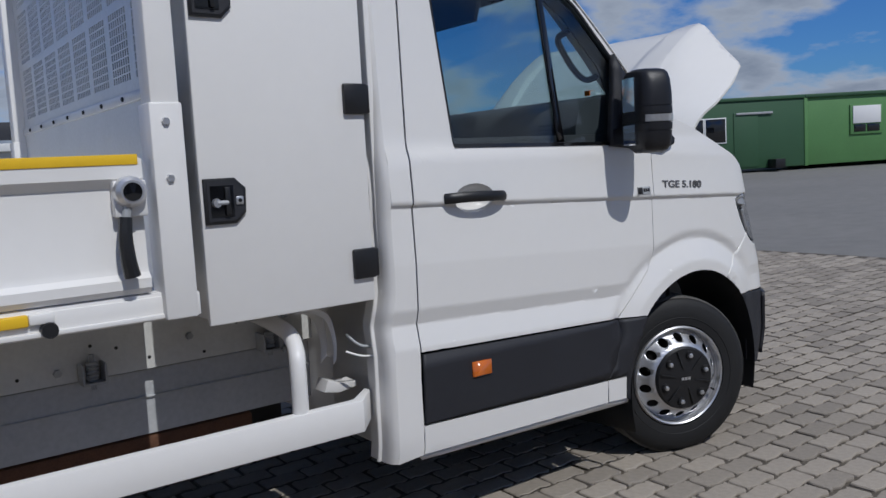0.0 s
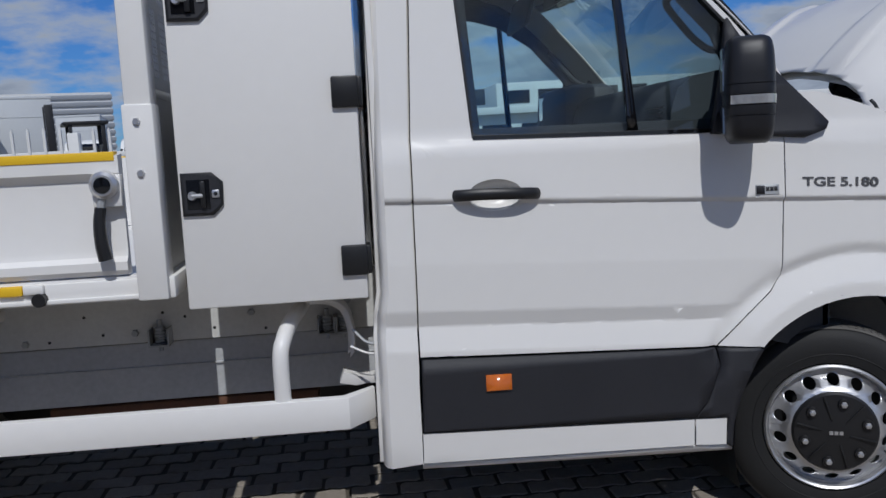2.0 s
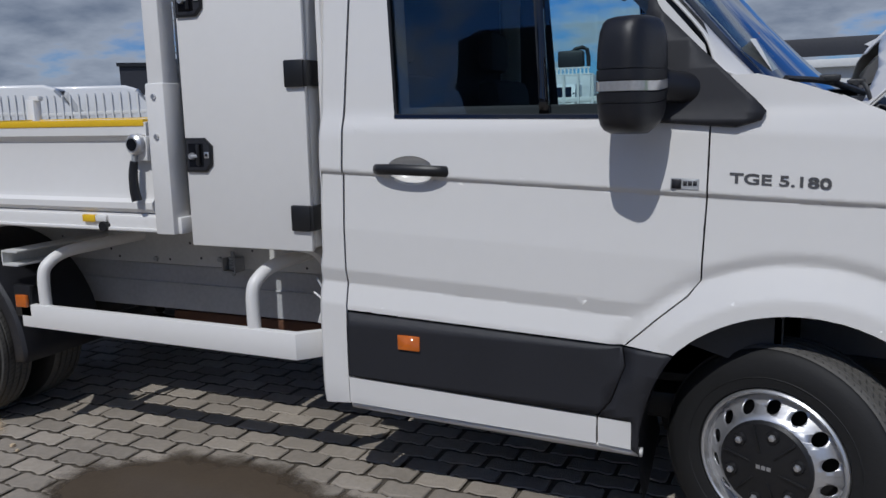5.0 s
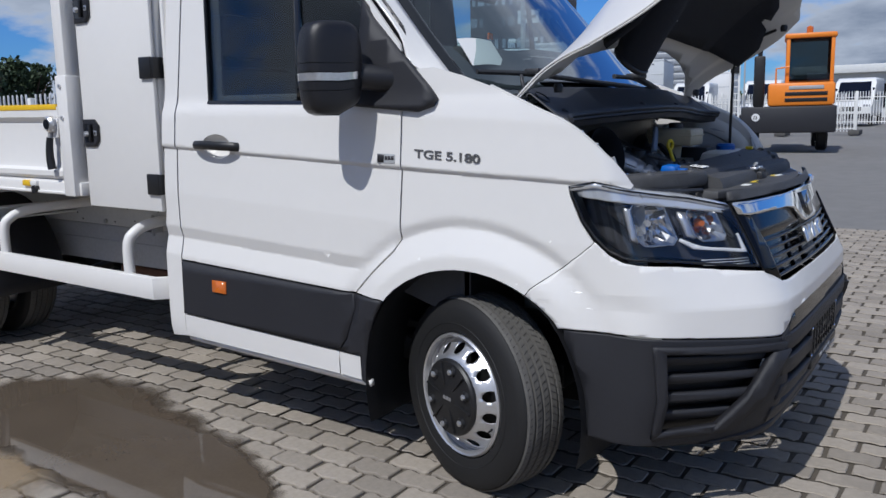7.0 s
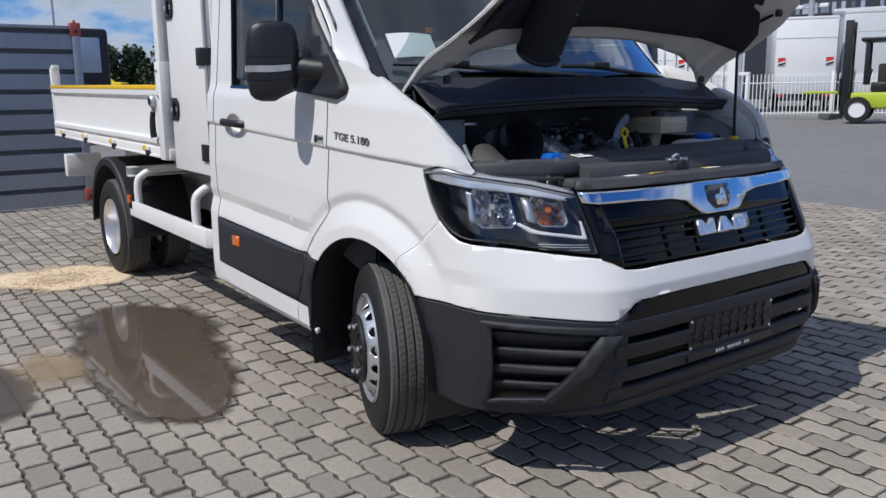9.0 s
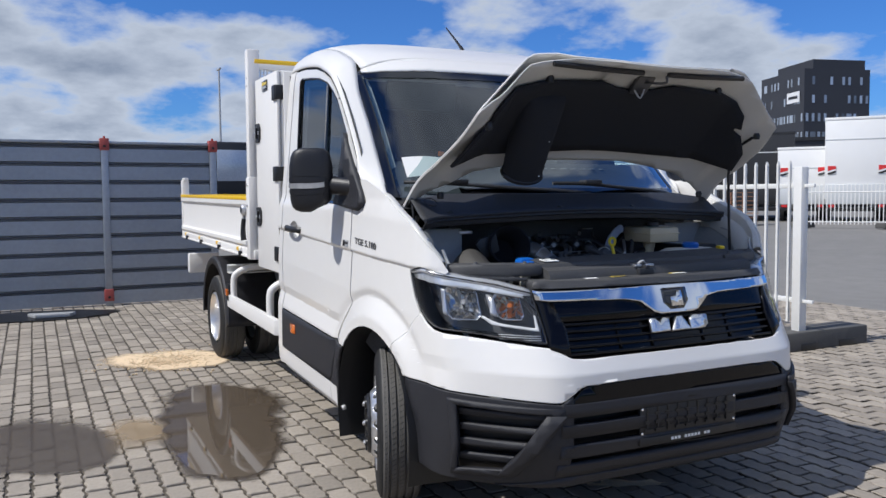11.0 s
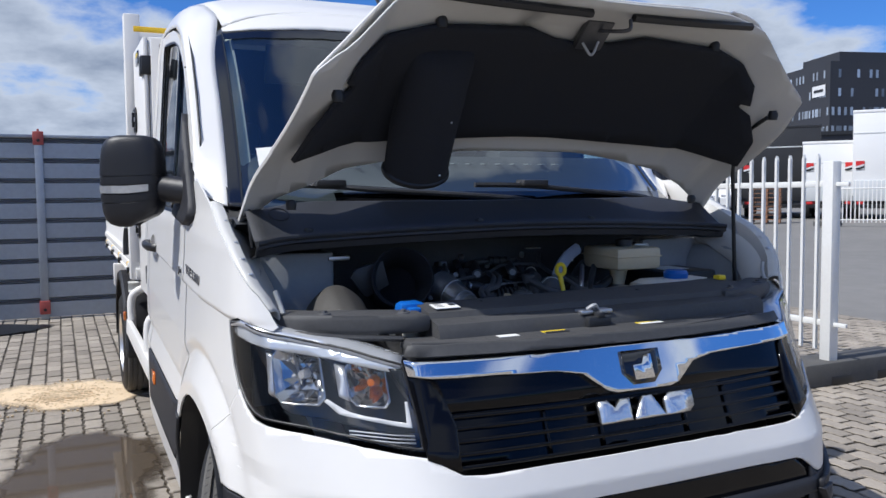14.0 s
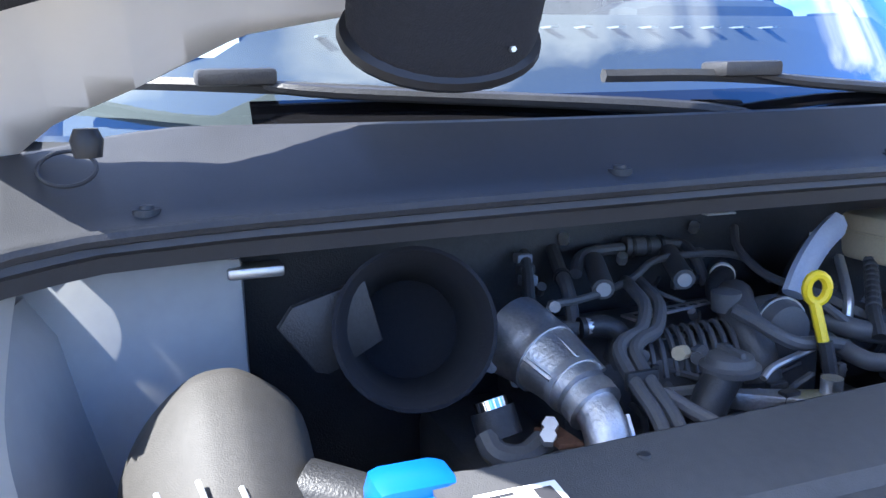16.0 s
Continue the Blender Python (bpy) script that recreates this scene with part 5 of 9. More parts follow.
    for x, z in ((-2.172, 2.235), (-2.185, 2.18), (-2.155, 2.18)):
        part("hole", spinbm([(-0.0555, 0.006), (-0.0552, 0.006)] if not left else [(0.0555, 0.006), (0.0552, 0.006)], (x, sg(0), z), "y", 8), M_BLACK, body)
    # rear corner post
    part("rear_post", boxbm(TX0 - 0.035, min(sg(-0.03), sg(0.04)), 0.98, TX0 + 0.03, max(sg(-0.03), sg(0.04)), 1.56, 0.006), M_BODYW, body)
    part("rear_post_head", boxbm(TX0 - 0.03, min(sg(-0.02), sg(0.03)), 1.55, TX0 + 0.07, max(sg(-0.02), sg(0.03)), 1.585, 0.006), M_BODYW, body)
tg = new("tailgate"); tg.parent = body
part("panel", boxbm(TX0 - 0.03, 0.04, 1.03, TX0 + 0.005, 1.96, 1.40, 0.006), M_BODYW, tg)
part("tape", boxbm(TX0 - 0.033, 0.04, 1.385, TX0 + 0.008, 1.96, 1.412, 0.003), M_YELLOW, tg, "yellow reflective tape")
# headboard: solid lower sheet, slotted upper sheet, yellow-taped top rail
hb = new("headboard"); hb.parent = body
part("lower_sheet", boxbm(-2.165, 0.03, 1.03, -2.155, 1.97, 1.575, 0), M_SLOT, hb, "galvanised lower sheet")
part("sheet_lip", boxbm(-2.172, 0.03, 1.572, -2.152, 1.97, 1.602, 0.003), M_SLOT, hb)
for k in range(8):
    part("rivet", spinbm([(-0.006, 0.006), (0.0, 0.008)], (-2.172, 0.12 + 0.24 * k, 1.587), "x", 8), M_BLACK, hb)
bm = bmesh.new()
ys_, zs_ = [0.03], [1.60]
for blk in range(8):
    for c0 in range(8):
        ys_ += [0.060 + 0.236 * blk + 0.0235 * c0, 0.060 + 0.236 * blk + 0.0235 * c0 + 0.0145]
ys_.append(1.97)
for i in range(28):
    zs_ += [1.640 + i * 0.0242, 1.6595 + i * 0.0242]
zs_.append(2.36)
pt = {}
for a in range(len(ys_) - 1):
    for b in range(len(zs_) - 1):
        if a % 2 == 1 and b % 2 == 1 and b % 20 != 19:
            continue
        q = []
        for u, v in ((a, b), (a + 1, b), (a + 1, b + 1), (a, b + 1)):
            if (u, v) not in pt:
                pt[u, v] = bm.verts.new((-2.16, ys_[u], zs_[v]))
            q.append(pt[u, v])
        bm.faces.new(q)
ob = part("slotted_sheet", bm, M_SLOT, hb, "slotted steel sheet", smooth=0)
md = ob.modifiers.new("thickness", "SOLIDIFY"); md.thickness, md.offset = 0.004, 0.0
part("top_rail", boxbm(-2.185, 0.03, 2.30, -2.135, 1.97, 2.36, 0.005), M_BODYW, hb)
part("tape", boxbm(-2.188, 0.03, 2.338, -2.130, 1.97, 2.368, 0.003), M_YELLOW, hb, "yellow reflective tape")

# ---- chassis under the body ----
for left in (False, True):
    sg = (lambda y: 2 * CY - y) if left else (lambda y: y)
    part("chassis_rail", prismbm([(sg(0.60), 0.478), (sg(0.60), 0.700), (sg(0.68), 0.700), (sg(0.68), 0.478)], "x", -5.1, -1.45, 0.008), M_RAIL, truck)
    part("rail_rib", boxbm(-5.1, min(sg(0.592), sg(0.602)), 0.604, -1.45, max(sg(0.592), sg(0.602)), 0.612, 0.003), M_RAIL, truck)
    sf = part("subframe", prismbm([(sg(0.56), 0.712), (sg(0.56), 0.935), (sg(0.64), 0.935), (sg(0.64), 0.712)], "x", -5.1, -1.50, 0.006), M_SUBF, truck)
    random.seed(3)
    for i in range(34):
        x = -1.6 - i * 0.1 + random.uniform(-0.03, 0.03)
        z = random.choice((0.735, 0.75, 0.77, 0.80, 0.82))
        big = i % 4 == 0
        part("bolt" if big else "hole", spinbm([(-0.014 if big else -0.001, 0.012 if big else 0.006), (0.0, 0.014 if big else 0.006)] if not left else [(0.014 if big else 0.001, 0.012 if big else 0.006), (0.0, 0.014 if big else 0.006)], (x, sg(0.56), z), "y", 6 if big else 8), M_STEEL if big else M_BLACK, sf)
    for x in (-2.33, -1.72, -1.66):
        part("bracket", prismbm([(x - 0.012, 0.705), (x + 0.062, 0.705), (x + 0.062, 0.77), (x + 0.056, 0.77), (x + 0.056, 0.712), (x - 0.006, 0.712), (x - 0.006, 0.77), (x - 0.012, 0.77)], "y", sg(0.49), sg(0.56), 0.0), M_STEEL, sf)
        part("bracket_spring", spinbm([(z_, 0.021 if k_ % 2 else 0.015) for k_, z_ in enumerate(np.linspace(0.715, 0.775, 11))], (x + 0.025, sg(0.525), 0), "z", 12), M_STEEL, sf)
        part("bracket_bolt", tubebm([(x + 0.025, sg(0.525), 0.685), (x + 0.025, sg(0.525), 0.80)], 0.009, 6, 1), M_STEEL, sf)
    # pressed steel corner under the back of the cab
    bm = bmesh.new()
    rows = []
    for px, pz in [tuple(p.xz) for p in curve_pts([(-1.74, 0, 0.893), (-1.66, 0, 0.885), (-1.615, 0, 0.845), (-1.598, 0, 0.77), (-1.602, 0, 0.70)], 5)]:
        rows.append([bm.verts.new((px + dx, sg(dy), pz + dz)) for dx, dy, dz in ((-0.012, 0.205, -0.014), (0.0, 0.205, 0.0), (0.004, 0.215, 0.004), (0.004, 0.275, 0.004), (-0.020, 0.280, -0.02))])
    for A, B2 in zip(rows, rows[1:]):
        for q in range(4):
            bm.faces.new((A[q], A[q + 1], B2[q + 1], B2[q]))
    ob = part("cab_mount", bm, M_BODYW, truck, "white pressed cab mount", smooth=50)
    md = ob.modifiers.new("thickness", "SOLIDIFY"); md.thickness, md.offset = 0.004, 0.0
    part("mount_foot", prismbm([(-1.655, 0.600), (-1.60, 0.588), (-1.53, 0.598), (-1.53, 0.618), (-1.58, 0.616), (-1.64, 0.640)], "y", sg(0.20), sg(0.27), 0.003), M_BODYW, truck)
    part("brake_pipe", tubebm([(-1.60, sg(0.13), 0.80), (-1.56, sg(0.11), 0.76), (-1.51, sg(0.10), 0.745), (-1.49, sg(0.10), 0.70)], 0.005, 6), M_STEEL, truck)
    part("brake_pipe", tubebm([(-1.61, sg(0.12), 0.745), (-1.56, sg(0.10), 0.725), (-1.51, sg(0.09), 0.72)], 0.004, 6), M_BODYW, truck)
    part("cab_corner_panel", boxbm(-1.505, min(sg(0.04), sg(0.42)), 0.40, -1.492, max(sg(0.04), sg(0.42)), 0.95, 0.004), M_BODYW, truck)
    # side guard with its bent tubes
    gd = new("side_guard"); gd.parent = truck; gd["label"] = "white side guard rail on bent tubes"
    y0, y1 = sg(0.0), sg(0.032)
    bm = prismbm([(-3.06, 0.0), (-1.625, 0.0), (-1.54, 0.10), (-1.545, 0.128), (-1.64, 0.03), (-3.06, 0.03)], "z", 0.505, 0.608, 0.003)
    for v in bm.verts:
        v.co.y = sg(v.co.y)
        v.co.z -= 0.006 * (v.co.x + 1.6)
    part("rail", bm, M_BODYW, gd)
    for x in (-1.83, -2.94):
        part("tube", tubebm([(x, sg(0.03), 0.56), (x, sg(0.03), 0.74), (x + 0.012, sg(0.06), 0.80), (x + 0.03, sg(0.14), 0.835), (x + 0.05, sg(0.30), 0.845), (x + 0.07, sg(0.56), 0.85)], 0.026, 14), M_BODYW, gd)
    # cross beam ends and the rear mudguard
    bm = bmesh.new()
    for a in ((sg(0.03), 0.775, sg(0.60), 0.785), (sg(0.03), 0.835, sg(0.60), 0.845)):
        box(bm, -3.19, min(a[0], a[2]), a[1], -3.09, max(a[0], a[2]), a[3], 0.002)
    box(bm, -3.19, min(sg(0.03), sg(0.60)), 0.785, -3.182, max(sg(0.03), sg(0.60)), 0.835)
    part("cross_beam", bm, M_SUBF, truck, "grey channel cross beam")
    bm = bmesh.new()
    cx, cz, r = -3.60, 0.36, 0.52
    sec = [(0.0, -0.05), (0.0, 0.0), (0.012, 0.012), (0.44, 0.012)]
    rows = []
    for dy, dr in sec:
        rows.append([bm.verts.new((cx + (r + dr) * math.cos(radians(-2 + 184 * i / 30)), sg(0.0 + dy), cz + (r + dr) * math.sin(radians(-2 + 184 * i / 30)) * (0.98))) for i in range(31)])
    for A, B2 in zip(rows, rows[1:]):
        for i in range(30):
            bm.faces.new((A[i], A[i + 1], B2[i + 1], B2[i]))
    ob = part("rear_mudguard", bm, M_PLAST, truck, "black plastic mudguard")
    md = ob.modifiers.new("thickness", "SOLIDIFY"); md.thickness, md.offset = 0.006, 0.0
    part("marker_bracket", boxbm(-3.10, min(sg(0.0), sg(0.03)), 0.56, -3.00, max(sg(0.0), sg(0.03)), 0.70, 0.004), M_BLACK, truck)
    part("rear_marker", boxbm(-3.075, min(sg(-0.016), sg(0.002)), 0.605, -3.01, max(sg(-0.016), sg(0.002)), 0.66, 0.004), M_AMBER, truck, "amber side marker lamp")
    part("rear_lamp_box", boxbm(-5.22, min(sg(0.05), sg(0.35)), 0.60, -5.12, max(sg(0.05), sg(0.35)), 0.80, 0.01), M_BODYW, truck)
part("axle", tubebm([(-3.60, 0.2, 0.36), (-3.60, 1.8, 0.36)], 0.07, 14, 1), M_BLACK, truck)
part("differential", spinbm([(-0.16, 0.05), (-0.08, 0.15), (0.08, 0.15), (0.16, 0.05)], (-3.60, 1.0, 0.36), "x", 18), M_BLACK, truck)
part("prop_shaft", tubebm([(-3.45, 1.0, 0.40), (-1.2, 1.0, 0.46)], 0.04, 12, 1), M_BLACK, truck)
part("fuel_tank", boxbm(-2.9, 1.35, 0.38, -1.7, 1.85, 0.66, 0.04), M_BLACK, truck)
part("spring", tubebm([(-2.95, 0.72, 0.45), (-3.3, 0.72, 0.34), (-3.6, 0.72, 0.31), (-4.3, 0.72, 0.50)], 0.04, 8), M_BLACK, truck)
part("tool_tray", boxbm(-2.75, 0.60, 0.40, -1.75, 0.95, 0.47, 0.01), M_RUST, truck, "rusty steel underbody")
# black sheet added for the deep shade below the rails
part("under_shade_sheet", boxbm(-3.05, 0.96, 0.27, -1.47, 0.98, 0.60, 0.004), M_BLACK, truck)
for x in (-4.6, -2.8, -1.7):
    part("chassis_cross_member", boxbm(x, 0.67, 0.48, x + 0.08, 1.33, 0.6, 0.01), M_STEEL, truck)
part("underbody", boxbm(-1.45, 0.25, 0.36, 0.35, 1.75, 0.46, 0.02), M_BLACK, truck)


# ---- wheels ----
def tread_mesh(R=0.357, w=0.205):
    h = w / 2
    prof = [(-h * 0.80, R - 0.0085), (-h * 0.74, R - 0.003)]
    for g in (-0.5, -0.17, 0.17, 0.5):
        prof += [(h * (g - 0.055), R), (h * (g - 0.04), R - 0.009), (h * (g + 0.04), R - 0.009), (h * (g + 0.055), R)]
    prof += [(h * 0.74, R - 0.003), (h * 0.80, R - 0.0085)]
    bm = bmesh.new()
    spin(bm, prof, (0, 0, 0), "y", 96, False, False)
    return bm


def tyre_mesh(R=0.357, w=0.205, tread=True, seed=1):
    bm = bmesh.new()
    h = w / 2
    prof = [(-h * 0.62, 0.218), (-h * 0.95, 0.232), (-h * 1.02, 0.27), (-h * 0.98, 0.315), (-h * 0.86, 0.342), (-h * 0.79, R - 0.010), (h * 0.79, R - 0.010), (h * 0.86, 0.342), (h * 0.98, 0.315), (h * 1.02, 0.27), (h * 0.95, 0.232), (h * 0.62, 0.218)]
    n = 96
    spin(bm, prof, (0, 0, 0), "y", n, True)
    # sipes across the ribs
    return bm


def wheel(m, front, name="wheel"):
    w = new(name); w.parent = truck
    w["label"] = "silver steel wheel with a black tyre"
    w.matrix_local = m
    part("tyre", tyre_mesh(), M_RUBBER, w, smooth=40)
    part("tread", tread_mesh(), M_TREAD, w, "dusty tread", smooth=20)
    for sd in (-1, 1):
        part("sidewall_ring", spinbm([(sd * 0.1035, 0.262), (sd * 0.1055, 0.264), (sd * 0.1035, 0.266)], (0, 0, 0), "y", 72, False, False), M_RUBBER, w)
    # sipes: short cuts seen as thin dark ribs between tread blocks
    bm = bmesh.new()
    for i in range(90):
        t = 2 * math.pi * i / 90
        for g, dt in ((-0.33, 0.02), (0.0, -0.02), (0.33, 0.02), (-0.62, 0.0), (0.62, 0.0)):
            mm = Matrix.Rotation(t + dt, 4, "Y") @ Matrix.Translation((0, g * 0.1025, 0.3565 if abs(g) < 0.5 else 0.3545)) @ Matrix.Rotation(0.5 if g < 0.1 else -0.5, 4, "Z")
            box(bm, -0.0012, -0.011, -0.003, 0.0012, 0.011, 0.0012, 0, mm)
    part("tread_sipe", bm, M_BLACK, w, smooth=0)
    if front:
        prof = [(-0.085, 0.226), (-0.098, 0.225), (-0.104, 0.219), (-0.100, 0.213), (-0.084, 0.209), (-0.072, 0.206), (-0.064, 0.202)]
    else:
        prof = [(-0.085, 0.212), (-0.096, 0.210), (-0.100, 0.203), (-0.09, 0.196), (-0.05, 0.190), (-0.02, 0.186), (0.03, 0.170), (0.045, 0.15), (0.05, 0.10), (0.04, 0.06), (0.0, 0.055), (-0.01, 0.03), (-0.01, 0.0)]
    rim = part("rim", spinbm(prof, (0, 0, 0), "y", 64, False, False), M_SILVER, w, "silver painted steel rim")
    part("rim_barrel", spinbm([(-0.085, 0.208), (0.085, 0.208)], (0, 0, 0), "y", 48, False, False), M_STEEL, w)
    if front:
        part("valve", tubebm([(0.17, -0.085, -0.08), (0.175, -0.105, -0.085)], 0.004, 6, 1), M_BLACK, rim)
        ho = []
        for i in range(14):
            t = 2 * math.pi * (i + 0.5) / 14
            ho.append([(0.174 * math.cos(t) + 0.0185 * math.cos(q) * math.cos(t) - 0.0205 * math.sin(q) * math.sin(t), 0.174 * math.sin(t) + 0.0185 * math.cos(q) * math.sin(t) + 0.0205 * math.sin(q) * math.cos(t)) for q in np.linspace(0, 2 * math.pi, 14, endpoint=False)])
        circ = lambda r, n: [(r * math.cos(q), r * math.sin(q)) for q in np.linspace(0, 2 * math.pi, n, endpoint=False)]
        # the disc bulges outwards from the well of the rim to the hub cap
        dish = lambda x, z: Vector((x, float(np.interp(math.hypot(x, z), [0.125, 0.140, 0.150, 0.174, 0.194, 0.2035], [-0.128, -0.127, -0.121, -0.094, -0.072, -0.064])), z))
        disc = part("rim_disc", sheet(circ(0.2035, 64), dish, holes=[circ(0.126, 48)] + ho, step=0.02), M_SILVER, rim, smooth=50)
        md = disc.modifiers.new("thickness", "SOLIDIFY"); md.thickness, md.offset = 0.004, 0.0
        part("rim_shadow", spinbm([(-0.02, 0.19), (-0.015, 0.05)], (0, 0, 0), "y", 32), M_BLACK, rim)
        cap = part("hub_cap", spinbm([(-0.110, 0.141), (-0.136, 0.140), (-0.144, 0.133), (-0.148, 0.08), (-0.151, 0.05), (-0.152, 0.0)], (0, 0, 0), "y", 40), M_BLACK, w, "black hub cap")
        for i in range(6):
            t = 2 * math.pi * i / 6 + 0.3
            p = Vector((0.104 * math.cos(t), 0, 0.104 * math.sin(t)))
            part("nut_collar", spinbm([(-0.142, 0.021), (-0.155, 0.017), (-0.156, 0.0)], p, "y", 12), M_BLACK, cap)
            part("wheel_nut", spinbm([(-0.164, 0.005), (-0.162, 0.010), (-0.150, 0.012)], p, "y", 6), M_SILVER, cap)
            bm = bmesh.new()
            box(bm, 0.045, -0.154, -0.003, 0.128, -0.144, 0.003, 0.001, Matrix.Rotation(-(t + math.pi / 6), 4, "Y"))
            part("cap_rib", bm, M_BLACK, cap)
        for k in (-1, 0, 1):
            part("cap_mark", boxbm(k * 0.016 - 0.006, -0.154, -0.006, k * 0.016 + 0.006, -0.151, 0.006, 0), M_SILVER, cap)
    else:
        for i in range(6):
            t = 2 * math.pi * i / 6
            part("wheel_nut", spinbm([(0.02, 0.008), (0.045, 0.012)], (0.105 * math.cos(t), 0, 0.105 * math.sin(t)), "y", 6), M_STEEL, rim)
    return w


STEER = -20
wheel(pose(0.066, 0.137, 0.347, 0, 0, STEER), True)
wheel(pose(0.066, 1.863, 0.347, 0, 0, STEER) @ pose(0, 0, 0, 0, 0, 180), True)
for y, r in ((0.10, 0), (0.40, 180), (1.60, 0), (1.90, 180)):
    wheel(pose(-3.60, y, 0.357, 0, 17 * y, 0) @ pose(0, 0, 0, 0, 0, r), False)
for y in (0.33, 1.67):
    part("brake_disc", spinbm([(-0.02, 0.15), (0.02, 0.15)], (0.066, y, 0.345), "y", 24), M_BLACK, truck)

# lettering on the front wings
for left in (False,):
    bm = text_mesh("TGE 5.180", 0.068, 0.003, 0.0016)
    x0, x1 = min(v.co.x for v in bm.verts), max(v.co.x for v in bm.verts)
    y0, y1 = min(v.co.y for v in bm.verts), max(v.co.y for v in bm.verts)
    for v in bm.verts:
        t, h = (v.co.x - x0) / (x1 - x0), (v.co.y - y0) / (y1 - y0)
        p = body_at(-0.112 + 0.266 * t, 1.196 - 0.014 * t + 0.031 * h, 0.004)
        p.y = min(p.y, -0.002) - 0.4 * v.co.z
        v.co = p
    part("model_lettering", bm, M_CHARC, truck, "dark grey raised lettering", smooth=0)
    dec = skin("dealer_sticker", [(-0.276, 1.209), (-0.195, 1.207), (-0.195, 1.174), (-0.276, 1.176)], on_body(0.006), M_STEEL, truck, "small grey and black sticker", step=0.1, thick=0.001)
    skin("sticker_mark", [(-0.273, 1.206), (-0.245, 1.205), (-0.245, 1.178), (-0.273, 1.179)], on_body(0.0075), M_INK, dec, step=0.1, thick=0.001)
    for i in range(3):
        skin("sticker_writing", [(-0.240 + i * 0.014, 1.200), (-0.229 + i * 0.014, 1.200), (-0.229 + i * 0.014, 1.187), (-0.240 + i * 0.014, 1.187)], on_body(0.0075), M_INK, dec, step=0.1, thick=0.001)

# ---- engine bay ----
M_ENGB = mat("oily_black_plastic", (0.026, 0.027, 0.030), 0.45, 0, 0.3, 14, bump=0.25, bscale=350, dirt=0.4, dirt_col=(0.06, 0.058, 0.056))
SEAL = [(0.12, 0.42, 1.318), (0.18, 0.385, 1.326), (0.25, 0.355, 1.331), (0.39, 0.36, 1.337), (0.60, 0.40, 1.347), (0.84, 0.435, 1.355), (1.0, 0.44, 1.357)]
SEAL = SEAL + [(2 * CY - y, x, z) for y, x, z in reversed(SEAL[:-1])]


def seal_at(y):
    ys = [p[0] for p in SEAL]
    return float(np.interp(y, ys, [p[1] for p in SEAL])), float(np.interp(y, ys, [p[2] for p in SEAL]))


def screen_foot(y):
    u = (y - CY) / 0.925
    p = cross(SCREEN[-1], max(-0.99, min(0.99, u)), 4)
    return p.x, p.z


bm = bmesh.new()
rows = []
for i in range(41):
    y = 0.12 + 1.76 * i / 40
    sx, sz = seal_at(y)
    fx, fz = screen_foot(y)
    fx = min(fx, sx - 0.05)
    rx = max(sx - 0.15, fx + 0.035)
    rz = 1.433 - 0.025 * smooth01(0.66, 0.9, abs(y - CY))
    prof = [(fx - 0.02, fz + 0.003), (min(rx - 0.03, fx + 0.03), rz - 0.035), (rx - 0.012, rz - 0.012), (rx - 0.003, rz), (rx + 0.008, rz - 0.002), (sx - 0.045, sz + 0.016), (sx - 0.02, sz + 0.007), (sx, sz), (sx + 0.004, sz - 0.012), (sx - 0.010, sz - 0.018), (sx - 0.016, sz - 0.036), (sx - 0.09, sz - 0.042)]
    rows.append([bm.verts.new((x, y, z)) for x, z in prof])
for A, B2 in zip(rows, rows[1:]):
    for i in range(len(A) - 1):
        bm.faces.new((A[i], A[i + 1], B2[i + 1], B2[i]))
cowl = part("cowl_panel", bm, M_COWL, truck, "black plastic scuttle panel")
md = cowl.modifiers.new("thickness", "SOLIDIFY"); md.thickness, md.offset = 0.006, 0.0
part("bay_seal", tubebm([(seal_at(y)[0] + 0.004, y, seal_at(y)[1] + 0.003) for y in np.linspace(0.12, 1.88, 31)], 0.009, 8, 1), M_ENGB, truck, "rubber bay seal")
for y in (0.84, 1.28, 0.30):
    part("cowl_screw", spinbm([(-0.004, 0.016), (0.004, 0.015), (0.004, 0.008), (0.008, 0.007)], (seal_at(y)[0] - 0.045, y, seal_at(y)[1] + 0.017), "z", 14), M_ENGB, cowl)
part("cowl_hollow", tubebm([(0.268 - 0.024 * math.cos(t), 0.222 + 0.030 * math.sin(t), 1.398 + 0.017 * math.cos(t)) for t in np.linspace(0, 2 * math.pi, 25)], 0.0025, 6, 1), M_COWL, cowl)
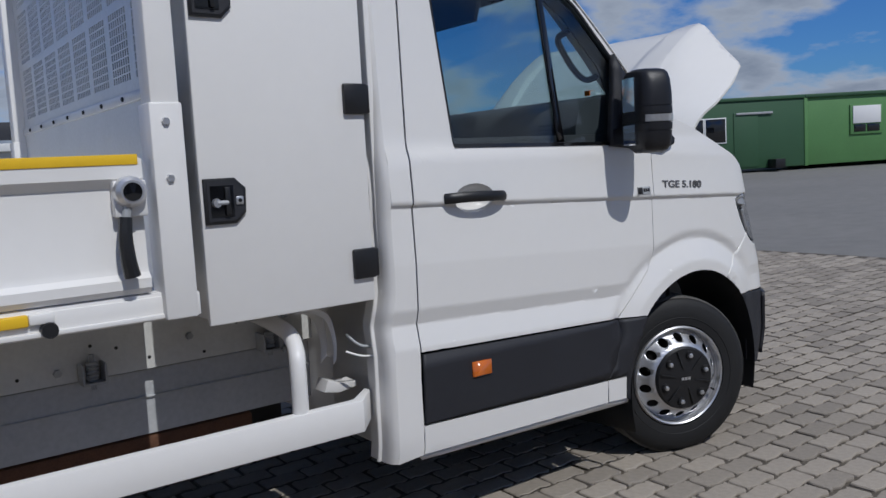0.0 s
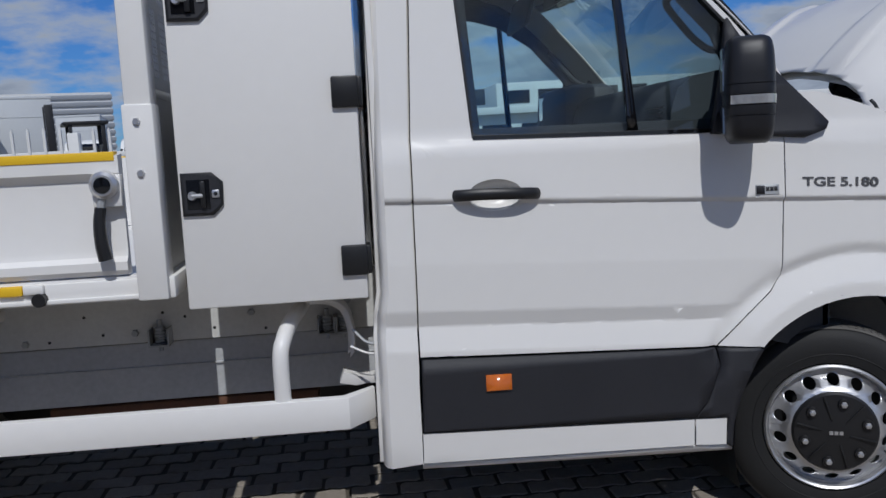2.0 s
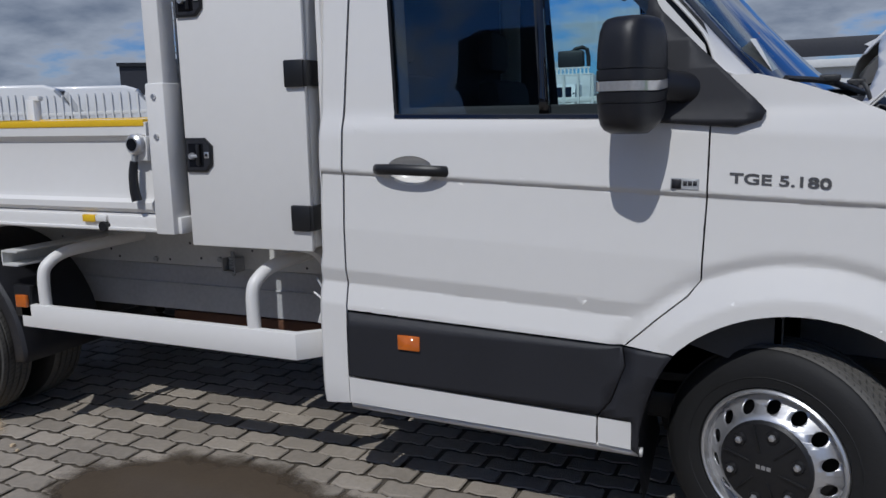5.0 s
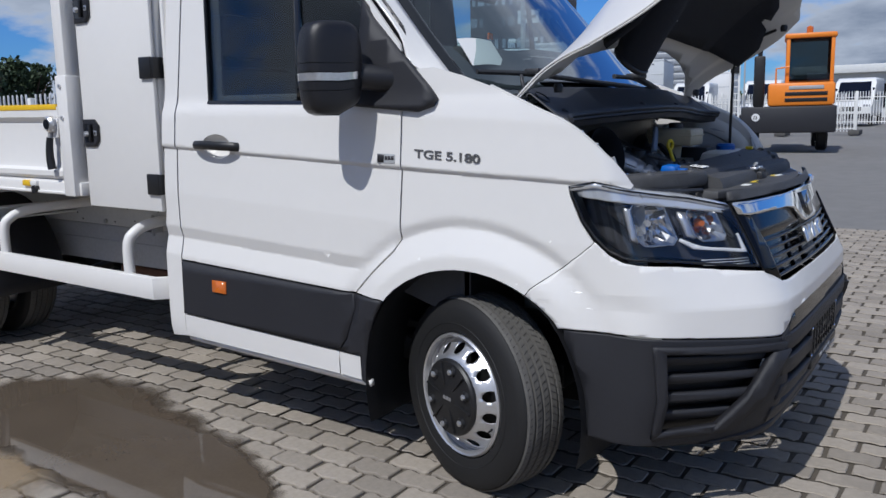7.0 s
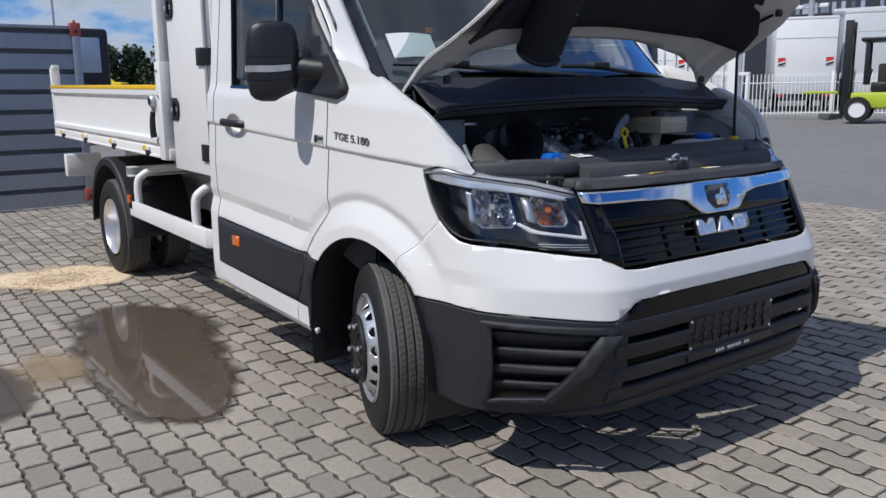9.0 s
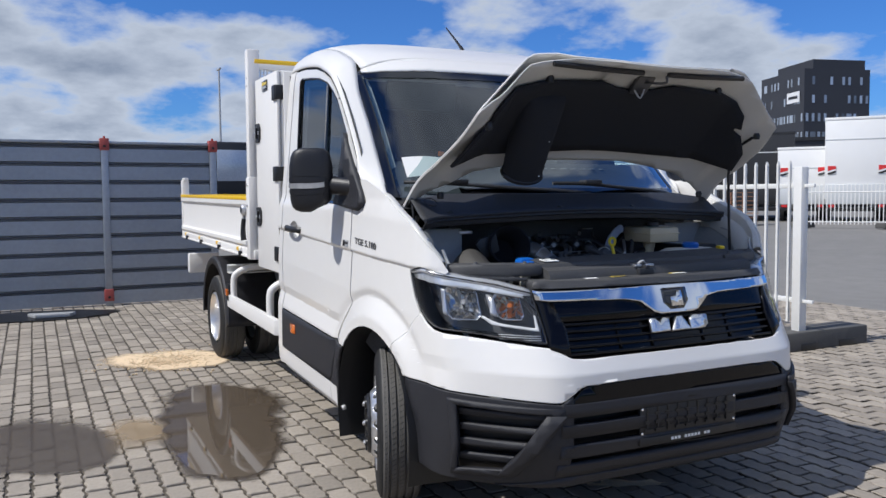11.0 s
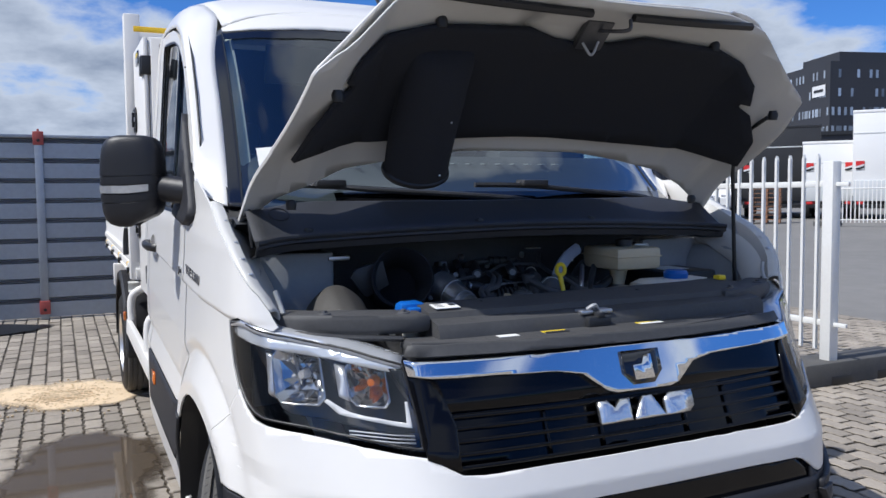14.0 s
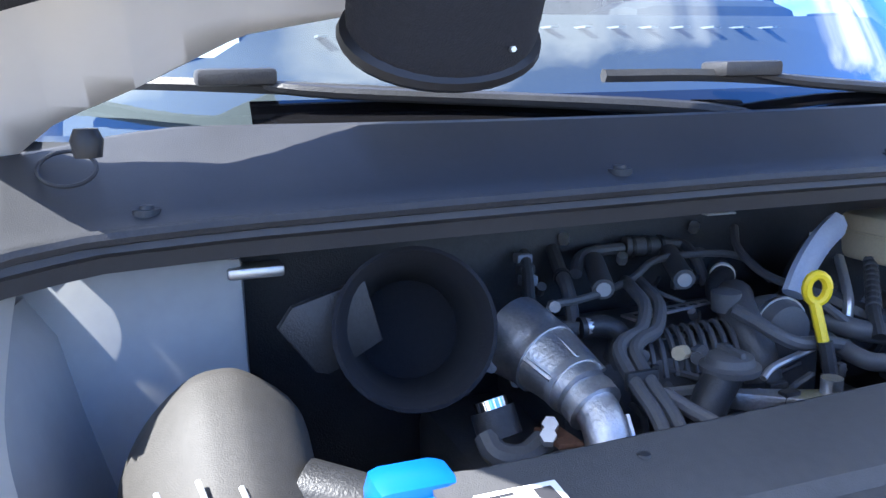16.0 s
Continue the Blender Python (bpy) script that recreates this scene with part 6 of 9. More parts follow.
# wipers
for y0, y1, xt, zt in ((0.42, 1.15, 0.35, 1.388), (1.12, 1.78, 0.27, 1.42)):
    wp = new("wiper"); wp.parent = truck
    fx, fz = screen_foot(y1)
    part("arm", tubebm([(fx + 0.04, y1, fz - 0.005), (screen_foot(y1 - 0.15)[0] + 0.0, y1 - 0.15, screen_foot(y1 - 0.15)[1] + 0.03), (screen_foot(y0 + 0.1)[0] - 0.03, y0 + 0.12, screen_foot(y0 + 0.1)[1] + 0.06), (screen_foot(y0)[0] - 0.04, y0 + 0.02, screen_foot(y0)[1] + 0.075)], (0.012, 0.007), 8), M_ENGB, wp)
    part("blade", tubebm([(screen_foot(y0 - 0.22)[0] - 0.05, y0 - 0.22, screen_foot(max(0.1, y0 - 0.22))[1] + 0.075), (screen_foot(y0)[0] - 0.045, y0, screen_foot(y0)[1] + 0.07), (screen_foot(y1 - 0.2)[0] - 0.02, y1 - 0.2, screen_foot(y1 - 0.2)[1] + 0.035)], 0.010, 6), M_ENGB, wp)
    part("clip", boxbm(screen_foot(y0)[0] - 0.07, y0 - 0.05, screen_foot(y0)[1] + 0.07, screen_foot(y0)[0] - 0.01, y0 + 0.05, screen_foot(y0)[1] + 0.092, 0.006), M_ENGB, wp)
    part("pivot", spinbm([(0.0, 0.03), (0.02, 0.028), (0.03, 0.015)], (fx + 0.04, y1, fz - 0.03), "z", 14), M_ENGB, wp)

for left in (False, True):
    sg = (lambda y: 2 * CY - y) if left else (lambda y: y)
    # inner wing: rail along the wing edge, sloped panel, strut plate
    bm = bmesh.new()
    edge = [(0.17, 1.437), (0.36, 1.353), (0.46, 1.315), (0.57, 1.273), (0.66, 1.237), (0.745, 1.197), (0.79, 1.156)]
    way = [(a0 + (a1 - a0) * q / 5, b0 + (b1 - b0) * q / 5) for (a0, b0), (a1, b1) in zip(edge, edge[1:]) for q in range(5)] + [edge[-1]]
    top = [body_at(a, b, -0.002) for a, b in way]
    prev = None
    for a, b in way:
        row = []
        for d, dz in ((0.002, 0.0), (0.020, 0.001), (0.036, -0.006), (0.046, -0.05), (0.125, -0.12)):
            p = body_at(a, b, -d)
            row.append(bm.verts.new((p.x, sg(p.y), p.z + dz)))
        if prev:
            for i in range(4):
                bm.faces.new((prev[i], prev[i + 1], row[i + 1], row[i]))
        prev = row
    rail = part("wing_rail", bm, M_HOODIN, truck, "white inner wing rail")
    md = rail.modifiers.new("thickness", "SOLIDIFY"); md.thickness, md.offset = 0.004, 0.0
    for k in (3, 8, 13, 18):
        p = top[k]
        part("rail_bolt", spinbm([(0.0, 0.008), (0.0035, 0.007)], (p.x, sg(p.y + 0.024), p.z - 0.003), "z", 8), M_SILVER, rail)
    bm = bmesh.new()
    prof = [(0.14, 1.25), (0.17, 1.20), (0.19, 1.10), (0.22, 0.98), (0.34, 0.90), (0.40, 0.60)]
    rows = []
    for x in np.linspace(0.10, 0.66, 13):
        dz = -0.16 * max(0, x - 0.40) / 0.26
        rows.append([bm.verts.new((x, sg(y + 0.02 * math.sin(9 * x)), z + dz)) for y, z in prof])
    for A, B2 in zip(rows, rows[1:]):
        for i in range(len(prof) - 1):
            bm.faces.new((A[i], A[i + 1], B2[i + 1], B2[i]))
    part("inner_wing", bm, M_BAY, truck, "grey painted inner wing")
    part("rear_bay_panel", boxbm(0.20, min(sg(0.14), sg(0.405)), 0.80, 0.23, max(sg(0.14), sg(0.405)), 1.275, 0.01), M_BAY, truck)
    part("bay_bracket", boxbm(0.20, min(sg(0.385), sg(0.455)), 1.247, 0.24, max(sg(0.385), sg(0.455)), 1.262, 0.004), M_SILVER, truck)
    # front shelf over the lamp
    o = [(0.485, 0.125), (0.56, 0.118), (0.63, 0.172), (0.68, 0.255), (0.73, 0.365), (0.76, 0.46), (0.755, 0.50), (0.665, 0.50), (0.63, 0.40), (0.575, 0.25), (0.54, 0.18)]
    sh = part("lamp_shelf", prismbm([(x, sg(y)) for x, y in (o if not left else o[::-1])], "z", 1.095, 1.145, 0.014), M_COVER, truck, "grey plastic shelf")
    for x, y in ((0.575, 0.15), (0.642, 0.245), (0.715, 0.44)):
        part("shelf_bolt", spinbm([(0.0, 0.018), (0.003, 0.017), (0.004, 0.008), (0.01, 0.007)], (x, sg(y), 1.145), "z", 12), M_HOSE, sh)
    part("shelf_stay", tubebm([(0.585, sg(0.15), 1.145), (0.57, sg(0.145), 1.17), (0.56, sg(0.135), 1.205)], 0.007, 8), M_STEEL, sh)
    part("shelf_edge", tubebm([(0.575, sg(0.118), 1.10), (0.65, sg(0.185), 1.098), (0.70, sg(0.28), 1.09), (0.76, sg(0.42), 1.085)], 0.008, 6), M_ENGB, sh)

# cover across the lock carrier and the ledge before it
bm = bmesh.new()
rows = []
for y in np.linspace(0.505, 1.66, 24):
    d = abs(y - CY)
    k = 0.02 * smooth01(0.45, 0.6, d)
    bump = -0.006 * math.cos((y - 0.5) * 8)
    prof = [(0.615 - 0.03 * (y - 0.5), 1.08), (0.63 - 0.03 * (y - 0.5), 1.150 + 0.006 * (y - 0.5)), (0.645 - 0.03 * (y - 0.5), 1.157 + 0.006 * (y - 0.5)), (0.71, 1.150 + bump * 0.3), (0.742, 1.143), (0.750, 1.128), (0.80, 1.118), (0.812, 1.10), (0.815, 1.07)]
    rows.append([bm.verts.new((x - k, y, z)) for x, z in prof])
for A, B2 in zip(rows, rows[1:]):
    for i in range(len(A) - 1):
        bm.faces.new((A[i], A[i + 1], B2[i + 1], B2[i]))
bm.faces.new(rows[0][::-1]); bm.faces.new(rows[-1])
cover = part("carrier_cover", bm, M_COVER, truck, "dull grey-black moulded cover", smooth=28)
part("carrier_ledge", prismbm([(0.74, 0.42), (0.815, 0.42), (0.878, 0.60), (0.915, 0.80), (0.925, 1.0), (0.915, 1.2), (0.878, 1.40), (0.815, 1.58), (0.74, 1.58)], "z", 1.055, 1.083, 0.006), M_COVER, truck, "grey plastic ledge")
part("ledge_recess", boxbm(0.84, 1.16, 1.081, 0.875, 1.28, 1.0845, 0.002), M_ENGB, truck)
for x, y in ((0.668, 0.70), (0.765, 0.745), (0.768, 0.62), (0.76, 1.2), (0.67, 1.25)):
    part("cover_hole", spinbm([(0.0, 0.007), (0.0025, 0.006)], (x, y, 1.122 if x > 0.74 else 1.154), "z", 10), M_ENGB, cover)
lb = part("paper_label", prismbm([(0.684, 0.530), (0.730, 0.530), (0.730, 0.603), (0.684, 0.603)], "z", 1.150, 1.152), M_PAPER, cover, "white printed label")
for v in lb.data.vertices:
    v.co.z += -0.13 * (v.co.x - 0.70) + 0.004
for i in range(3):
    q = part("label_writing", boxbm(0.690 + 0.011 * i, 0.537, 1.156, 0.693 + 0.011 * i, 0.562, 1.1566, 0), M_INK, lb)
    for v in q.data.vertices:
        v.co.z += -0.13 * (v.co.x - 0.70)
part("label_code", boxbm(0.69, 0.580, 1.156, 0.71, 0.596, 1.1575, 0), M_INK, lb)
for y, w, m1 in ((0.80, 0.075, M_YPLAS), (1.12, 0.08, M_YPLAS), (0.66, 0.06, M_PAPER)):
    st = part("warning_label", boxbm(0.825, y, 1.083, 0.852, y + w, 1.0842, 0), m1, cover, "small warning label")
    if m1 is M_YPLAS:
        part("label_field", boxbm(0.840, y, 1.0842, 0.858, y + w, 1.0848, 0), M_INK if y < 1 else M_PAPER, st)
# bonnet lock
lk = new("bonnet_lock"); lk.parent = truck
part("plate", boxbm(0.772, 0.945, 1.116, 0.812, 0.985, 1.128, 0.004), M_ALU, lk)
part("plate", boxbm(0.772, 1.008, 1.116, 0.812, 1.052, 1.128, 0.004), M_ALU, lk)
part("slot", boxbm(0.768, 0.985, 1.108, 0.835, 1.008, 1.122, 0.003), M_ENGB, lk)
part("pawl", tubebm([(0.79, 0.975, 1.128), (0.80, 0.995, 1.140), (0.79, 1.015, 1.128)], 0.006, 6), M_STEEL, lk)
part("housing", boxbm(0.79, 0.955, 1.075, 0.832, 1.035, 1.112, 0.006), M_ENGB, lk)

# filler with a blue cap, airbox, round duct
fl = new("washer_filler"); fl.parent = truck
part("neck", tubebm([(0.635, 0.50, 0.95), (0.635, 0.50, 1.115)], 0.028, 14, 1), M_MILK, fl)
part("cap", boxbm(0.600, 0.456, 1.118, 0.660, 0.534, 1.162, 0.016), M_BLUE, fl, "bright blue cap")
part("cap_grip", boxbm(0.655, 0.474, 1.132, 0.686, 0.522, 1.150, 0.005), M_BLUE, fl)
ARCH_BOX = curve_pts([(0.240, 0, 1.03), (0.248, 0, 1.080), (0.276, 0, 1.135), (0.318, 0, 1.176), (0.352, 0, 1.188), (0.388, 0, 1.180), (0.440, 0, 1.130), (0.446, 0, 1.05)], 4)
bm = bmesh.new()
rows = []
for x, dz, k in ((0.345, -0.055, 0.80), (0.360, -0.018, 0.93), (0.385, 0.0, 0.99), (0.41, 0.0, 1.0), (0.46, -0.026, 1.0), (0.53, -0.062, 0.99), (0.60, -0.098, 0.97), (0.618, -0.112, 0.94), (0.622, -0.14, 0.90)):
    ring = [(0.25, 0.92)] + [(p.x, p.z) for p in ARCH_BOX] + [(0.44, 0.92)]
    rows.append([bm.verts.new((x, 0.345 + (y - 0.345) * k, z + (dz if z > 1.0 else 0.0))) for y, z in ring])
for A, B2 in zip(rows, rows[1:]):
    for q in range(len(A) - 1):
        bm.faces.new((A[q], A[q + 1], B2[q + 1], B2[q]))
bm.faces.new(rows[0]); bm.faces.new(rows[-1])
ab = part("air_filter_box", bm, mat("dusty_taupe_plastic", (0.058, 0.055, 0.051), 0.62, 0, 0.14, 7, bump=0.2, bscale=600, dirt=0.3, dirt_col=(0.13, 0.125, 0.115)), truck, "dusty grey ribbed air filter box", smooth=40)
for i in range(5):
    y = 0.275 + 0.034 * i
    zc = float(np.interp(y, [p.x for p in ARCH_BOX], [p.z for p in ARCH_BOX]))
    part("rib", tubebm([(x, y + 0.25 * (x - 0.60), zc - 0.026 - 0.515 * (x - 0.46) + 0.005) for x in (0.50 + 0.012 * i, 0.55, 0.60)], 0.0028, 5, 1), M_STEEL, ab)
part("box_spigot", tubebm([(0.49, 0.425, 1.085), (0.52, 0.47, 1.075), (0.55, 0.52, 1.06)], 0.034, 14), M_ENGB, ab)
part("spigot_band", tubebm([(0.528, 0.482, 1.072), (0.536, 0.496, 1.068)], 0.037, 14, 1), M_STEEL, ab)
part("intake_hose", tubebm([(0.50, 0.40, 1.02), (0.55, 0.46, 1.0), (0.58, 0.54, 0.97), (0.55, 0.66, 1.0)], 0.045, 16), M_ENGB, truck)
bm = bmesh.new()
c, ax = Vector((0.345, 0.590, 1.192)), Vector((0.92, -0.22, 0.30)).normalized()
e1 = ax.cross(Vector((0, 0, 1))).normalized(); e2 = e1.cross(ax)
rings = []
for d, r in ((-0.16, 0.085), (-0.05, 0.094), (0.0, 0.099), (0.015, 0.099), (0.017, 0.094), (-0.01, 0.082), (-0.10, 0.072), (-0.15, 0.068), (-0.15, 0.0005)):
    rings.append([bm.verts.new(c + ax * d + (e1 * math.cos(t) + e2 * math.sin(t)) * r) for t in np.linspace(0, 2 * math.pi, 36, endpoint=False)])
for A, B2 in zip(rings, rings[1:]):
    for i in range(36):
        bm.faces.new((A[i], A[(i + 1) % 36], B2[(i + 1) % 36], B2[i]))
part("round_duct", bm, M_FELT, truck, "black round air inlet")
part("fire_wall", boxbm(0.052, 0.41, 0.60, 0.068, 1.86, 1.295, 0.005), M_ENGB, truck)
part("duct_flange", prismbm([(0.432, 1.20), (0.45, 1.225), (0.54, 1.25), (0.56, 1.17), (0.492, 1.135), (0.474, 1.14)], "x", 0.295, 0.31, 0.004), M_ENGB, truck)

M_ENG = mat("engine_black", (0.072, 0.072, 0.075), 0.42, 0.1, 0.25, 25, bump=0.2, bscale=300, dirt=0.3, dirt_col=(0.07, 0.068, 0.065))
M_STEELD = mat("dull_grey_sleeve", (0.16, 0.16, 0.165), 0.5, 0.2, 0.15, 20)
# engine: dark mass, cast pipe, hoses, harness
eng = new("engine"); eng.parent = truck; eng["label"] = "diesel engine with hoses, pipes and wiring"
part("block", boxbm(0.10, 0.66, 0.70, 0.56, 1.34, 1.0, 0.03), M_ENG, eng)
part("head_cover", boxbm(0.09, 0.80, 0.98, 0.33, 1.24, 1.105, 0.02), M_ENG, eng)


def pipe(name, pts, r, material, label="", seg=10):
    return part(name, tubebm(pts, r, seg, 4), material, eng, label)


def collar(p, d, r, w, material, name="hose_clamp"):
    """A band round a pipe at p, lying across the direction d."""
    p, d = Vector(p), Vector(d).normalized()
    return part(name, tubebm([p - d * w, p + d * w], r, 18, 1), material, eng)


def lug(p, d, r, h, material, name="bolt", n=6):
    p, d = Vector(p), Vector(d).normalized()
    return part(name, tubebm([p, p + d * h], r, n, 1), material, eng)


# cast elbow with its clamps, flange bolts and outlet hose
el = [(0.300, 0.738, 1.152), (0.344, 0.756, 1.139), (0.381, 0.767, 1.126), (0.424, 0.775, 1.110)]
pipe("cast_elbow", el, (0.056, 0.036), M_ALU, "cast aluminium elbow pipe", 20)
pipe("outlet_pipe", [(0.424, 0.775, 1.110), (0.455, 0.780, 1.096), (0.480, 0.778, 1.070), (0.490, 0.774, 1.030), (0.485, 0.774, 0.97)], 0.027, M_ALU, "", 16)
collar((0.352, 0.758, 1.136), (0.6, 0.2, -0.22), 0.050, 0.006, M_ALU, "cast_rib")
collar((0.405, 0.772, 1.117), (0.6, 0.12, -0.22), 0.040, 0.006, M_SILVER)
collar((0.440, 0.778, 1.104), (0.6, 0.1, -0.3), 0.036, 0.010, M_ALU, "cast_rib")
for a in range(3):
    t = 0.5 + a * 1.1
    pipe("cast_rib", [(0.335, 0.752 + 0.052 * math.cos(t), 1.140 + 0.052 * math.sin(t)), (0.415, 0.774 + 0.040 * math.cos(t), 1.113 + 0.040 * math.sin(t))], 0.004, M_ALU, "", 6)
for y, z in ((0.698, 1.185), (0.700, 1.120), (0.735, 1.095), (0.790, 1.19)):
    lug((0.315, y, z), (1, -0.3, 0.2), 0.008, 0.018, M_STEELD, "flange_bolt", 8)
# bright sensor and its black body below
lug((0.405, 0.676, 1.062), (-0.25, -0.08, 0.5), 0.028, 0.035, M_ENGB, "sensor", 16)
lug((0.392, 0.671, 1.094), (-0.25, -0.08, 0.5), 0.021, 0.012, M_CHROME, "sensor_cap", 14)
pipe("sensor_hose", [(0.41, 0.655, 1.07), (0.43, 0.66, 1.055), (0.44, 0.69, 1.05), (0.43, 0.72, 1.06)], 0.016, M_HOSE)
part("rusty_bracket", prismbm([(0.415, 0.715), (0.47, 0.72), (0.475, 0.75), (0.42, 0.745)], "z", 1.066, 1.074, 0.003), M_RUST, eng)
for p in ((0.428, 0.730, 1.074), (0.447, 0.718, 1.070)):
    lug(p, (0.6, -0.3, 0.7), 0.010, 0.016, M_SILVER)
part("cast_foot", boxbm(0.44, 0.655, 0.98, 0.52, 0.74, 1.045, 0.015), M_ALU, eng)
part("data_plate", boxbm(0.505, 0.69, 1.046, 0.530, 0.72, 1.050, 0.001), M_TAG, eng)
# injectors, rail, heat shield, ribbed manifold
for y in (0.935, 1.075):
    pipe("injector", [(0.132, y + 0.022, 1.196), (0.233, y - 0.019, 1.179)], 0.0165, M_HOSE, "", 14)
    lug((0.233, y - 0.019, 1.179), (0.101, -0.041, -0.017), 0.011, 0.003, M_STEEL, "injector_end", 14)
pipe("fuel_rail", [(0.099, 1.033, 1.208), (0.110, 1.108, 1.203)], 0.016, M_HOSE, "", 14)
for y in (1.045, 1.07, 1.095):
    collar((0.1 + 0.147 * (y - 1.033), y, 1.206), (0.01, 0.07, 0), 0.0175, 0.003, M_ENGB)
pipe("fuel_line", [(0.158, 0.911, 1.186), (0.125, 0.935, 1.200), (0.105, 0.968, 1.205), (0.104, 1.027, 1.206)], 0.010, M_HOSE)
pipe("fuel_line", [(0.105, 1.111, 1.205), (0.110, 1.141, 1.203), (0.152, 1.135, 1.189), (0.19, 1.13, 1.15)], 0.009, M_HOSE)
part("heat_shield", prismbm([(0.258, 0.93), (0.238, 1.093), (0.252, 1.097), (0.288, 0.935)], "z", 1.142, 1.146, 0.0), M_SILVER, eng)
for i in range(7):
    part("shield_hole", boxbm(0.268 - 0.0028 * i, 0.945 + 0.021 * i, 1.1462, 0.274 - 0.0028 * i, 0.957 + 0.021 * i, 1.1468, 0), M_ENGB, eng)
for i in range(9):
    y = 0.93 + i * 0.017
    pipe("manifold_rib", [(0.285, y + 0.01, 1.115), (0.310, y + 0.004, 1.135), (0.345, y - 0.006, 1.122), (0.365, y - 0.010, 1.085)], 0.0045, M_ENG, "", 6)
part("manifold", boxbm(0.28, 0.905, 1.02, 0.36, 1.075, 1.112, 0.015), M_ENG, eng)
for y, z in ((0.905, 1.12), (0.99, 1.105), (1.04, 1.11)):
    lug((0.355, y, z), (0.8, -0.5, 0.2), 0.009, 0.02, M_ENG, "stud", 8)
lug((0.350, 0.975, 1.112), (0.3, -0.5, 0.1), 0.010, 0.022, M_CREAM, "fitting", 10)
lug((0.352, 1.000, 1.110), (0.2, -0.5, -0.1), 0.012, 0.02, M_HOSE, "fitting", 10)
# left-hand harness and the stack of plugs
pipe("harness", [(0.092, 0.854, 1.210), (0.154, 0.831, 1.188), (0.225, 0.802, 1.162), (0.265, 0.808, 1.148), (0.296, 0.842, 1.147)], 0.0095, M_HOSE)
for k in range(3):
    part("plug", boxbm(0.095 + 0.022 * k, 0.832 - 0.006 * k, 1.198 - 0.012 * k, 0.117 + 0.022 * k, 0.858 - 0.006 * k, 1.214 - 0.012 * k, 0.003), M_TAG if k % 2 == 0 else M_HOSE, eng)
collar((0.298, 0.853, 1.148), (0, 1, 0), 0.0145, 0.005, M_SILVER)
pipe("radiator_hose", [(0.296, 0.842, 1.147), (0.300, 0.876, 1.147), (0.310, 0.897, 1.134), (0.312, 0.886, 1.100), (0.315, 0.87, 1.05)], 0.0155, M_ENGB, "", 14)
pipe("breather", [(0.088, 0.907, 1.211), (0.153, 0.887, 1.190), (0.205, 0.873, 1.172), (0.25, 0.86, 1.12)], 0.011, M_HOSE)
collar((0.165, 0.884, 1.186), (0.11, -0.03, -0.04), 0.0135, 0.004, M_ENGB)
pipe("vacuum_line", [(0.232, 0.827, 1.165), (0.235, 0.87, 1.168), (0.225, 0.919, 1.172), (0.203, 0.985, 1.182), (0.170, 1.049, 1.198), (0.166, 1.155, 1.198), (0.177, 1.215, 1.185), (0.2, 1.25, 1.15)], 0.006, M_HOSE, "", 8)
for p in ((0.071, 0.936, 1.218), (0.073, 1.188, 1.217), (0.13, 1.01, 1.19)):
    lug(p, (0.4, -0.2, 0.6), 0.009, 0.016, M_SILVER)
# twin coolant pipes
for k in range(2):
    d = Vector((0.004, 0.021, -0.002)) * k
    pipe("coolant_pipe", [Vector(p) + d for p in ((0.191, 0.980, 1.175), (0.251, 0.955, 1.178), (0.296, 0.945, 1.168), (0.342, 0.910, 1.150), (0.362, 0.872, 1.146), (0.382, 0.852, 1.136), (0.435, 0.842, 1.116), (0.476, 0.846, 1.090), (0.510, 0.844, 1.055), (0.53, 0.85, 0.98))], 0.0095, M_HOSE)
part("pipe_clip", boxbm(0.425, 0.832, 1.106, 0.435, 0.876, 1.130, 0.002), M_ENGB, eng)
pipe("bright_stay", [(0.46, 0.815, 1.09), (0.485, 0.812, 1.06), (0.50, 0.815, 1.0)], 0.004, M_SILVER, "", 6)
# turbo and its ducts
pipe("turbo_duct", [(0.262, 1.125, 1.150), (0.290, 1.105, 1.148), (0.325, 1.092, 1.132), (0.352, 1.092, 1.105), (0.37, 1.095, 1.06)], (0.030, 0.026), M_ENG, "", 16)
part("turbo", spinbm([(-0.045, 0.012), (-0.035, 0.038), (-0.012, 0.046), (0.012, 0.046), (0.03, 0.038), (0.036, 0.02), (0.036, 0.0)], (0.325, 1.148, 1.120), "x", 24), M_HOSE, eng, "dark turbo housing")
part("turbo_band", spinbm([(-0.004, 0.048), (0.004, 0.048)], (0.335, 1.148, 1.120), "x", 24), M_ALU, eng)
pipe("turbo_hose", [(0.345, 1.060, 1.160), (0.375, 1.072, 1.150), (0.407, 1.085, 1.137), (0.414, 1.112, 1.126), (0.406, 1.165, 1.118), (0.40, 1.21, 1.105)], 0.010, M_HOSE)
part("actuator", spinbm([(-0.014, 0.020), (0.014, 0.022), (0.018, 0.01)], (0.300, 1.080, 1.160), "z", 16), M_HOSE, eng)
pipe("boost_hose", [(0.18, 1.16, 1.175), (0.21, 1.145, 1.17), (0.235, 1.115, 1.165), (0.255, 1.105, 1.14)], 0.018, M_ENGB, "", 14)
collar((0.205, 1.148, 1.171), (0.03, -0.02, -0.005), 0.020, 0.004, M_MILK)
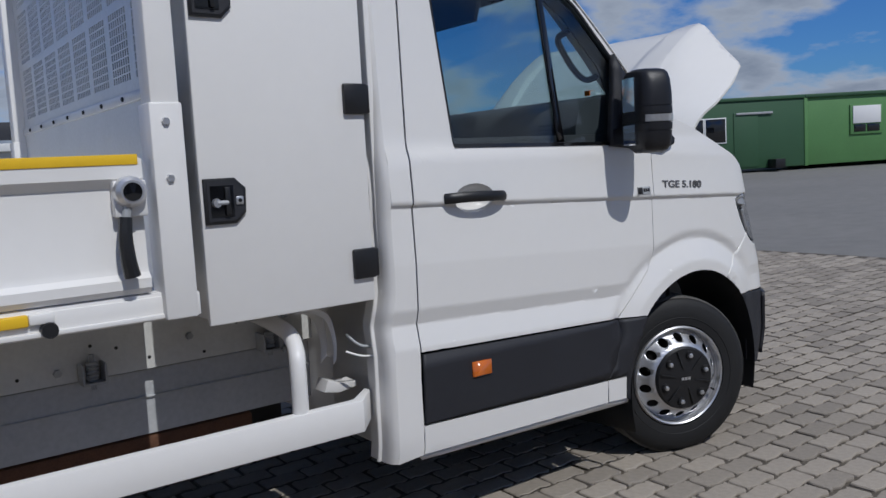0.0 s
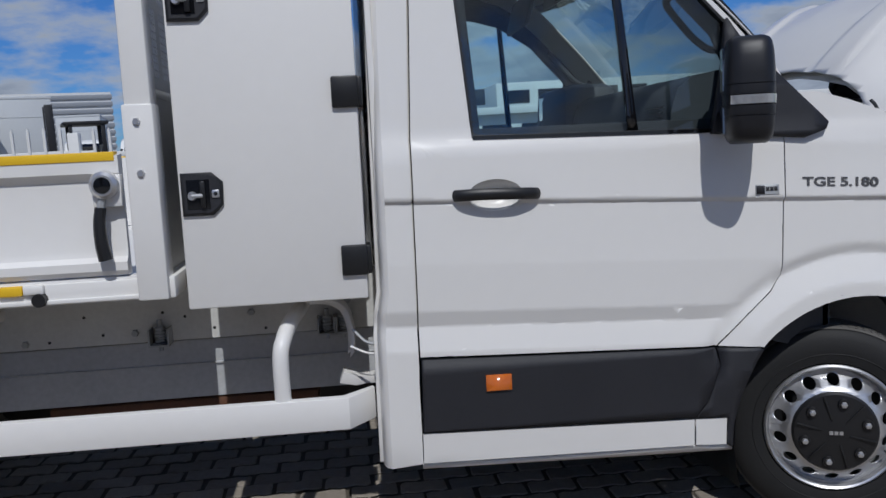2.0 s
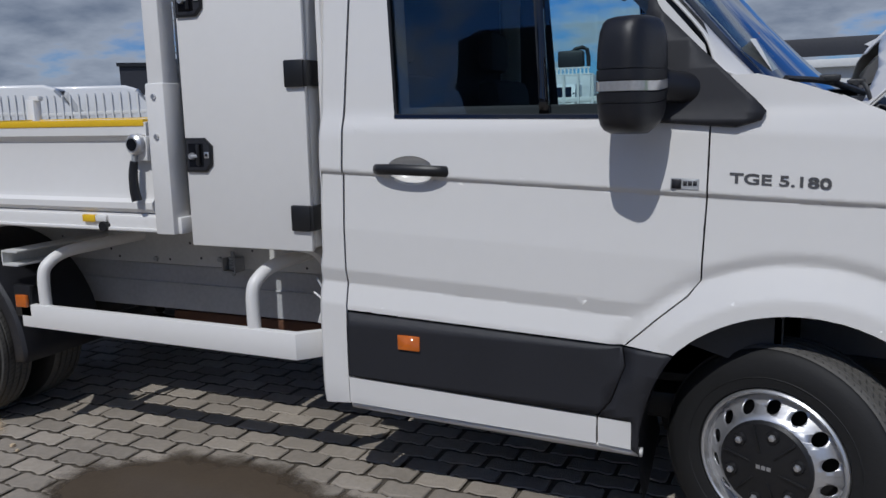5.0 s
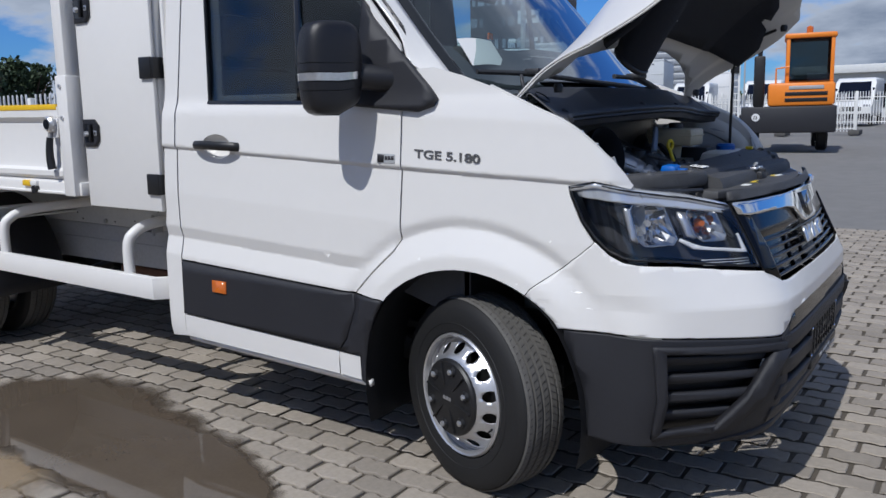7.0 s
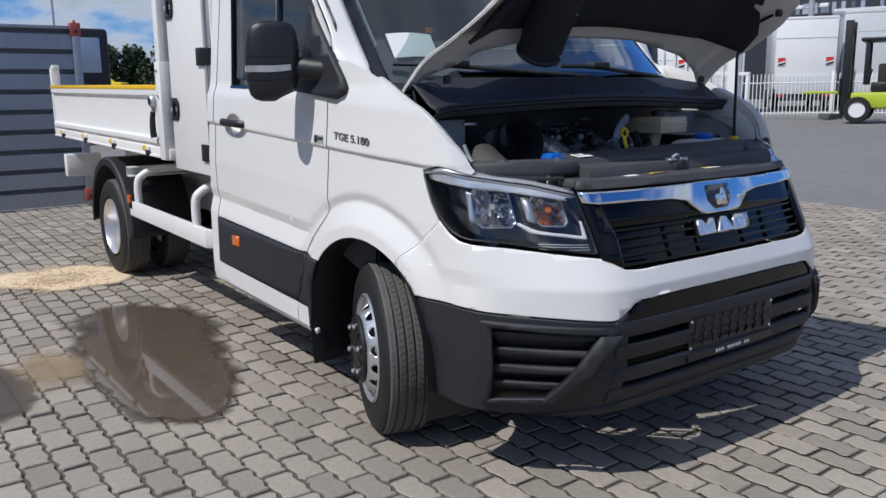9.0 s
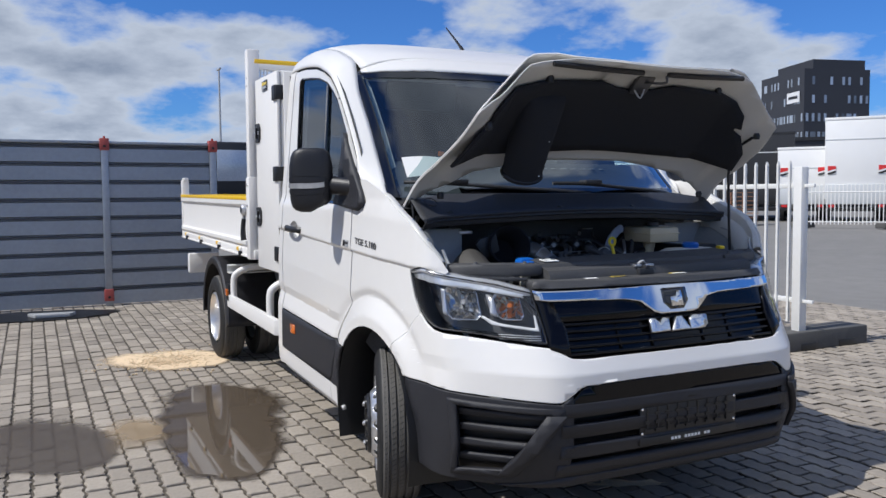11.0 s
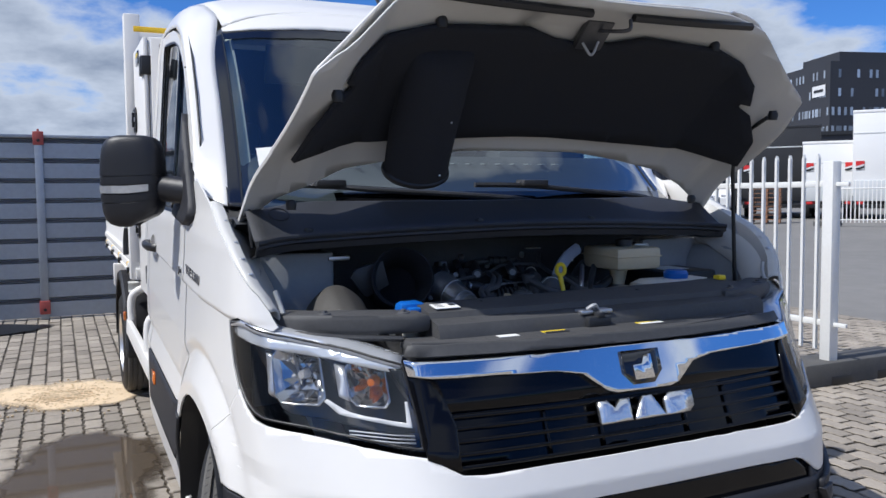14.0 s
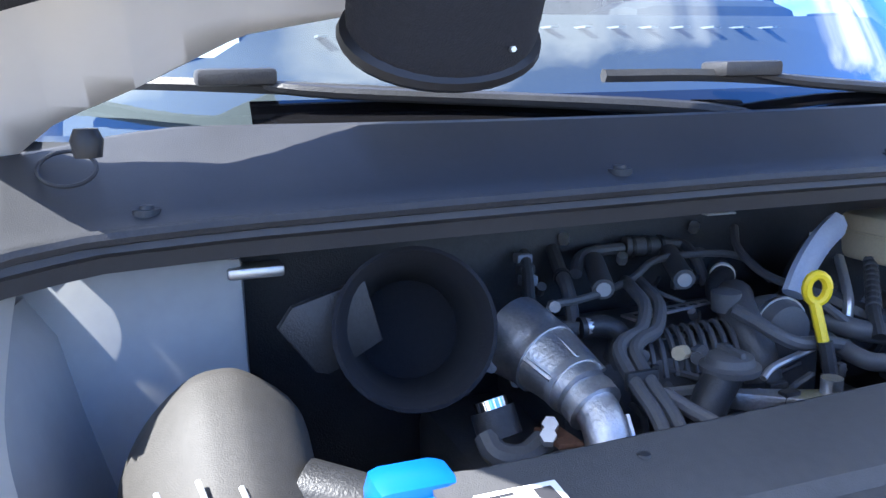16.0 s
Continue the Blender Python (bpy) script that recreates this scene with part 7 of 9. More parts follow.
# oil filler
pipe("oil_filler", [(0.452, 0.960, 1.118), (0.458, 0.935, 1.085), (0.470, 0.905, 1.02)], 0.024, M_ENGB, "", 16)
part("oil_cap", spinbm([(-0.006, 0.030), (-0.004, 0.037), (0.004, 0.038), (0.007, 0.031), (0.016, 0.028), (0.02, 0.02), (0.02, 0.0)], (0.449, 0.970, 1.124), "z", 24), M_HOSE, eng, "black oil filler cap")
part("cap_grip", boxbm(0.425, 0.966, 1.140, 0.473, 0.975, 1.150, 0.003), M_HOSE, eng)
# aluminium bracket arm
br = prismbm([(0.418, 0.985), (0.438, 1.03), (0.465, 1.07), (0.475, 1.118), (0.502, 1.118), (0.495, 1.06), (0.465, 1.02), (0.437, 0.985)], "z", 1.060, 1.084, 0.004)
part("bracket_arm", br, M_ALU, eng, "cast aluminium bracket arm")
lug((0.485, 1.10, 1.082), (0, 0, 1), 0.014, 0.022, M_ALU, "bracket_boss", 12)
part("bracket_pad", boxbm(0.462, 1.035, 1.070, 0.478, 1.060, 1.090, 0.003), M_ENGB, eng)
part("bracket_arm", prismbm([(0.40, 0.88), (0.41, 0.98), (0.422, 0.98), (0.412, 0.88)], "z", 1.080, 1.090, 0.002), M_SILVER, eng)
pipe("oil_line", [(0.425, 1.045, 1.090), (0.417, 1.068, 1.100), (0.406, 1.126, 1.108), (0.390, 1.175, 1.110)], 0.005, M_SILVER, "", 8)
pipe("wiring_tube", [(0.431, 0.886, 1.095), (0.465, 0.905, 1.082), (0.500, 0.925, 1.068), (0.55, 0.95, 1.03)], 0.010, M_STEELD, "", 10)
# right-hand hoses and brackets
pipe("big_hose", [(0.335, 1.235, 1.123), (0.371, 1.257, 1.115), (0.388, 1.294, 1.108), (0.40, 1.35, 1.09)], 0.016, M_HOSE, "", 12)
pipe("big_hose", [(0.395, 1.198, 1.106), (0.431, 1.211, 1.095), (0.441, 1.238, 1.090), (0.44, 1.31, 1.08)], 0.013, M_HOSE, "", 12)
pipe("corrugated_hose", [(0.283, 1.368, 1.191), (0.33, 1.325, 1.165), (0.369, 1.289, 1.140), (0.40, 1.27, 1.11)], 0.010, M_ENGB)
for k in range(9):
    q = Vector((0.29, 1.362, 1.188)).lerp(Vector((0.366, 1.292, 1.142)), k / 8)
    collar(q, (0.08, -0.07, -0.045), 0.0115, 0.0022, M_HOSE)
pipe("harness", [(0.125, 1.232, 1.228), (0.175, 1.200, 1.205), (0.242, 1.191, 1.180), (0.289, 1.216, 1.163), (0.341, 1.227, 1.145), (0.37, 1.25, 1.12)], 0.007, M_HOSE, "", 8)
pipe("bright_pipe", [(0.25, 1.338, 1.190), (0.29, 1.31, 1.170), (0.331, 1.280, 1.144), (0.34, 1.27, 1.11)], 0.008, M_SILVER, "", 10)
part("clip_plate", boxbm(0.32, 1.275, 1.105, 0.335, 1.315, 1.140, 0.004), M_TAG, eng)
part("head_bracket", prismbm([(0.075, 1.20), (0.095, 1.20), (0.10, 1.255), (0.07, 1.255)], "z", 1.245, 1.249, 0.001), M_HOODIN, eng)
random.seed(31)
for i in range(46):
    x, y = random.uniform(0.10, 0.46), random.uniform(0.84, 1.36)
    z = 1.175 - 0.36 * (x - 0.12) + random.uniform(-0.03, 0.004)
    k = i % 4
    if k < 2:
        a, b2 = random.uniform(0.010, 0.026), random.uniform(0.012, 0.030)
        part("connector", boxbm(x, y, z, x + a, y + b2, z + random.uniform(0.010, 0.020), 0.003), random.choice((M_ENG, M_HOSE, M_ENGB)), eng)
    elif k == 2:
        lug((x, y, z), (random.uniform(0.2, 0.9), random.uniform(-0.5, 0.3), random.uniform(0.1, 0.8)), random.uniform(0.005, 0.009), random.uniform(0.012, 0.022), random.choice((M_SILVER, M_ALU, M_HOSE)), "fitting", 8)
    else:
        pts = [Vector((x, y, z))]
        for q in range(3):
            n = pts[-1] + Vector((random.uniform(-0.01, 0.06), random.uniform(-0.06, 0.06), 0))
            n.z = 1.17 - 0.36 * (n.x - 0.12) + random.uniform(-0.03, 0.012)
            pts.append(n)
        pipe("small_hose", pts, random.choice((0.0035, 0.005, 0.007)), random.choice((M_ENG, M_HOSE, M_ENGB)), "", 6)
dp = part("dipstick", tubebm([Vector((0.41, 1.139, 1.199)) + Vector((0.4 * math.cos(t), math.cos(t) * 0.9, 0)) * 0.014 + Vector((0, 0, 1)) * 0.019 * math.sin(t) for t in np.linspace(0, 2 * math.pi, 17)], 0.007, 8, 1), M_YPLAS, eng, "yellow dipstick ring")
part("dipstick_stem", tubebm([(0.41, 1.137, 1.178), (0.43, 1.14, 1.12)], 0.008, 8, 1), M_YPLAS, dp)
part("dipstick_tube", tubebm([(0.43, 1.14, 1.13), (0.46, 1.15, 1.0)], 0.010, 8, 1), M_ENGB, eng)
bm = bmesh.new()
tube(bm, [(0.253, 1.285, 1.255), (0.285, 1.24, 1.235), (0.31, 1.20, 1.20), (0.32, 1.18, 1.165)], 0.022, 8)
for v in bm.verts:
    v.co.x = 0.33 + (v.co.x - 0.33) * 0.5
tag = part("strap", bm, M_TAG, eng, "grey strap with a printed tag")
part("tag", boxbm(0.300, 1.225, 1.215, 0.303, 1.262, 1.250, 0), M_PAPER, tag)
# brake fluid reservoir, washer tank
rv = new("brake_fluid_reservoir"); rv.parent = truck
bm = boxbm(0.22, 1.36, 1.185, 0.43, 1.55, 1.262, 0.012)
part("tank", bm, M_CREAM, rv, "cream plastic brake fluid tank")
part("tank_foot", tubebm([(0.33, 1.44, 1.19), (0.34, 1.43, 1.12)], (0.035, 0.022), 12, 1), M_CREAM, rv)
part("tank_seam", boxbm(0.217, 1.357, 1.228, 0.433, 1.553, 1.234, 0.002), M_CREAM, rv)
part("tank_cap", spinbm([(0.0, 0.030), (0.022, 0.030), (0.026, 0.02), (0.026, 0.0)], (0.32, 1.47, 1.262), "z", 18), M_ENGB, rv)
part("master_cylinder", tubebm([(0.12, 1.42, 1.10), (0.42, 1.42, 1.10)], 0.03, 14, 1), M_ALU, rv)
part("servo", spinbm([(-0.08, 0.08), (-0.03, 0.13), (0.03, 0.13), (0.05, 0.05)], (0.20, 1.42, 1.10), "x", 28), M_ENGB, rv)
wt = new("washer_tank"); wt.parent = truck
bm = boxbm(0.46, 1.36, 0.95, 0.62, 1.66, 1.165, 0.04)
part("tank", bm, M_MILK, wt, "white washer tank")
part("cap", spinbm([(0.0, 0.040), (0.02, 0.042), (0.03, 0.034), (0.03, 0.0)], (0.54, 1.52, 1.162), "z", 18), M_BLUE, wt, "blue cap")
part("battery", boxbm(0.20, 1.58, 0.95, 0.44, 1.80, 1.17, 0.01), M_ENGB, truck)
part("battery_label", boxbm(0.25, 1.62, 1.17, 0.36, 1.74, 1.1712, 0), M_PAPER, truck)
part("yellow_tag", boxbm(0.60, 1.63, 1.16, 0.63, 1.66, 1.175, 0.003), M_YPLAS, truck)
random.seed(23)
for i in range(12):
    y0 = random.uniform(1.22, 1.66)
    pts = [(random.uniform(0.25, 0.5), y0, random.uniform(1.05, 1.16))]
    for k in range(3):
        pts.append((min(0.56, max(0.16, pts[-1][0] + random.uniform(-0.1, 0.12))), pts[-1][1] + random.uniform(-0.1, 0.1), max(1.0, min(1.18, pts[-1][2] + random.uniform(-0.05, 0.04)))))
    part("bay_hose", tubebm(pts, random.choice((0.007, 0.010, 0.016)), 8, 5), random.choice((M_ENGB, M_HOSE)), truck)
part("bay_floor", boxbm(0.05, 0.40, 0.55, 0.72, 1.60, 0.60, 0.01), M_ENGB, truck)
part("radiator", boxbm(0.74, 0.42, 0.32, 0.80, 1.58, 1.06, 0.01), M_ENGB, truck)
part("windscreen_hose", tubebm([(0.225, 0.150, 1.47), (0.235, 0.137, 1.45), (0.245, 0.135, 1.42), (0.265, 0.135, 1.36), (0.27, 0.14, 1.30)], 0.006, 8), M_ENGB, truck)

# paper left behind the windscreen
pp = tagged(finish("paper_sheet", sheet([(0, 0), (0.21, 0), (0.21, 0.120), (0, 0.120)], lambda u, v: Vector((0.0 - 0.55 * v - 0.10 * (0.25 - u) + 0.01, 0.235 + u, 1.515 + 0.82 * v + 0.008 * math.sin(u * 14))), step=0.04), M_PAPER), "white paper sheet lying behind the windscreen", "paper")
part("orange_mark", boxbm(-0.068, 0.43, 1.622, -0.062, 0.46, 1.645, 0), M_AMBER, pp)

# ---- ground ----
M_ASPH = mat("worn_grey_asphalt", (0.195, 0.187, 0.175), 0.9, 0, 0.14, 0.25, bump=0.5, bscale=90, dirt=0.45, dirt_col=(0.17, 0.16, 0.145))
M_JOINT = mat("joint_sand", (0.095, 0.080, 0.062), 0.95, 0, 0.2, 5.0, bump=0.5, bscale=300)
M_PAVE = mat("grey_concrete_paver", (0.315, 0.276, 0.228), 0.9, 0, 0.16, 3.0, bump=0.7, bscale=130, dirt=0.45, dirt_col=(0.19, 0.165, 0.135), objvar=0.2)
M_PAVES = mat("grey_concrete_paver_far", (0.315, 0.276, 0.228), 0.9, 0, 0.16, 3.0, bump=0.7, bscale=130, dirt=0.45, dirt_col=(0.19, 0.165, 0.135), island=0.2)


def ground_z(x, y):
    return RAKE * min(9.0, max(0.0, -x)) + 0.008 * min(34.0, max(0.0, y - 8))


bm = bmesh.new()
xs = [-1500, -400, -150, -60, -30, -15, -9.0, 0.0, 15, 40, 100, 400, 1500]
ys = [-1500, -300, -60, -10, 0, 8, 20, 30, 42, 80, 150, 400, 1500]
vs = [[bm.verts.new((x, y, ground_z(x, y) - 0.035)) for y in ys] for x in xs]
for A, B2 in zip(vs, vs[1:]):
    for i in range(len(ys) - 1):
        bm.faces.new((A[i], B2[i], B2[i + 1], A[i + 1]))
tagged(finish("ground", bm, M_ASPH, None, smooth=0), "worn grey asphalt yard", "ground", kind="structure")
PX0, PX1, PY0, PY1 = -8.75, 6.2, -5.0, 7.7
bm = bmesh.new()
a = [bm.verts.new((x, y, ground_z(x, y) - 0.012)) for x, y in ((PX0, PY0), (0, PY0), (PX1, PY0), (PX1, PY1), (0, PY1), (PX0, PY1))]
bm.faces.new(a)
pavement = tagged(finish("pavement", bm, M_JOINT, None, smooth=0), "grey interlocking concrete block paving", "pavement", kind="structure")

# ---- water and sand on the paving ----


def blotch(cx, cy, rx, ry, seed, n=64, rough=0.22, rot=0.0):
    pts = []
    for i in range(n):
        t = 2 * math.pi * i / n
        k = 1 + rough * noise.noise(Vector((math.cos(t) * 1.6 + seed, math.sin(t) * 1.6, seed))) + 0.35 * rough * noise.noise(Vector((math.cos(t) * 6 + seed, math.sin(t) * 6, seed + 3)))
        x, y = rx * k * math.cos(t), ry * k * math.sin(t)
        pts.append((cx + x * math.cos(rot) - y * math.sin(rot), cy + x * math.sin(rot) + y * math.cos(rot)))
    return pts


def fading(name, col, rough, strength, scale=9.0, soft=0.25, bump=0.0):
    """A thin layer with ragged, fading patches of its own shape."""
    m = mat(name, col, rough, 0, 0.1, 6, bump=bump, bscale=240)
    nt = m.node_tree
    b = nt.nodes["Principled BSDF"]
    co = nt.nodes.new("ShaderNodeTexCoord")
    n = node(nt, "ShaderNodeTexNoise", Scale=scale, Detail=8.0, Roughness=0.7)
    at = nt.nodes.new("ShaderNodeAttribute")
    at.attribute_name = "edge"
    nt.links.new(co.outputs["Object"], n.inputs["Vector"])
    ad = nt.nodes.new("ShaderNodeMath"); ad.operation = "MULTIPLY_ADD"; ad.inputs[1].default_value = 0.40
    nt.links.new(n.outputs[0], ad.inputs[0]); nt.links.new(at.outputs["Fac"], ad.inputs[2])
    mr = nt.nodes.new("ShaderNodeMapRange")
    mr.inputs[1].default_value, mr.inputs[2].default_value, mr.inputs[4].default_value = 0.66, 0.66 + soft, strength
    nt.links.new(ad.outputs[0], mr.inputs[0]); nt.links.new(mr.outputs[0], b.inputs["Alpha"])
    return m


def spill(name, lobes, z, material, label, category, grow=0.0):
    """A flat sheet over a few merged round lobes (x, y, rx, ry); its edge value rises from 0 outside to 1 inside."""
    x0, x1 = min(l[0] - 1.3 * l[2] for l in lobes), max(l[0] + 1.3 * l[2] for l in lobes)
    y0, y1 = min(l[1] - 1.3 * l[3] for l in lobes), max(l[1] + 1.3 * l[3] for l in lobes)
    nx, ny = int((x1 - x0) / 0.03), int((y1 - y0) / 0.03)
    pts = [(x0 + (x1 - x0) * i / nx, y0 + (y1 - y0) * j / ny) for i in range(nx + 1) for j in range(ny + 1)]
    me = bpy.data.meshes.new(name)
    me.from_pydata([(x, y, ground_z(x, y) + z) for x, y in pts], [], [(i * (ny + 1) + j, (i + 1) * (ny + 1) + j, (i + 1) * (ny + 1) + j + 1, i * (ny + 1) + j + 1) for i in range(nx) for j in range(ny)])
    edge = []
    for x, y in pts:
        k = sum(math.exp(-1.6 * (((x - cx) / rx) ** 2 + ((y - cy) / ry) ** 2)) for cx, cy, rx, ry in lobes)
        k += 0.22 * noise.noise(Vector((x * 3.1, y * 3.1, len(lobes)))) + 0.10 * noise.noise(Vector((x * 9, y * 9, 2)))
        edge.append(min(1.0, max(0.0, k + grow)))
    me.materials.append(material)
    at = me.attributes.new("edge", "FLOAT", "POINT")
    at.data.foreach_set("value", edge)
    return tagged(new(name, me), label, category)


PUDDLE = [(-2.06, -0.28, 0.74, 0.52), (-1.24, -0.43, 0.68, 0.42), (-0.80, -0.50, 0.40, 0.26)]
DAMP = [(-1.62, -1.50, 0.62, 0.52), (-1.32, -1.28, 0.42, 0.32), (-1.55, -2.05, 0.60, 0.45)]
HEAP = [(-3.72, -0.46, 0.60, 0.66), (-3.50, -0.16, 0.32, 0.34)]
M_WET = fading("wet_paving", (0.090, 0.069, 0.049), 0.35, 0.68, 14.0, 0.16)
M_WATER = fading("muddy_water", (0.105, 0.082, 0.060), 0.035, 0.95, 14.0, 0.08)
M_SANDF = fading("spilled_sand", (0.72, 0.56, 0.37), 0.95, 1.0, 30.0, 0.25, bump=0.6)
spill("wet_patch", PUDDLE, 0.0075, M_WET, "dark wet rim round the puddle", "stain", 0.10)
spill("puddle", PUDDLE, 0.0095, M_WATER, "shallow brown puddle on the paving", "puddle", -0.06)
spill("wet_patch", DAMP, 0.0075, M_WET, "damp dark stain on the paving", "stain", 0.06)
spill("sand_film", [(-1.55, -0.88, 0.55, 0.30)], 0.0085, fading("sand_film", (0.34, 0.25, 0.15), 0.95, 0.6, 9.0, 0.4), "thin film of washed sand", "sand")
spill("sand_film", HEAP, 0.0075, M_SANDF, "film of pale sand spilled beside the rear wheel", "sand")
bm = bmesh.new()
random.seed(4)
for i in range(1500):
    t, r = random.uniform(0, 6.283), abs(random.gauss(0, 0.45))
    x, y = -3.62 + 0.46 * r * math.cos(t), -0.40 + 0.50 * r * math.sin(t)
    s = random.uniform(0.003, 0.009)
    box(bm, x - s, y - s, ground_z(x, y), x + s, y + s, ground_z(x, y) + 0.004 + s * 0.8 + 0.012 * max(0, 0.5 - r))
tagged(finish("sand_grains", bm, mat("pale_sand", (0.62, 0.48, 0.31), 0.95, 0, 0.2, 30, island=0.2), None, smooth=0), "loose pale sand grains beside the rear wheel", "sand", kind="stuff")
# crumpled pale sheet under the nose
tagged(finish("pale_sheet", sheet(blotch(0, 0, 0.16, 0.055, 9.0, 28, 0.6), lambda u, v: Vector((0.526 + 0.45 * u + v, 1.155 + u, 0.022 + 0.018 * noise.noise(Vector((u * 22, v * 22, 1))) + 0.05 * abs(v)))), mat("pale_buff", (0.66, 0.55, 0.38), 0.8, 0, 0.25, 30)), "crumpled pale sheet lying on the paving", "litter")

# ---- grey sheet-metal hoarding behind the truck ----
M_HOARD = mat("galvanised_hoarding", (0.34, 0.37, 0.41), 0.45, 0.55, 0.10, 1.5, bump=0.06, bscale=60, dirt=0.25, dirt_col=(0.28, 0.28, 0.28))
M_LAPSHADE = mat("dark_lap_shade", (0.07, 0.075, 0.085), 0.6, 0.3, 0.2, 6)
M_REDC = mat("faded_red_paint", (0.36, 0.07, 0.06), 0.6, 0, 0.15, 20)
HX0 = -7.5
hoard = thing("hoarding", "grey ribbed sheet-metal hoarding on posts with red clamps", "fence")


def hoard_panel(y0, y1, z0):
    bm = bmesh.new()
    prof = []
    n = 9
    h = 2.02 / n
    for i in range(n):
        z = z0 + i * h
        prof += [(0.0, z), (0.0, z + h * 0.74), (-0.035, z + h * 0.80), (-0.035, z + h * 0.93)]
    prof += [(0.0, z0 + 2.02)]
    A = [bm.verts.new((HX0 + x, y0, z)) for x, z in prof]
    B2 = [bm.verts.new((HX0 + x, y1, z)) for x, z in prof]
    for i in range(len(prof) - 1):
        bm.faces.new((A[i], B2[i], B2[i + 1], A[i + 1]))
    ob = part("ribbed_panel", bm, M_HOARD, hoard, smooth=0)
    md = ob.modifiers.new("thickness", "SOLIDIFY"); md.thickness, md.offset = 0.004, 0.0
    # dark strips in the grooves: the shade of the lap joints, put in as colour
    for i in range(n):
        part("lap_joint_shade", boxbm(HX0 - 0.030, y0 + 0.002, z0 + i * h + h * 0.825, HX0 - 0.006, y1 - 0.002, z0 + i * h + h * 0.905, 0), M_LAPSHADE, hoard)
    part("top_rail", boxbm(HX0 - 0.03, y0, z0 + 2.02, HX0 + 0.03, y1, z0 + 2.055, 0.005), M_HOARD, hoard)


for k in range(6):
    y1 = 0.774 - 1.33 * k
    gz = ground_z(HX0, y1)
    hoard_panel(y1 - 1.288, y1 - 0.042, gz + 0.02)
    part("post", boxbm(HX0 - 0.04, y1 - 0.042, gz, HX0 + 0.045, y1 + 0.042, gz + 2.09, 0.006), M_HOARD, hoard)
    for z in (0.06, 1.96):
        part("clamp", boxbm(HX0 - 0.05, y1 - 0.055, gz + z, HX0 + 0.06, y1 + 0.055, gz + z + 0.15, 0.008), M_REDC, hoard, "red clamp")
        part("clamp_eye", spinbm([(0.06, 0.018), (0.062, 0.018)], (HX0, y1, gz + z + 0.05), "x", 10), M_BLACK, hoard)
    part("clamp_tip", boxbm(HX0 - 0.02, y1 - 0.012, gz + 2.09, HX0 + 0.02, y1 + 0.012, gz + 2.14, 0.004), M_REDC, hoard)
tagged(finish("rubber_mat", sheet(blotch(-6.85, -1.6, 0.40, 1.15, 3.0, 20, 0.3), lambda u, v: Vector((u, v, ground_z(u, v) + 0.012 + 0.02 * abs(noise.noise(Vector((u * 2, v * 2, 0)))))), step=0.2), M_BLACK), "black rubber mat lying by the hoarding", "mat")
tagged(finish("slab", prismbm([(-6.80, -1.48), (-6.60, -1.40), (-6.58, -1.05), (-6.73, -0.98)], "z", 0.105, 0.145, 0.006), M_STEEL), "grey slab lying on the mat", "slab")

# ---- near white picket fence on feet ----
M_FENCE = mat("white_fence_paint", (0.74, 0.74, 0.72), 0.5, 0, 0.04, 4, dirt=0.15, dirt_col=(0.45, 0.35, 0.25))
M_BLOCK = mat("recycled_plastic_block", (0.085, 0.083, 0.08), 0.85, 0, 0.2, 8, bump=0.4, bscale=120, dirt=0.4, dirt_col=(0.16, 0.15, 0.14))


near_fence = thing("picket_fence", "white steel picket fence standing on dark plastic feet", "fence")


def picket_panel(x0, length, y, z, height=1.55, gap=0.13, t=0.022):
    f = near_fence
    part("post", boxbm(x0 - 0.045, y - 0.045, z + 0.0, x0 + 0.045, y + 0.045, z + height - 0.06, 0.006), M_FENCE, f)
    for zz in (0.26, 1.30):
        part("rail", boxbm(x0 - length, y - 0.016, z + zz, x0 - 0.045, y + 0.016, z + zz + 0.045, 0.004), M_FENCE, f)
        part("rail_lug", boxbm(x0 + 0.045, y - 0.012, z + zz + 0.005, x0 + 0.15, y + 0.012, z + zz + 0.035, 0.004), M_FENCE, f)
    bm = bmesh.new()
    pr = [(-t / 2, 0.08), (t / 2, 0.08), (t / 2, height - 0.03), (0.0, height), (-t / 2, height - 0.03)]
    prism(bm, pr, "y", -0.012, 0.012)
    me = None
    for i in range(int(length / gap)):
        x = x0 - gap * (i + 0.8)
        if me is None:
            ob = part("picket", bm, M_FENCE, f, smooth=0)
            me = ob.data
        else:
            ob = new("picket", me)
            ob.parent = f
        ob.location = (x, y - 0.02, z)
    return f


for k in range(5):
    x0 = -1.52 - 2.35 * k
    z = ground_z(x0, 4.8)
    picket_panel(x0, 2.30, 4.80, z + 0.16)
    bm = boxbm(x0 - 0.20, 4.45, z, x0 + 0.10, 5.62, z + 0.17, 0.012)
    fb = part("foot", bm, M_BLOCK, near_fence, "dark recycled-plastic foot")
    for y in (4.72, 5.22):
        part("slot", boxbm(x0 + 0.098, y, z + 0.0, x0 + 0.103, y + 0.22, z + 0.065, 0.001), M_BLACK, fb)
        part("slot", boxbm(x0 - 0.16 + 0.1, 4.417, z, x0 + 0.04, 4.421, z + 0.06, 0.001), M_BLACK, fb)


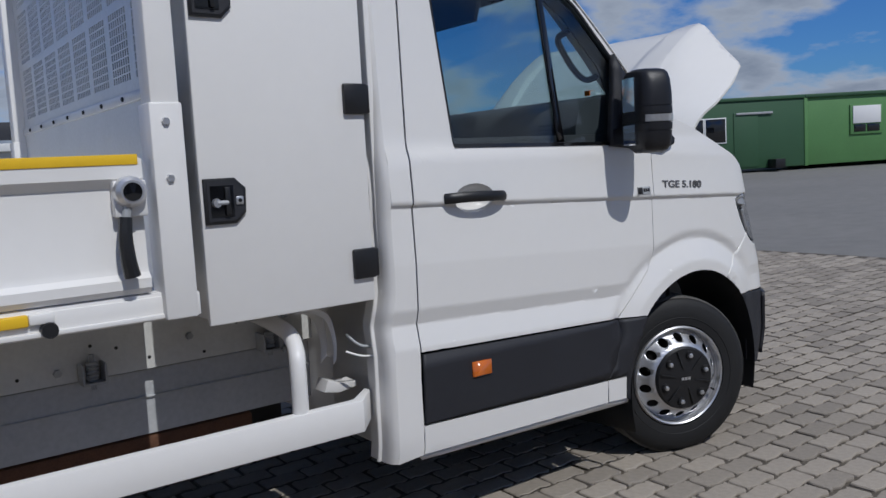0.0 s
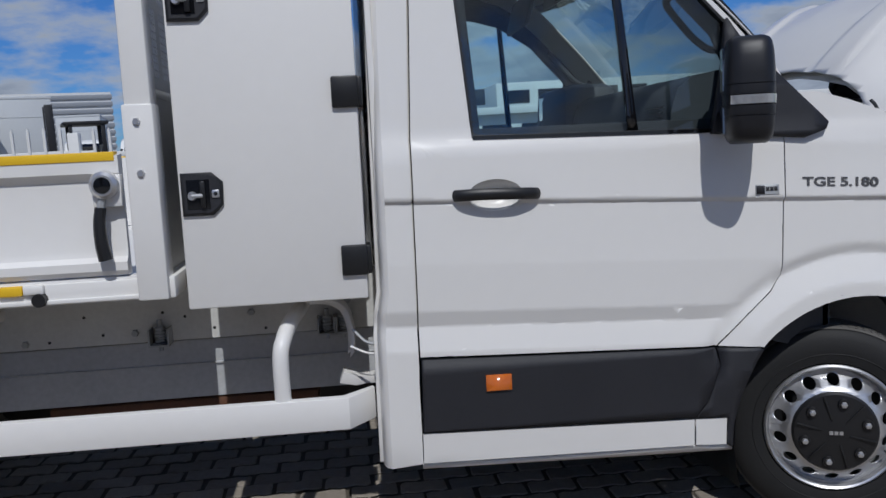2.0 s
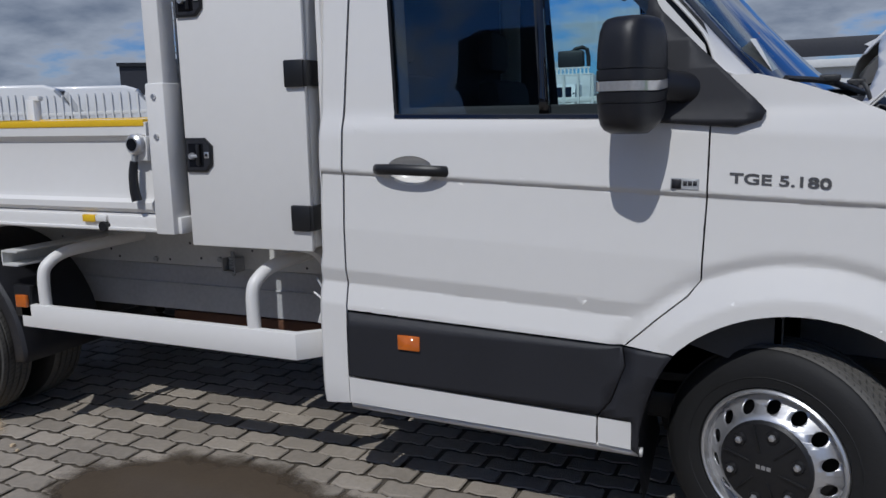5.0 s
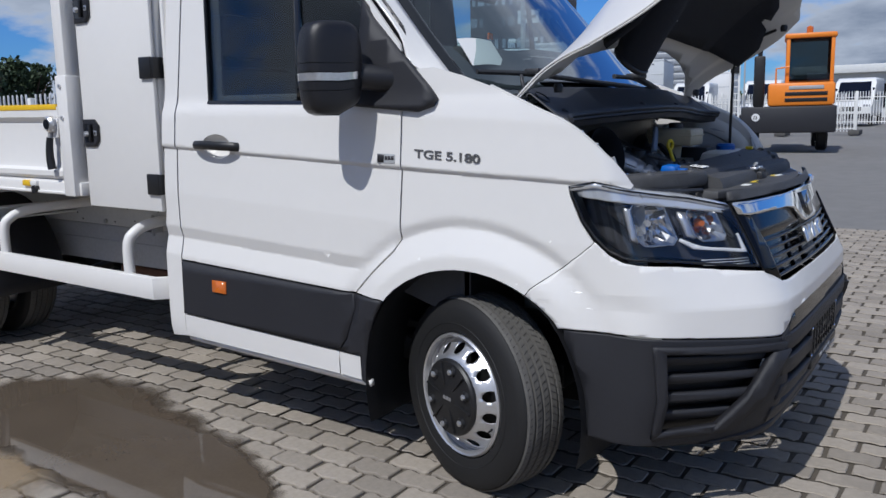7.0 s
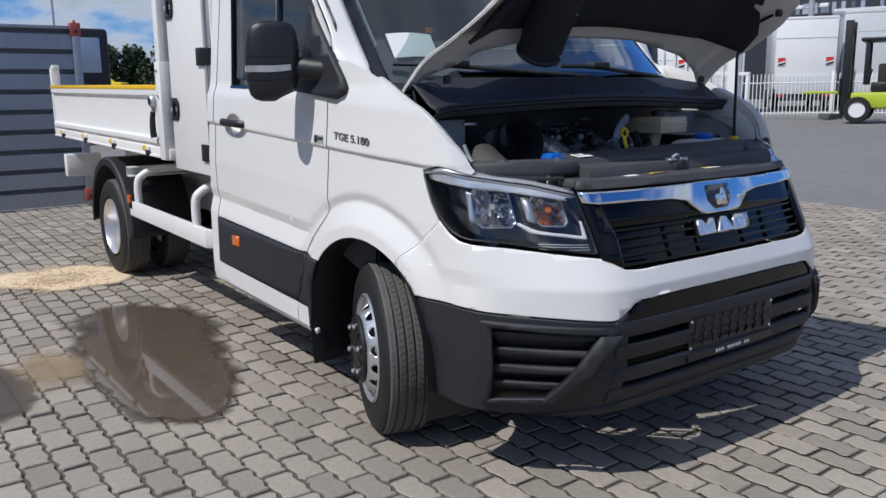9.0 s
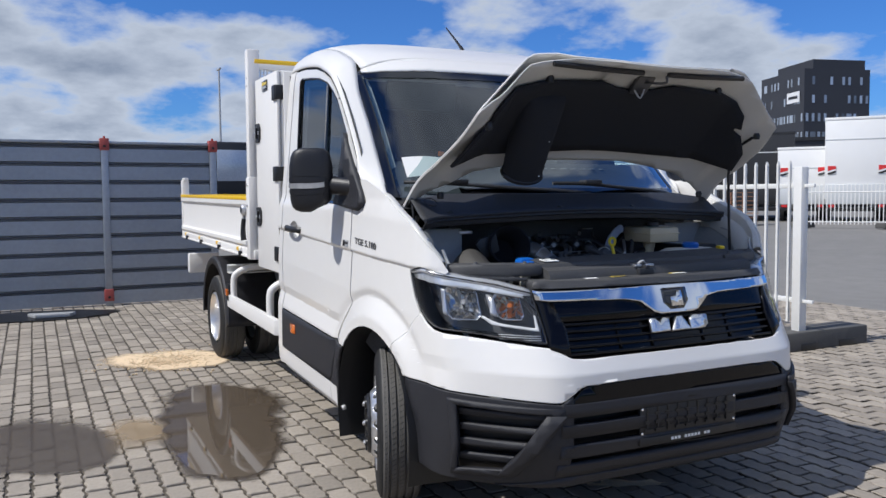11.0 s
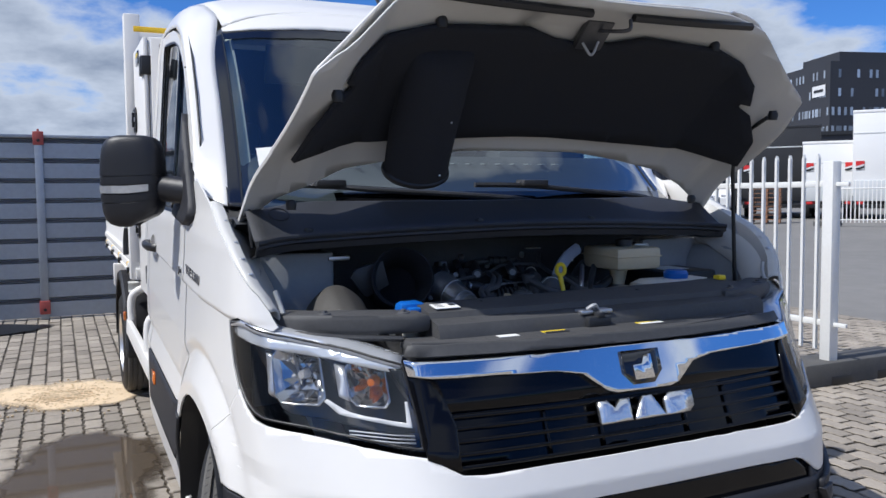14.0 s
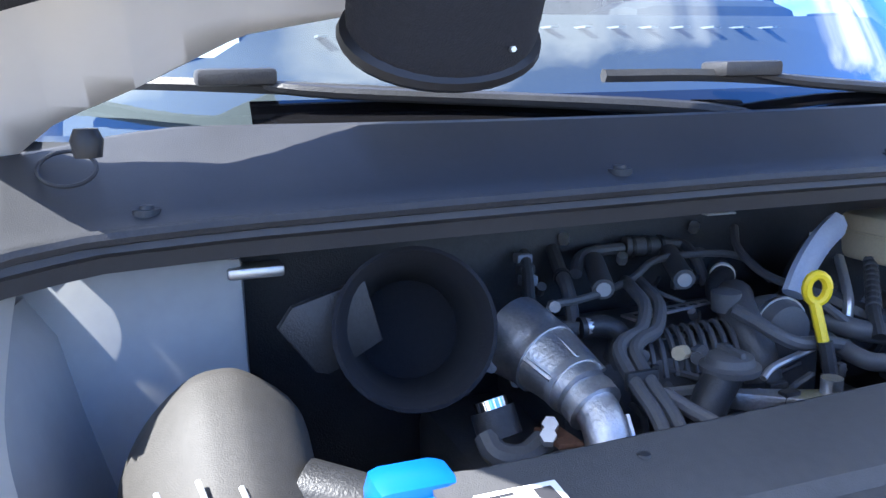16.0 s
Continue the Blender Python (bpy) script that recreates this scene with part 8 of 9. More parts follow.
# ---- far fence, one run after another ----
def far_fence(p, q, height, posts):
    f = thing("fence", "white steel picket fence across the yard", "fence")
    p, q = Vector(p), Vector(q)
    d = (q - p)
    n = int(d.length / 0.13)
    ang = math.atan2(d.y, d.x)
    me = None
    for i in range(n):
        c = p + d * (i + 0.5) / n
        if me is None:
            ob = part("picket", boxbm(-0.016, -0.012, 0.12, 0.016, 0.012, height, 0), M_FENCE, f, smooth=0)
            me = ob.data
        else:
            ob = new("picket", me)
            ob.parent = f
        ob.matrix_local = Matrix.Translation((c.x, c.y, ground_z(c.x, c.y))) @ Matrix.Rotation(ang, 4, "Z")
    for zz in (0.22, height - 0.3):
        part("rail", tubebm([(p.x, p.y, ground_z(p.x, p.y) + zz), (q.x, q.y, ground_z(q.x, q.y) + zz)], 0.025, 6, 1), M_FENCE, f)
    for i in range(posts + 1):
        c = p + d * i / posts
        z = ground_z(c.x, c.y)
        part("post", boxbm(c.x - 0.05, c.y - 0.05, z, c.x + 0.05, c.y + 0.05, z + height + 0.08, 0.01), M_FENCE, f)
        part("foot", boxbm(c.x - 0.2, c.y - 0.5, z, c.x + 0.2, c.y + 0.5, z + 0.18, 0.02), M_BLOCK, f)


far_fence((-3.0, 33.5, 0), (-17.3, 24.0, 0), 1.6, 6)
far_fence((36, 27, 0), (12, 42, 0), 1.75, 9)
far_fence((12, 42, 0), (-20, 46, 0), 1.75, 11)


# ---- vehicles and buildings across the yard ----
M_VAN = mat("white_van_paint", (0.78, 0.78, 0.77), 0.3, 0, 0.02, 2, coat=0.3)
M_GREYBOX = mat("grey_box_body", (0.55, 0.57, 0.58), 0.4, 0, 0.04, 1)
M_DARKB = mat("black_box_body", (0.016, 0.017, 0.02), 0.5, 0, 0.1, 1)
M_REDM = mat("red_marker", (0.6, 0.03, 0.03), 0.4, 0, 0.05, 20)
M_TOWER = mat("charcoal_cladding", (0.035, 0.037, 0.045), 0.6, 0, 0.12, 0.3)
M_TWIN = mat("tower_window", (0.30, 0.34, 0.40), 0.15, 0.2, 0.15, 2, objvar=0.6)
M_TSIGN = mat("white_sign", (0.75, 0.75, 0.75), 0.5, 0, 0.02, 3)
M_GREEN = mat("green_cabin_paint", (0.10, 0.24, 0.08), 0.55, 0, 0.08, 1.5, dirt=0.2, dirt_col=(0.08, 0.12, 0.05))
M_GREEND = mat("dark_green_cabin_paint", (0.035, 0.095, 0.045), 0.55, 0, 0.08, 1.5)
M_ORANGE = mat("orange_machine_paint", (0.80, 0.23, 0.02), 0.4, 0, 0.05, 3)
M_LIME = mat("lime_forklift_paint", (0.42, 0.50, 0.03), 0.45, 0, 0.08, 3)
M_BLDW = mat("white_building", (0.66, 0.67, 0.66), 0.7, 0, 0.06, 0.4)
M_BLDG = mat("grey_ribbed_building", (0.30, 0.32, 0.35), 0.6, 0.2, 0.06, 0.4)
M_LEAF = mat("dark_foliage", (0.035, 0.06, 0.025), 0.8, 0, 0.3, 0.6, island=0.45)
M_BARK = mat("bark", (0.08, 0.06, 0.045), 0.9, 0, 0.2, 5)


def at_yard(x, y, deg):
    return Matrix.Translation((x, y, ground_z(x, y))) @ Matrix.Rotation(radians(deg), 4, "Z")


def small_wheel(th, x, y, r=0.33, w=0.2):
    wh = new("wheel"); wh.parent = th
    part("tyre", spinbm([(-w / 2, r * 0.6), (-w / 2, r * 0.92), (-w / 2 + 0.03, r), (w / 2 - 0.03, r), (w / 2, r * 0.92), (w / 2, r * 0.6)], (x, y, r), "y", 20, True), M_RUBBER, wh)
    part("rim", spinbm([(-w * 0.4, r * 0.62), (-w * 0.3, r * 0.2), (w * 0.3, r * 0.2), (w * 0.4, r * 0.62)], (x, y, r), "y", 16), M_SILVER, wh)


def van(m, label="white panel van behind the fence", h=2.5):
    """Nose towards -y in its own frame."""
    v = thing("panel_van", label, "van", "parked vans", m=m)
    side = [(-2.6, 0.45), (-2.6, 0.95), (-2.35, 1.12), (-1.75, 1.30), (-0.95, h - 0.15), (-0.5, h), (2.7, h), (2.75, h - 0.2), (2.75, 0.45)]
    bm = bmesh.new()
    prism(bm, [(y, z) for y, z in side], "x", -0.97, 0.97)
    bmesh.ops.bevel(bm, geom=[e for e in bm.edges if abs(e.verts[0].co.x - e.verts[1].co.x) < 0.1], offset=0.12, segments=3, affect="EDGES", profile=0.5)
    part("body", bm, M_VAN, v)
    bm = bmesh.new()
    k = [(-1.72, 1.34), (-1.02, h - 0.24)]
    A = [bm.verts.new((sx * 0.82, k[0][0] - 0.03, k[0][1] + 0.02)) for sx in (-1, 1)] + [bm.verts.new((sx * 0.74, k[1][0] - 0.03, k[1][1] + 0.02)) for sx in (1, -1)]
    bm.faces.new(A)
    part("windscreen", bm, M_GLOSSB, v)
    part("grille", boxbm(-0.5, -2.62, 0.75, 0.5, -2.58, 0.98, 0.02), M_BLACK, v)
    part("bumper", boxbm(-0.95, -2.66, 0.35, 0.95, -2.5, 0.62, 0.05), M_PLAST, v)
    for sx in (-1, 1):
        part("headlight", boxbm(sx * 0.72 - 0.18, -2.56, 0.90, sx * 0.72 + 0.18, -2.40, 1.08, 0.03), M_LAMP, v)
        part("mirror", boxbm(sx * 1.08 - 0.08, -1.45, 1.30, sx * 1.08 + 0.08, -1.35, 1.60, 0.03), M_BLACK, v)
        part("side_window", boxbm(sx * 0.90 - 0.06, -1.35, 1.40, sx * 0.90 + 0.06, -0.55, 1.95, 0.02), M_GLOSSB, v)
    for yy in (-1.7, 1.8):
        for sx in (-0.88, 0.88):
            wh = new("wheel"); wh.parent = v
            part("tyre", spinbm([(-0.1, 0.2), (-0.1, 0.31), (-0.07, 0.34), (0.07, 0.34), (0.1, 0.31), (0.1, 0.2)], (sx, yy, 0.34), "x", 18, True), M_RUBBER, wh)
            part("rim", spinbm([(-0.08, 0.21), (0.08, 0.21)], (sx, yy, 0.34), "x", 14), M_SILVER, wh)
    return v


def box_truck(m, w, l, h, body_mat, label, markers=True):
    """A parked box body seen from behind; rear towards -y in its own frame."""
    v = thing("box_truck", label, "truck", "parked box trucks", m=m)
    b = part("box_body", boxbm(-w / 2, 0, 0.95, w / 2, l, h, 0.04), body_mat, v)
    part("roof_edge", boxbm(-w / 2 - 0.02, -0.02, h - 0.10, w / 2 + 0.02, l, h + 0.02, 0.02), body_mat, v)
    part("belt", boxbm(-w / 2 - 0.01, -0.012, h - 0.95, w / 2 + 0.01, 0.0, h - 0.90, 0.004), M_GREYBOX, v)
    part("tail_lift", boxbm(-w / 2 + 0.05, -0.10, 0.75, w / 2 - 0.05, 0.0, 1.6, 0.02), M_GREYBOX if body_mat is not M_DARKB else M_DARKB, v)
    part("chassis", boxbm(-0.5, 0.1, 0.5, 0.5, l + 1.8, 0.85, 0.03), M_BLACK, v)
    part("bumper", boxbm(-w / 2 + 0.1, -0.05, 0.45, w / 2 - 0.1, 0.05, 0.62, 0.02), M_BLACK, v)
    part("cab", boxbm(-1.0, l + 0.1, 0.55, 1.0, l + 1.9, min(h - 0.3, 2.5), 0.15), M_VAN, v)
    for sx in (-1, 1):
        part("tail_lamp", boxbm(sx * (w / 2 - 0.3) - 0.12, -0.08, 0.62, sx * (w / 2 - 0.3) + 0.12, -0.04, 0.74, 0.01), M_REDM, v)
        if markers:
            mk = part("marker_board", boxbm(sx * (w / 2 - 0.28) - 0.16, -0.03, 2.05, sx * (w / 2 - 0.28) + 0.16, -0.012, 2.40, 0.004), M_TSIGN, v)
            bm = bmesh.new()
            x0 = sx * (w / 2 - 0.28)
            prism(bm, [(x0 - 0.16, 2.40), (x0 + 0.16, 2.40), (x0 + 0.16, 2.28), (x0 - 0.16, 2.18)], "y", -0.036, -0.03)
            part("marker_stripe", bm, M_REDM, mk)
            bm = bmesh.new()
            prism(bm, [(x0 - 0.16, 2.10), (x0 + 0.16, 2.20), (x0 + 0.16, 2.12), (x0 - 0.02, 2.05), (x0 - 0.16, 2.05)], "y", -0.036, -0.03)
            part("marker_stripe", bm, M_BLACK, mk)
        for yy in (l * 0.25, l + 1.0):
            wh = new("wheel"); wh.parent = v
            part("tyre", spinbm([(-0.12, 0.24), (-0.12, 0.36), (-0.08, 0.40), (0.08, 0.40), (0.12, 0.36), (0.12, 0.24)], (sx * (w / 2 - 0.2), yy, 0.40), "x", 18, True), M_RUBBER, wh)
            part("rim", spinbm([(-0.09, 0.25), (0.09, 0.25)], (sx * (w / 2 - 0.2), yy, 0.40), "x", 14), M_SILVER, wh)
    return v


def polar(az, d, ex=3.58, ey=-1.39):
    return ex + d * math.cos(radians(az)), ey + d * math.sin(radians(az))


x, y = polar(126.3, 39)
box_truck(at_yard(x, y, 38), 2.5, 4.5, 4.45, M_VAN, "white box truck with red and white marker boards")
x, y = polar(129.4, 40)
box_truck(at_yard(x, y, 40), 2.1, 4.0, 3.30, M_VAN, "white high-roof van body with marker boards")
x, y = polar(132.2, 41)
box_truck(at_yard(x, y, 41), 3.3, 7.0, 4.10, M_DARKB, "black box truck with marker boards")
x, y = polar(120.8, 42)
box_truck(at_yard(x, y, 36), 2.6, 6.0, 4.2, M_VAN, "white box truck with marker boards")
x, y = polar(117.0, 44)
box_truck(at_yard(x, y, 30), 2.6, 6.0, 4.5, M_GREYBOX, "grey-sided white box truck", False)
for az_, d_, h_ in ((41.2, 50, 4.4), (44.6, 52, 4.0), (37.6, 54, 4.7)):
    x, y = polar(az_, d_, -2.2, -2.3)
    box_truck(at_yard(x, y, az_ - 78), 2.5, 5.0, h_, M_VAN, "white box truck behind the far fence", False)
for az_, d_ in ((42.6, 47), (38.9, 49)):
    x, y = polar(az_, d_, -2.2, -2.3)
    box_truck(at_yard(x, y, az_ - 78), 3.4, 4.0, 2.35, M_DARKB, "low black truck body behind the far fence", False)
x, y = polar(136.2, 42)
van(at_yard(x, y, 42), "white panel van behind the fence", 2.6)
x, y = polar(139.8, 39)
van(at_yard(x, y, 130), "white high-roof van parked sideways", 2.75)
x, y = polar(144.5, 37)
van(at_yard(x, y, 128), "white high-roof van parked sideways", 2.75)
for az, d, r in ((107.8, 50, 8), (111.2, 49, 14), (103.4, 50, 5), (114.6, 51, 16), (98, 50, 0), (92, 50, -4)):
    x, y = polar(az, d, 2.2, -1.9)
    van(at_yard(x, y, r))
x, y = polar(111.0, 55, 2.2, -1.9)
box_truck(at_yard(x, y, 12), 2.5, 5.5, 4.2, M_GREYBOX, "grey box truck behind the vans", False)
x, y = polar(106.8, 56, 2.2, -1.9)
crane_truck = box_truck(at_yard(x, y, 8), 2.5, 5.5, 3.3, M_VAN, "white box truck with a folded dark crane", False)
part("crane_body", boxbm(-0.95, 0.3, 3.75, 0.75, 1.3, 4.85, 0.12), M_DARKB, crane_truck)
part("crane_arm", tubebm([(-0.9, 0.8, 4.0), (0.2, 0.7, 4.95), (0.95, 0.8, 4.9), (1.05, 0.8, 3.8)], 0.14, 6, 2), M_DARKB, crane_truck)
for k in range(9):
    part("rack_slat", boxbm(-1.05 + 0.26 * k, 0.2, 3.32, -0.95 + 0.26 * k, 0.26, 3.74, 0.01), M_VAN, crane_truck)
part("rack_rail", boxbm(-1.15, 0.18, 3.66, 1.2, 0.27, 3.75, 0.01), M_VAN, crane_truck)


def tower(c, l, r, h, base, label, rows, seed):
    """A dark office block seen on its corner: c the near corner, l and r the far ends of its two faces."""
    t = thing("office_block", label, "building")
    c, l, r = Vector((*c, 0)), Vector((*l, 0)), Vector((*r, 0))
    far = l + r - c
    bm = bmesh.new()
    prism(bm, [(p.x, p.y) for p in (c, r, far, l)], "z", base, h)
    part("wall", bm, M_TOWER, t, smooth=0)
    mid = (c + r + far + l) / 4
    bm = bmesh.new()
    prism(bm, [tuple((mid + (p - mid) * 0.8 + (r - c) * 0.10).xy) for p in (c, r, far, l)], "z", h, h + 1.6)
    part("roof_house", bm, M_TOWER, t, smooth=0)
    random.seed(seed)
    for a, b in ((c, l), (c, r)):
        d = b - a
        n = max(4, int(d.length / 0.95))
        u = d.normalized()
        nrm = Vector((u.y, -u.x, 0))
        if nrm.dot(a - mid) < 0:
            nrm = -nrm
        for f in range(rows):
            z = h - 1.7 - f * (h - 4) / rows
            for i in range(n):
                if random.random() < 0.30:
                    continue
                w = 0.22 if random.random() < 0.88 else 0.45
                p = a + u * ((i + 0.5) * d.length / n)
                q = [p - u * w + nrm * 0.06, p + u * w + nrm * 0.06]
                bm = bmesh.new()
                vs_ = [bm.verts.new((q[0].x, q[0].y, z - 0.62)), bm.verts.new((q[1].x, q[1].y, z - 0.62)), bm.verts.new((q[1].x, q[1].y, z + 0.55)), bm.verts.new((q[0].x, q[0].y, z + 0.55))]
                bm.faces.new(vs_)
                part("window", bm, M_TWIN, t, smooth=0)
        if a is c and b is l:
            for zz, w0 in ((h - 4.0, 0.56), (h - 10.3, 0.62)):
                p0, p1 = a + u * d.length * 0.08 + nrm * 0.15, a + u * d.length * 0.36 + nrm * 0.15
                bm = bmesh.new()
                bm.faces.new([bm.verts.new((p0.x, p0.y, zz - 0.8)), bm.verts.new((p1.x, p1.y, zz - 0.8)), bm.verts.new((p1.x, p1.y, zz + 0.8)), bm.verts.new((p0.x, p0.y, zz + 0.8))])
                sgn = part("sign", bm, M_TSIGN if zz > h - 5 else M_TWIN, t, "sign board")
                bm = bmesh.new()
                p0, p1 = a + u * d.length * 0.12 + nrm * 0.2, a + u * d.length * 0.32 + nrm * 0.2
                bm.faces.new([bm.verts.new((p0.x, p0.y, zz - 0.2)), bm.verts.new((p1.x, p1.y, zz - 0.2)), bm.verts.new((p1.x, p1.y, zz + 0.2)), bm.verts.new((p0.x, p0.y, zz + 0.2))])
                part("sign_writing", bm, M_INK, sgn)
    return t


tower((-80.8, 101.3), (-92.5, 105.5), (-77.9, 112.0), 20.3, 0, "charcoal office block with small bright windows", 6, 1)
tower((-46.0, 92.0), (-55.5, 89.5), (-43.2, 95.0), 17.4, 0, "charcoal office block with signs on its wall", 5, 2)
ob = thing("warehouse", "long low black warehouse", "building")
x0, y0 = polar(137, 78); x1, y1 = polar(113, 86)
bm = bmesh.new()
prism(bm, [(x0, y0), (x1, y1), (x1 - 3, y1 + 12), (x0 - 6, y0 + 12)], "z", 0, 6.3)
part("wall", bm, M_TOWER, ob, smooth=0)
bm = bmesh.new()
prism(bm, [(x0, y0 - 0.3), (x1, y1 - 0.3), (x1 - 3, y1 + 12.3), (x0 - 6, y0 + 12.3)], "z", 6.3, 6.6)
part("roof", bm, M_DARKB, ob, smooth=0)
# ribbed grey building and the white showroom
ob = thing("ribbed_building", "grey building with horizontal ribs", "building")
x, y = polar(112.6, 95, 2.2, -1.9)
for i in range(9):
    bm = bmesh.new()
    box(bm, -9, 0, 2.2 + i * 0.75, 9, 10, 2.2 + i * 0.75 + 0.45, 0.02, at_yard(x, y, 20))
    part("cladding_rib", bm, M_BLDG, ob)
bm = bmesh.new()
box(bm, -8.9, 0.15, 0, 8.9, 10, 8.9, 0, at_yard(x, y, 20))
part("wall", bm, M_BLDW, ob, smooth=0)
show = thing("showroom", "long white showroom with a dark sign band", "building")
part("wall", boxbm(-14, 78, 0, 60, 96, 4.6, 0.05), M_BLDW, show)
sign = part("sign_band", boxbm(-4.5, 77.7, 5.2, 12.4, 78.2, 6.75, 0.05), M_TOWER, show, "dark sign band")
part("canopy", boxbm(-14, 77.2, 4.2, 60, 78.0, 4.9, 0.05), M_BLDW, show)
part("sign_triangle", prismbm([(4.9, 6.0), (5.9, 5.55), (5.9, 6.45)], "y", 77.6, 77.7), M_TSIGN, sign)
for k in range(3):
    part("sign_mark", boxbm(6.2 + 1.05 * k, 77.6, 5.6, 7.05 + 1.05 * k, 77.7, 6.4, 0.02), M_GREEN, sign)
for i in range(18):
    part("window", boxbm(-12 + i * 4, 77.92, 1.2, -9.4 + i * 4, 77.99, 3.2, 0.0), M_GLOSSB, show)
part("upper_storey", boxbm(14, 80, 4.6, 40, 94, 7.4, 0.05), M_BLDW, show)
for i in range(8):
    part("upper_window", boxbm(15.2 + i * 3.1, 79.92, 5.3, 17.4 + i * 3.1, 79.99, 6.6, 0), M_GLOSSB, show)

# dark hall across the road, mirrored in the side windows
hall = thing("industrial_hall", "long dark grey industrial hall across the road", "building")
part("wall", boxbm(-42, -44, 0, 20, -30, 7.6, 0.05), M_TOWER, hall)
part("roof", boxbm(-42.3, -44.3, 7.6, 20.3, -29.7, 7.9, 0.05), M_DARKB, hall)
part("stair_tower", boxbm(-14, -40, 7.9, -7, -31, 10.2, 0.05), M_TOWER, hall)
for k in range(12):
    part("roller_door", boxbm(-40 + 5 * k, -29.98, 0, -37 + 5 * k, -29.92, 4.2, 0.02), M_GREYBOX, hall)

# green site cabins
cab = thing("site_cabin", "green site cabins with a white shuttered window", "cabin")
gx, gy = 27.6, 14.9
ga = 62
mcab = at_yard(gx, gy, ga)
for nm, b_, mt in (("end_wall", (0.0, -9.0, 0.12, 6.0, 0.0, 2.75), M_GREEN),):
    bm = bmesh.new(); box(bm, *b_, 0.03, mcab); part(nm, bm, mt, cab)
bm = bmesh.new(); box(bm, -0.04, -0.01, 0.12, 1.6, 5.4, 2.72, 0.03, mcab); part("long_wall", bm, M_GREEND, cab)
bm = bmesh.new(); box(bm, -0.1, -9.1, 2.72, 6.1, 0.03, 2.86, 0.03, mcab); part("roof", bm, M_GREEND, cab)
bm = bmesh.new(); box(bm, -0.1, 0.035, 2.72, 1.66, 5.46, 2.86, 0.03, mcab); part("roof", bm, M_GREEND, cab)


def cab_bit(name, b_, mt, label=""):
    bm = bmesh.new(); box(bm, *b_, 0.01, mcab); return part(name, bm, mt, cab, label)


cab_bit("window", (-0.06, -3.3, 1.20, 0.02, -1.9, 2.35), M_GREEN)
cab_bit("shutter", (-0.09, -3.2, 1.62, -0.05, -2.0, 2.30), M_TSIGN, "white window shutter")
cab_bit("pane", (-0.08, -3.15, 1.30, -0.05, -2.62, 1.58), M_GLOSSB)
cab_bit("pane", (-0.08, -2.55, 1.30, -0.05, -2.05, 1.58), M_GLOSSB)
cab_bit("corner_post", (-0.07, -0.08, 0.1, 0.07, 0.06, 2.8), M_GREEN)
cab_bit("door", (-0.07, 2.0, 0.2, -0.03, 3.0, 2.3), M_GREEND)
for wy in (3.35, 4.25):
    cab_bit("window_frame", (-0.075, wy - 0.04, 1.16, -0.03, wy + 0.84, 2.14), M_TSIGN)
    cab_bit("window", (-0.082, wy, 1.2, -0.05, wy + 0.80, 2.1), M_GLOSSB)
cab_bit("step", (-0.6, 1.2, 0.1, -0.05, 1.6, 0.45), M_BLACK)
cab_bit("bracket", (-0.12, 1.4, 2.2, -0.05, 2.9, 2.28), M_STEEL)


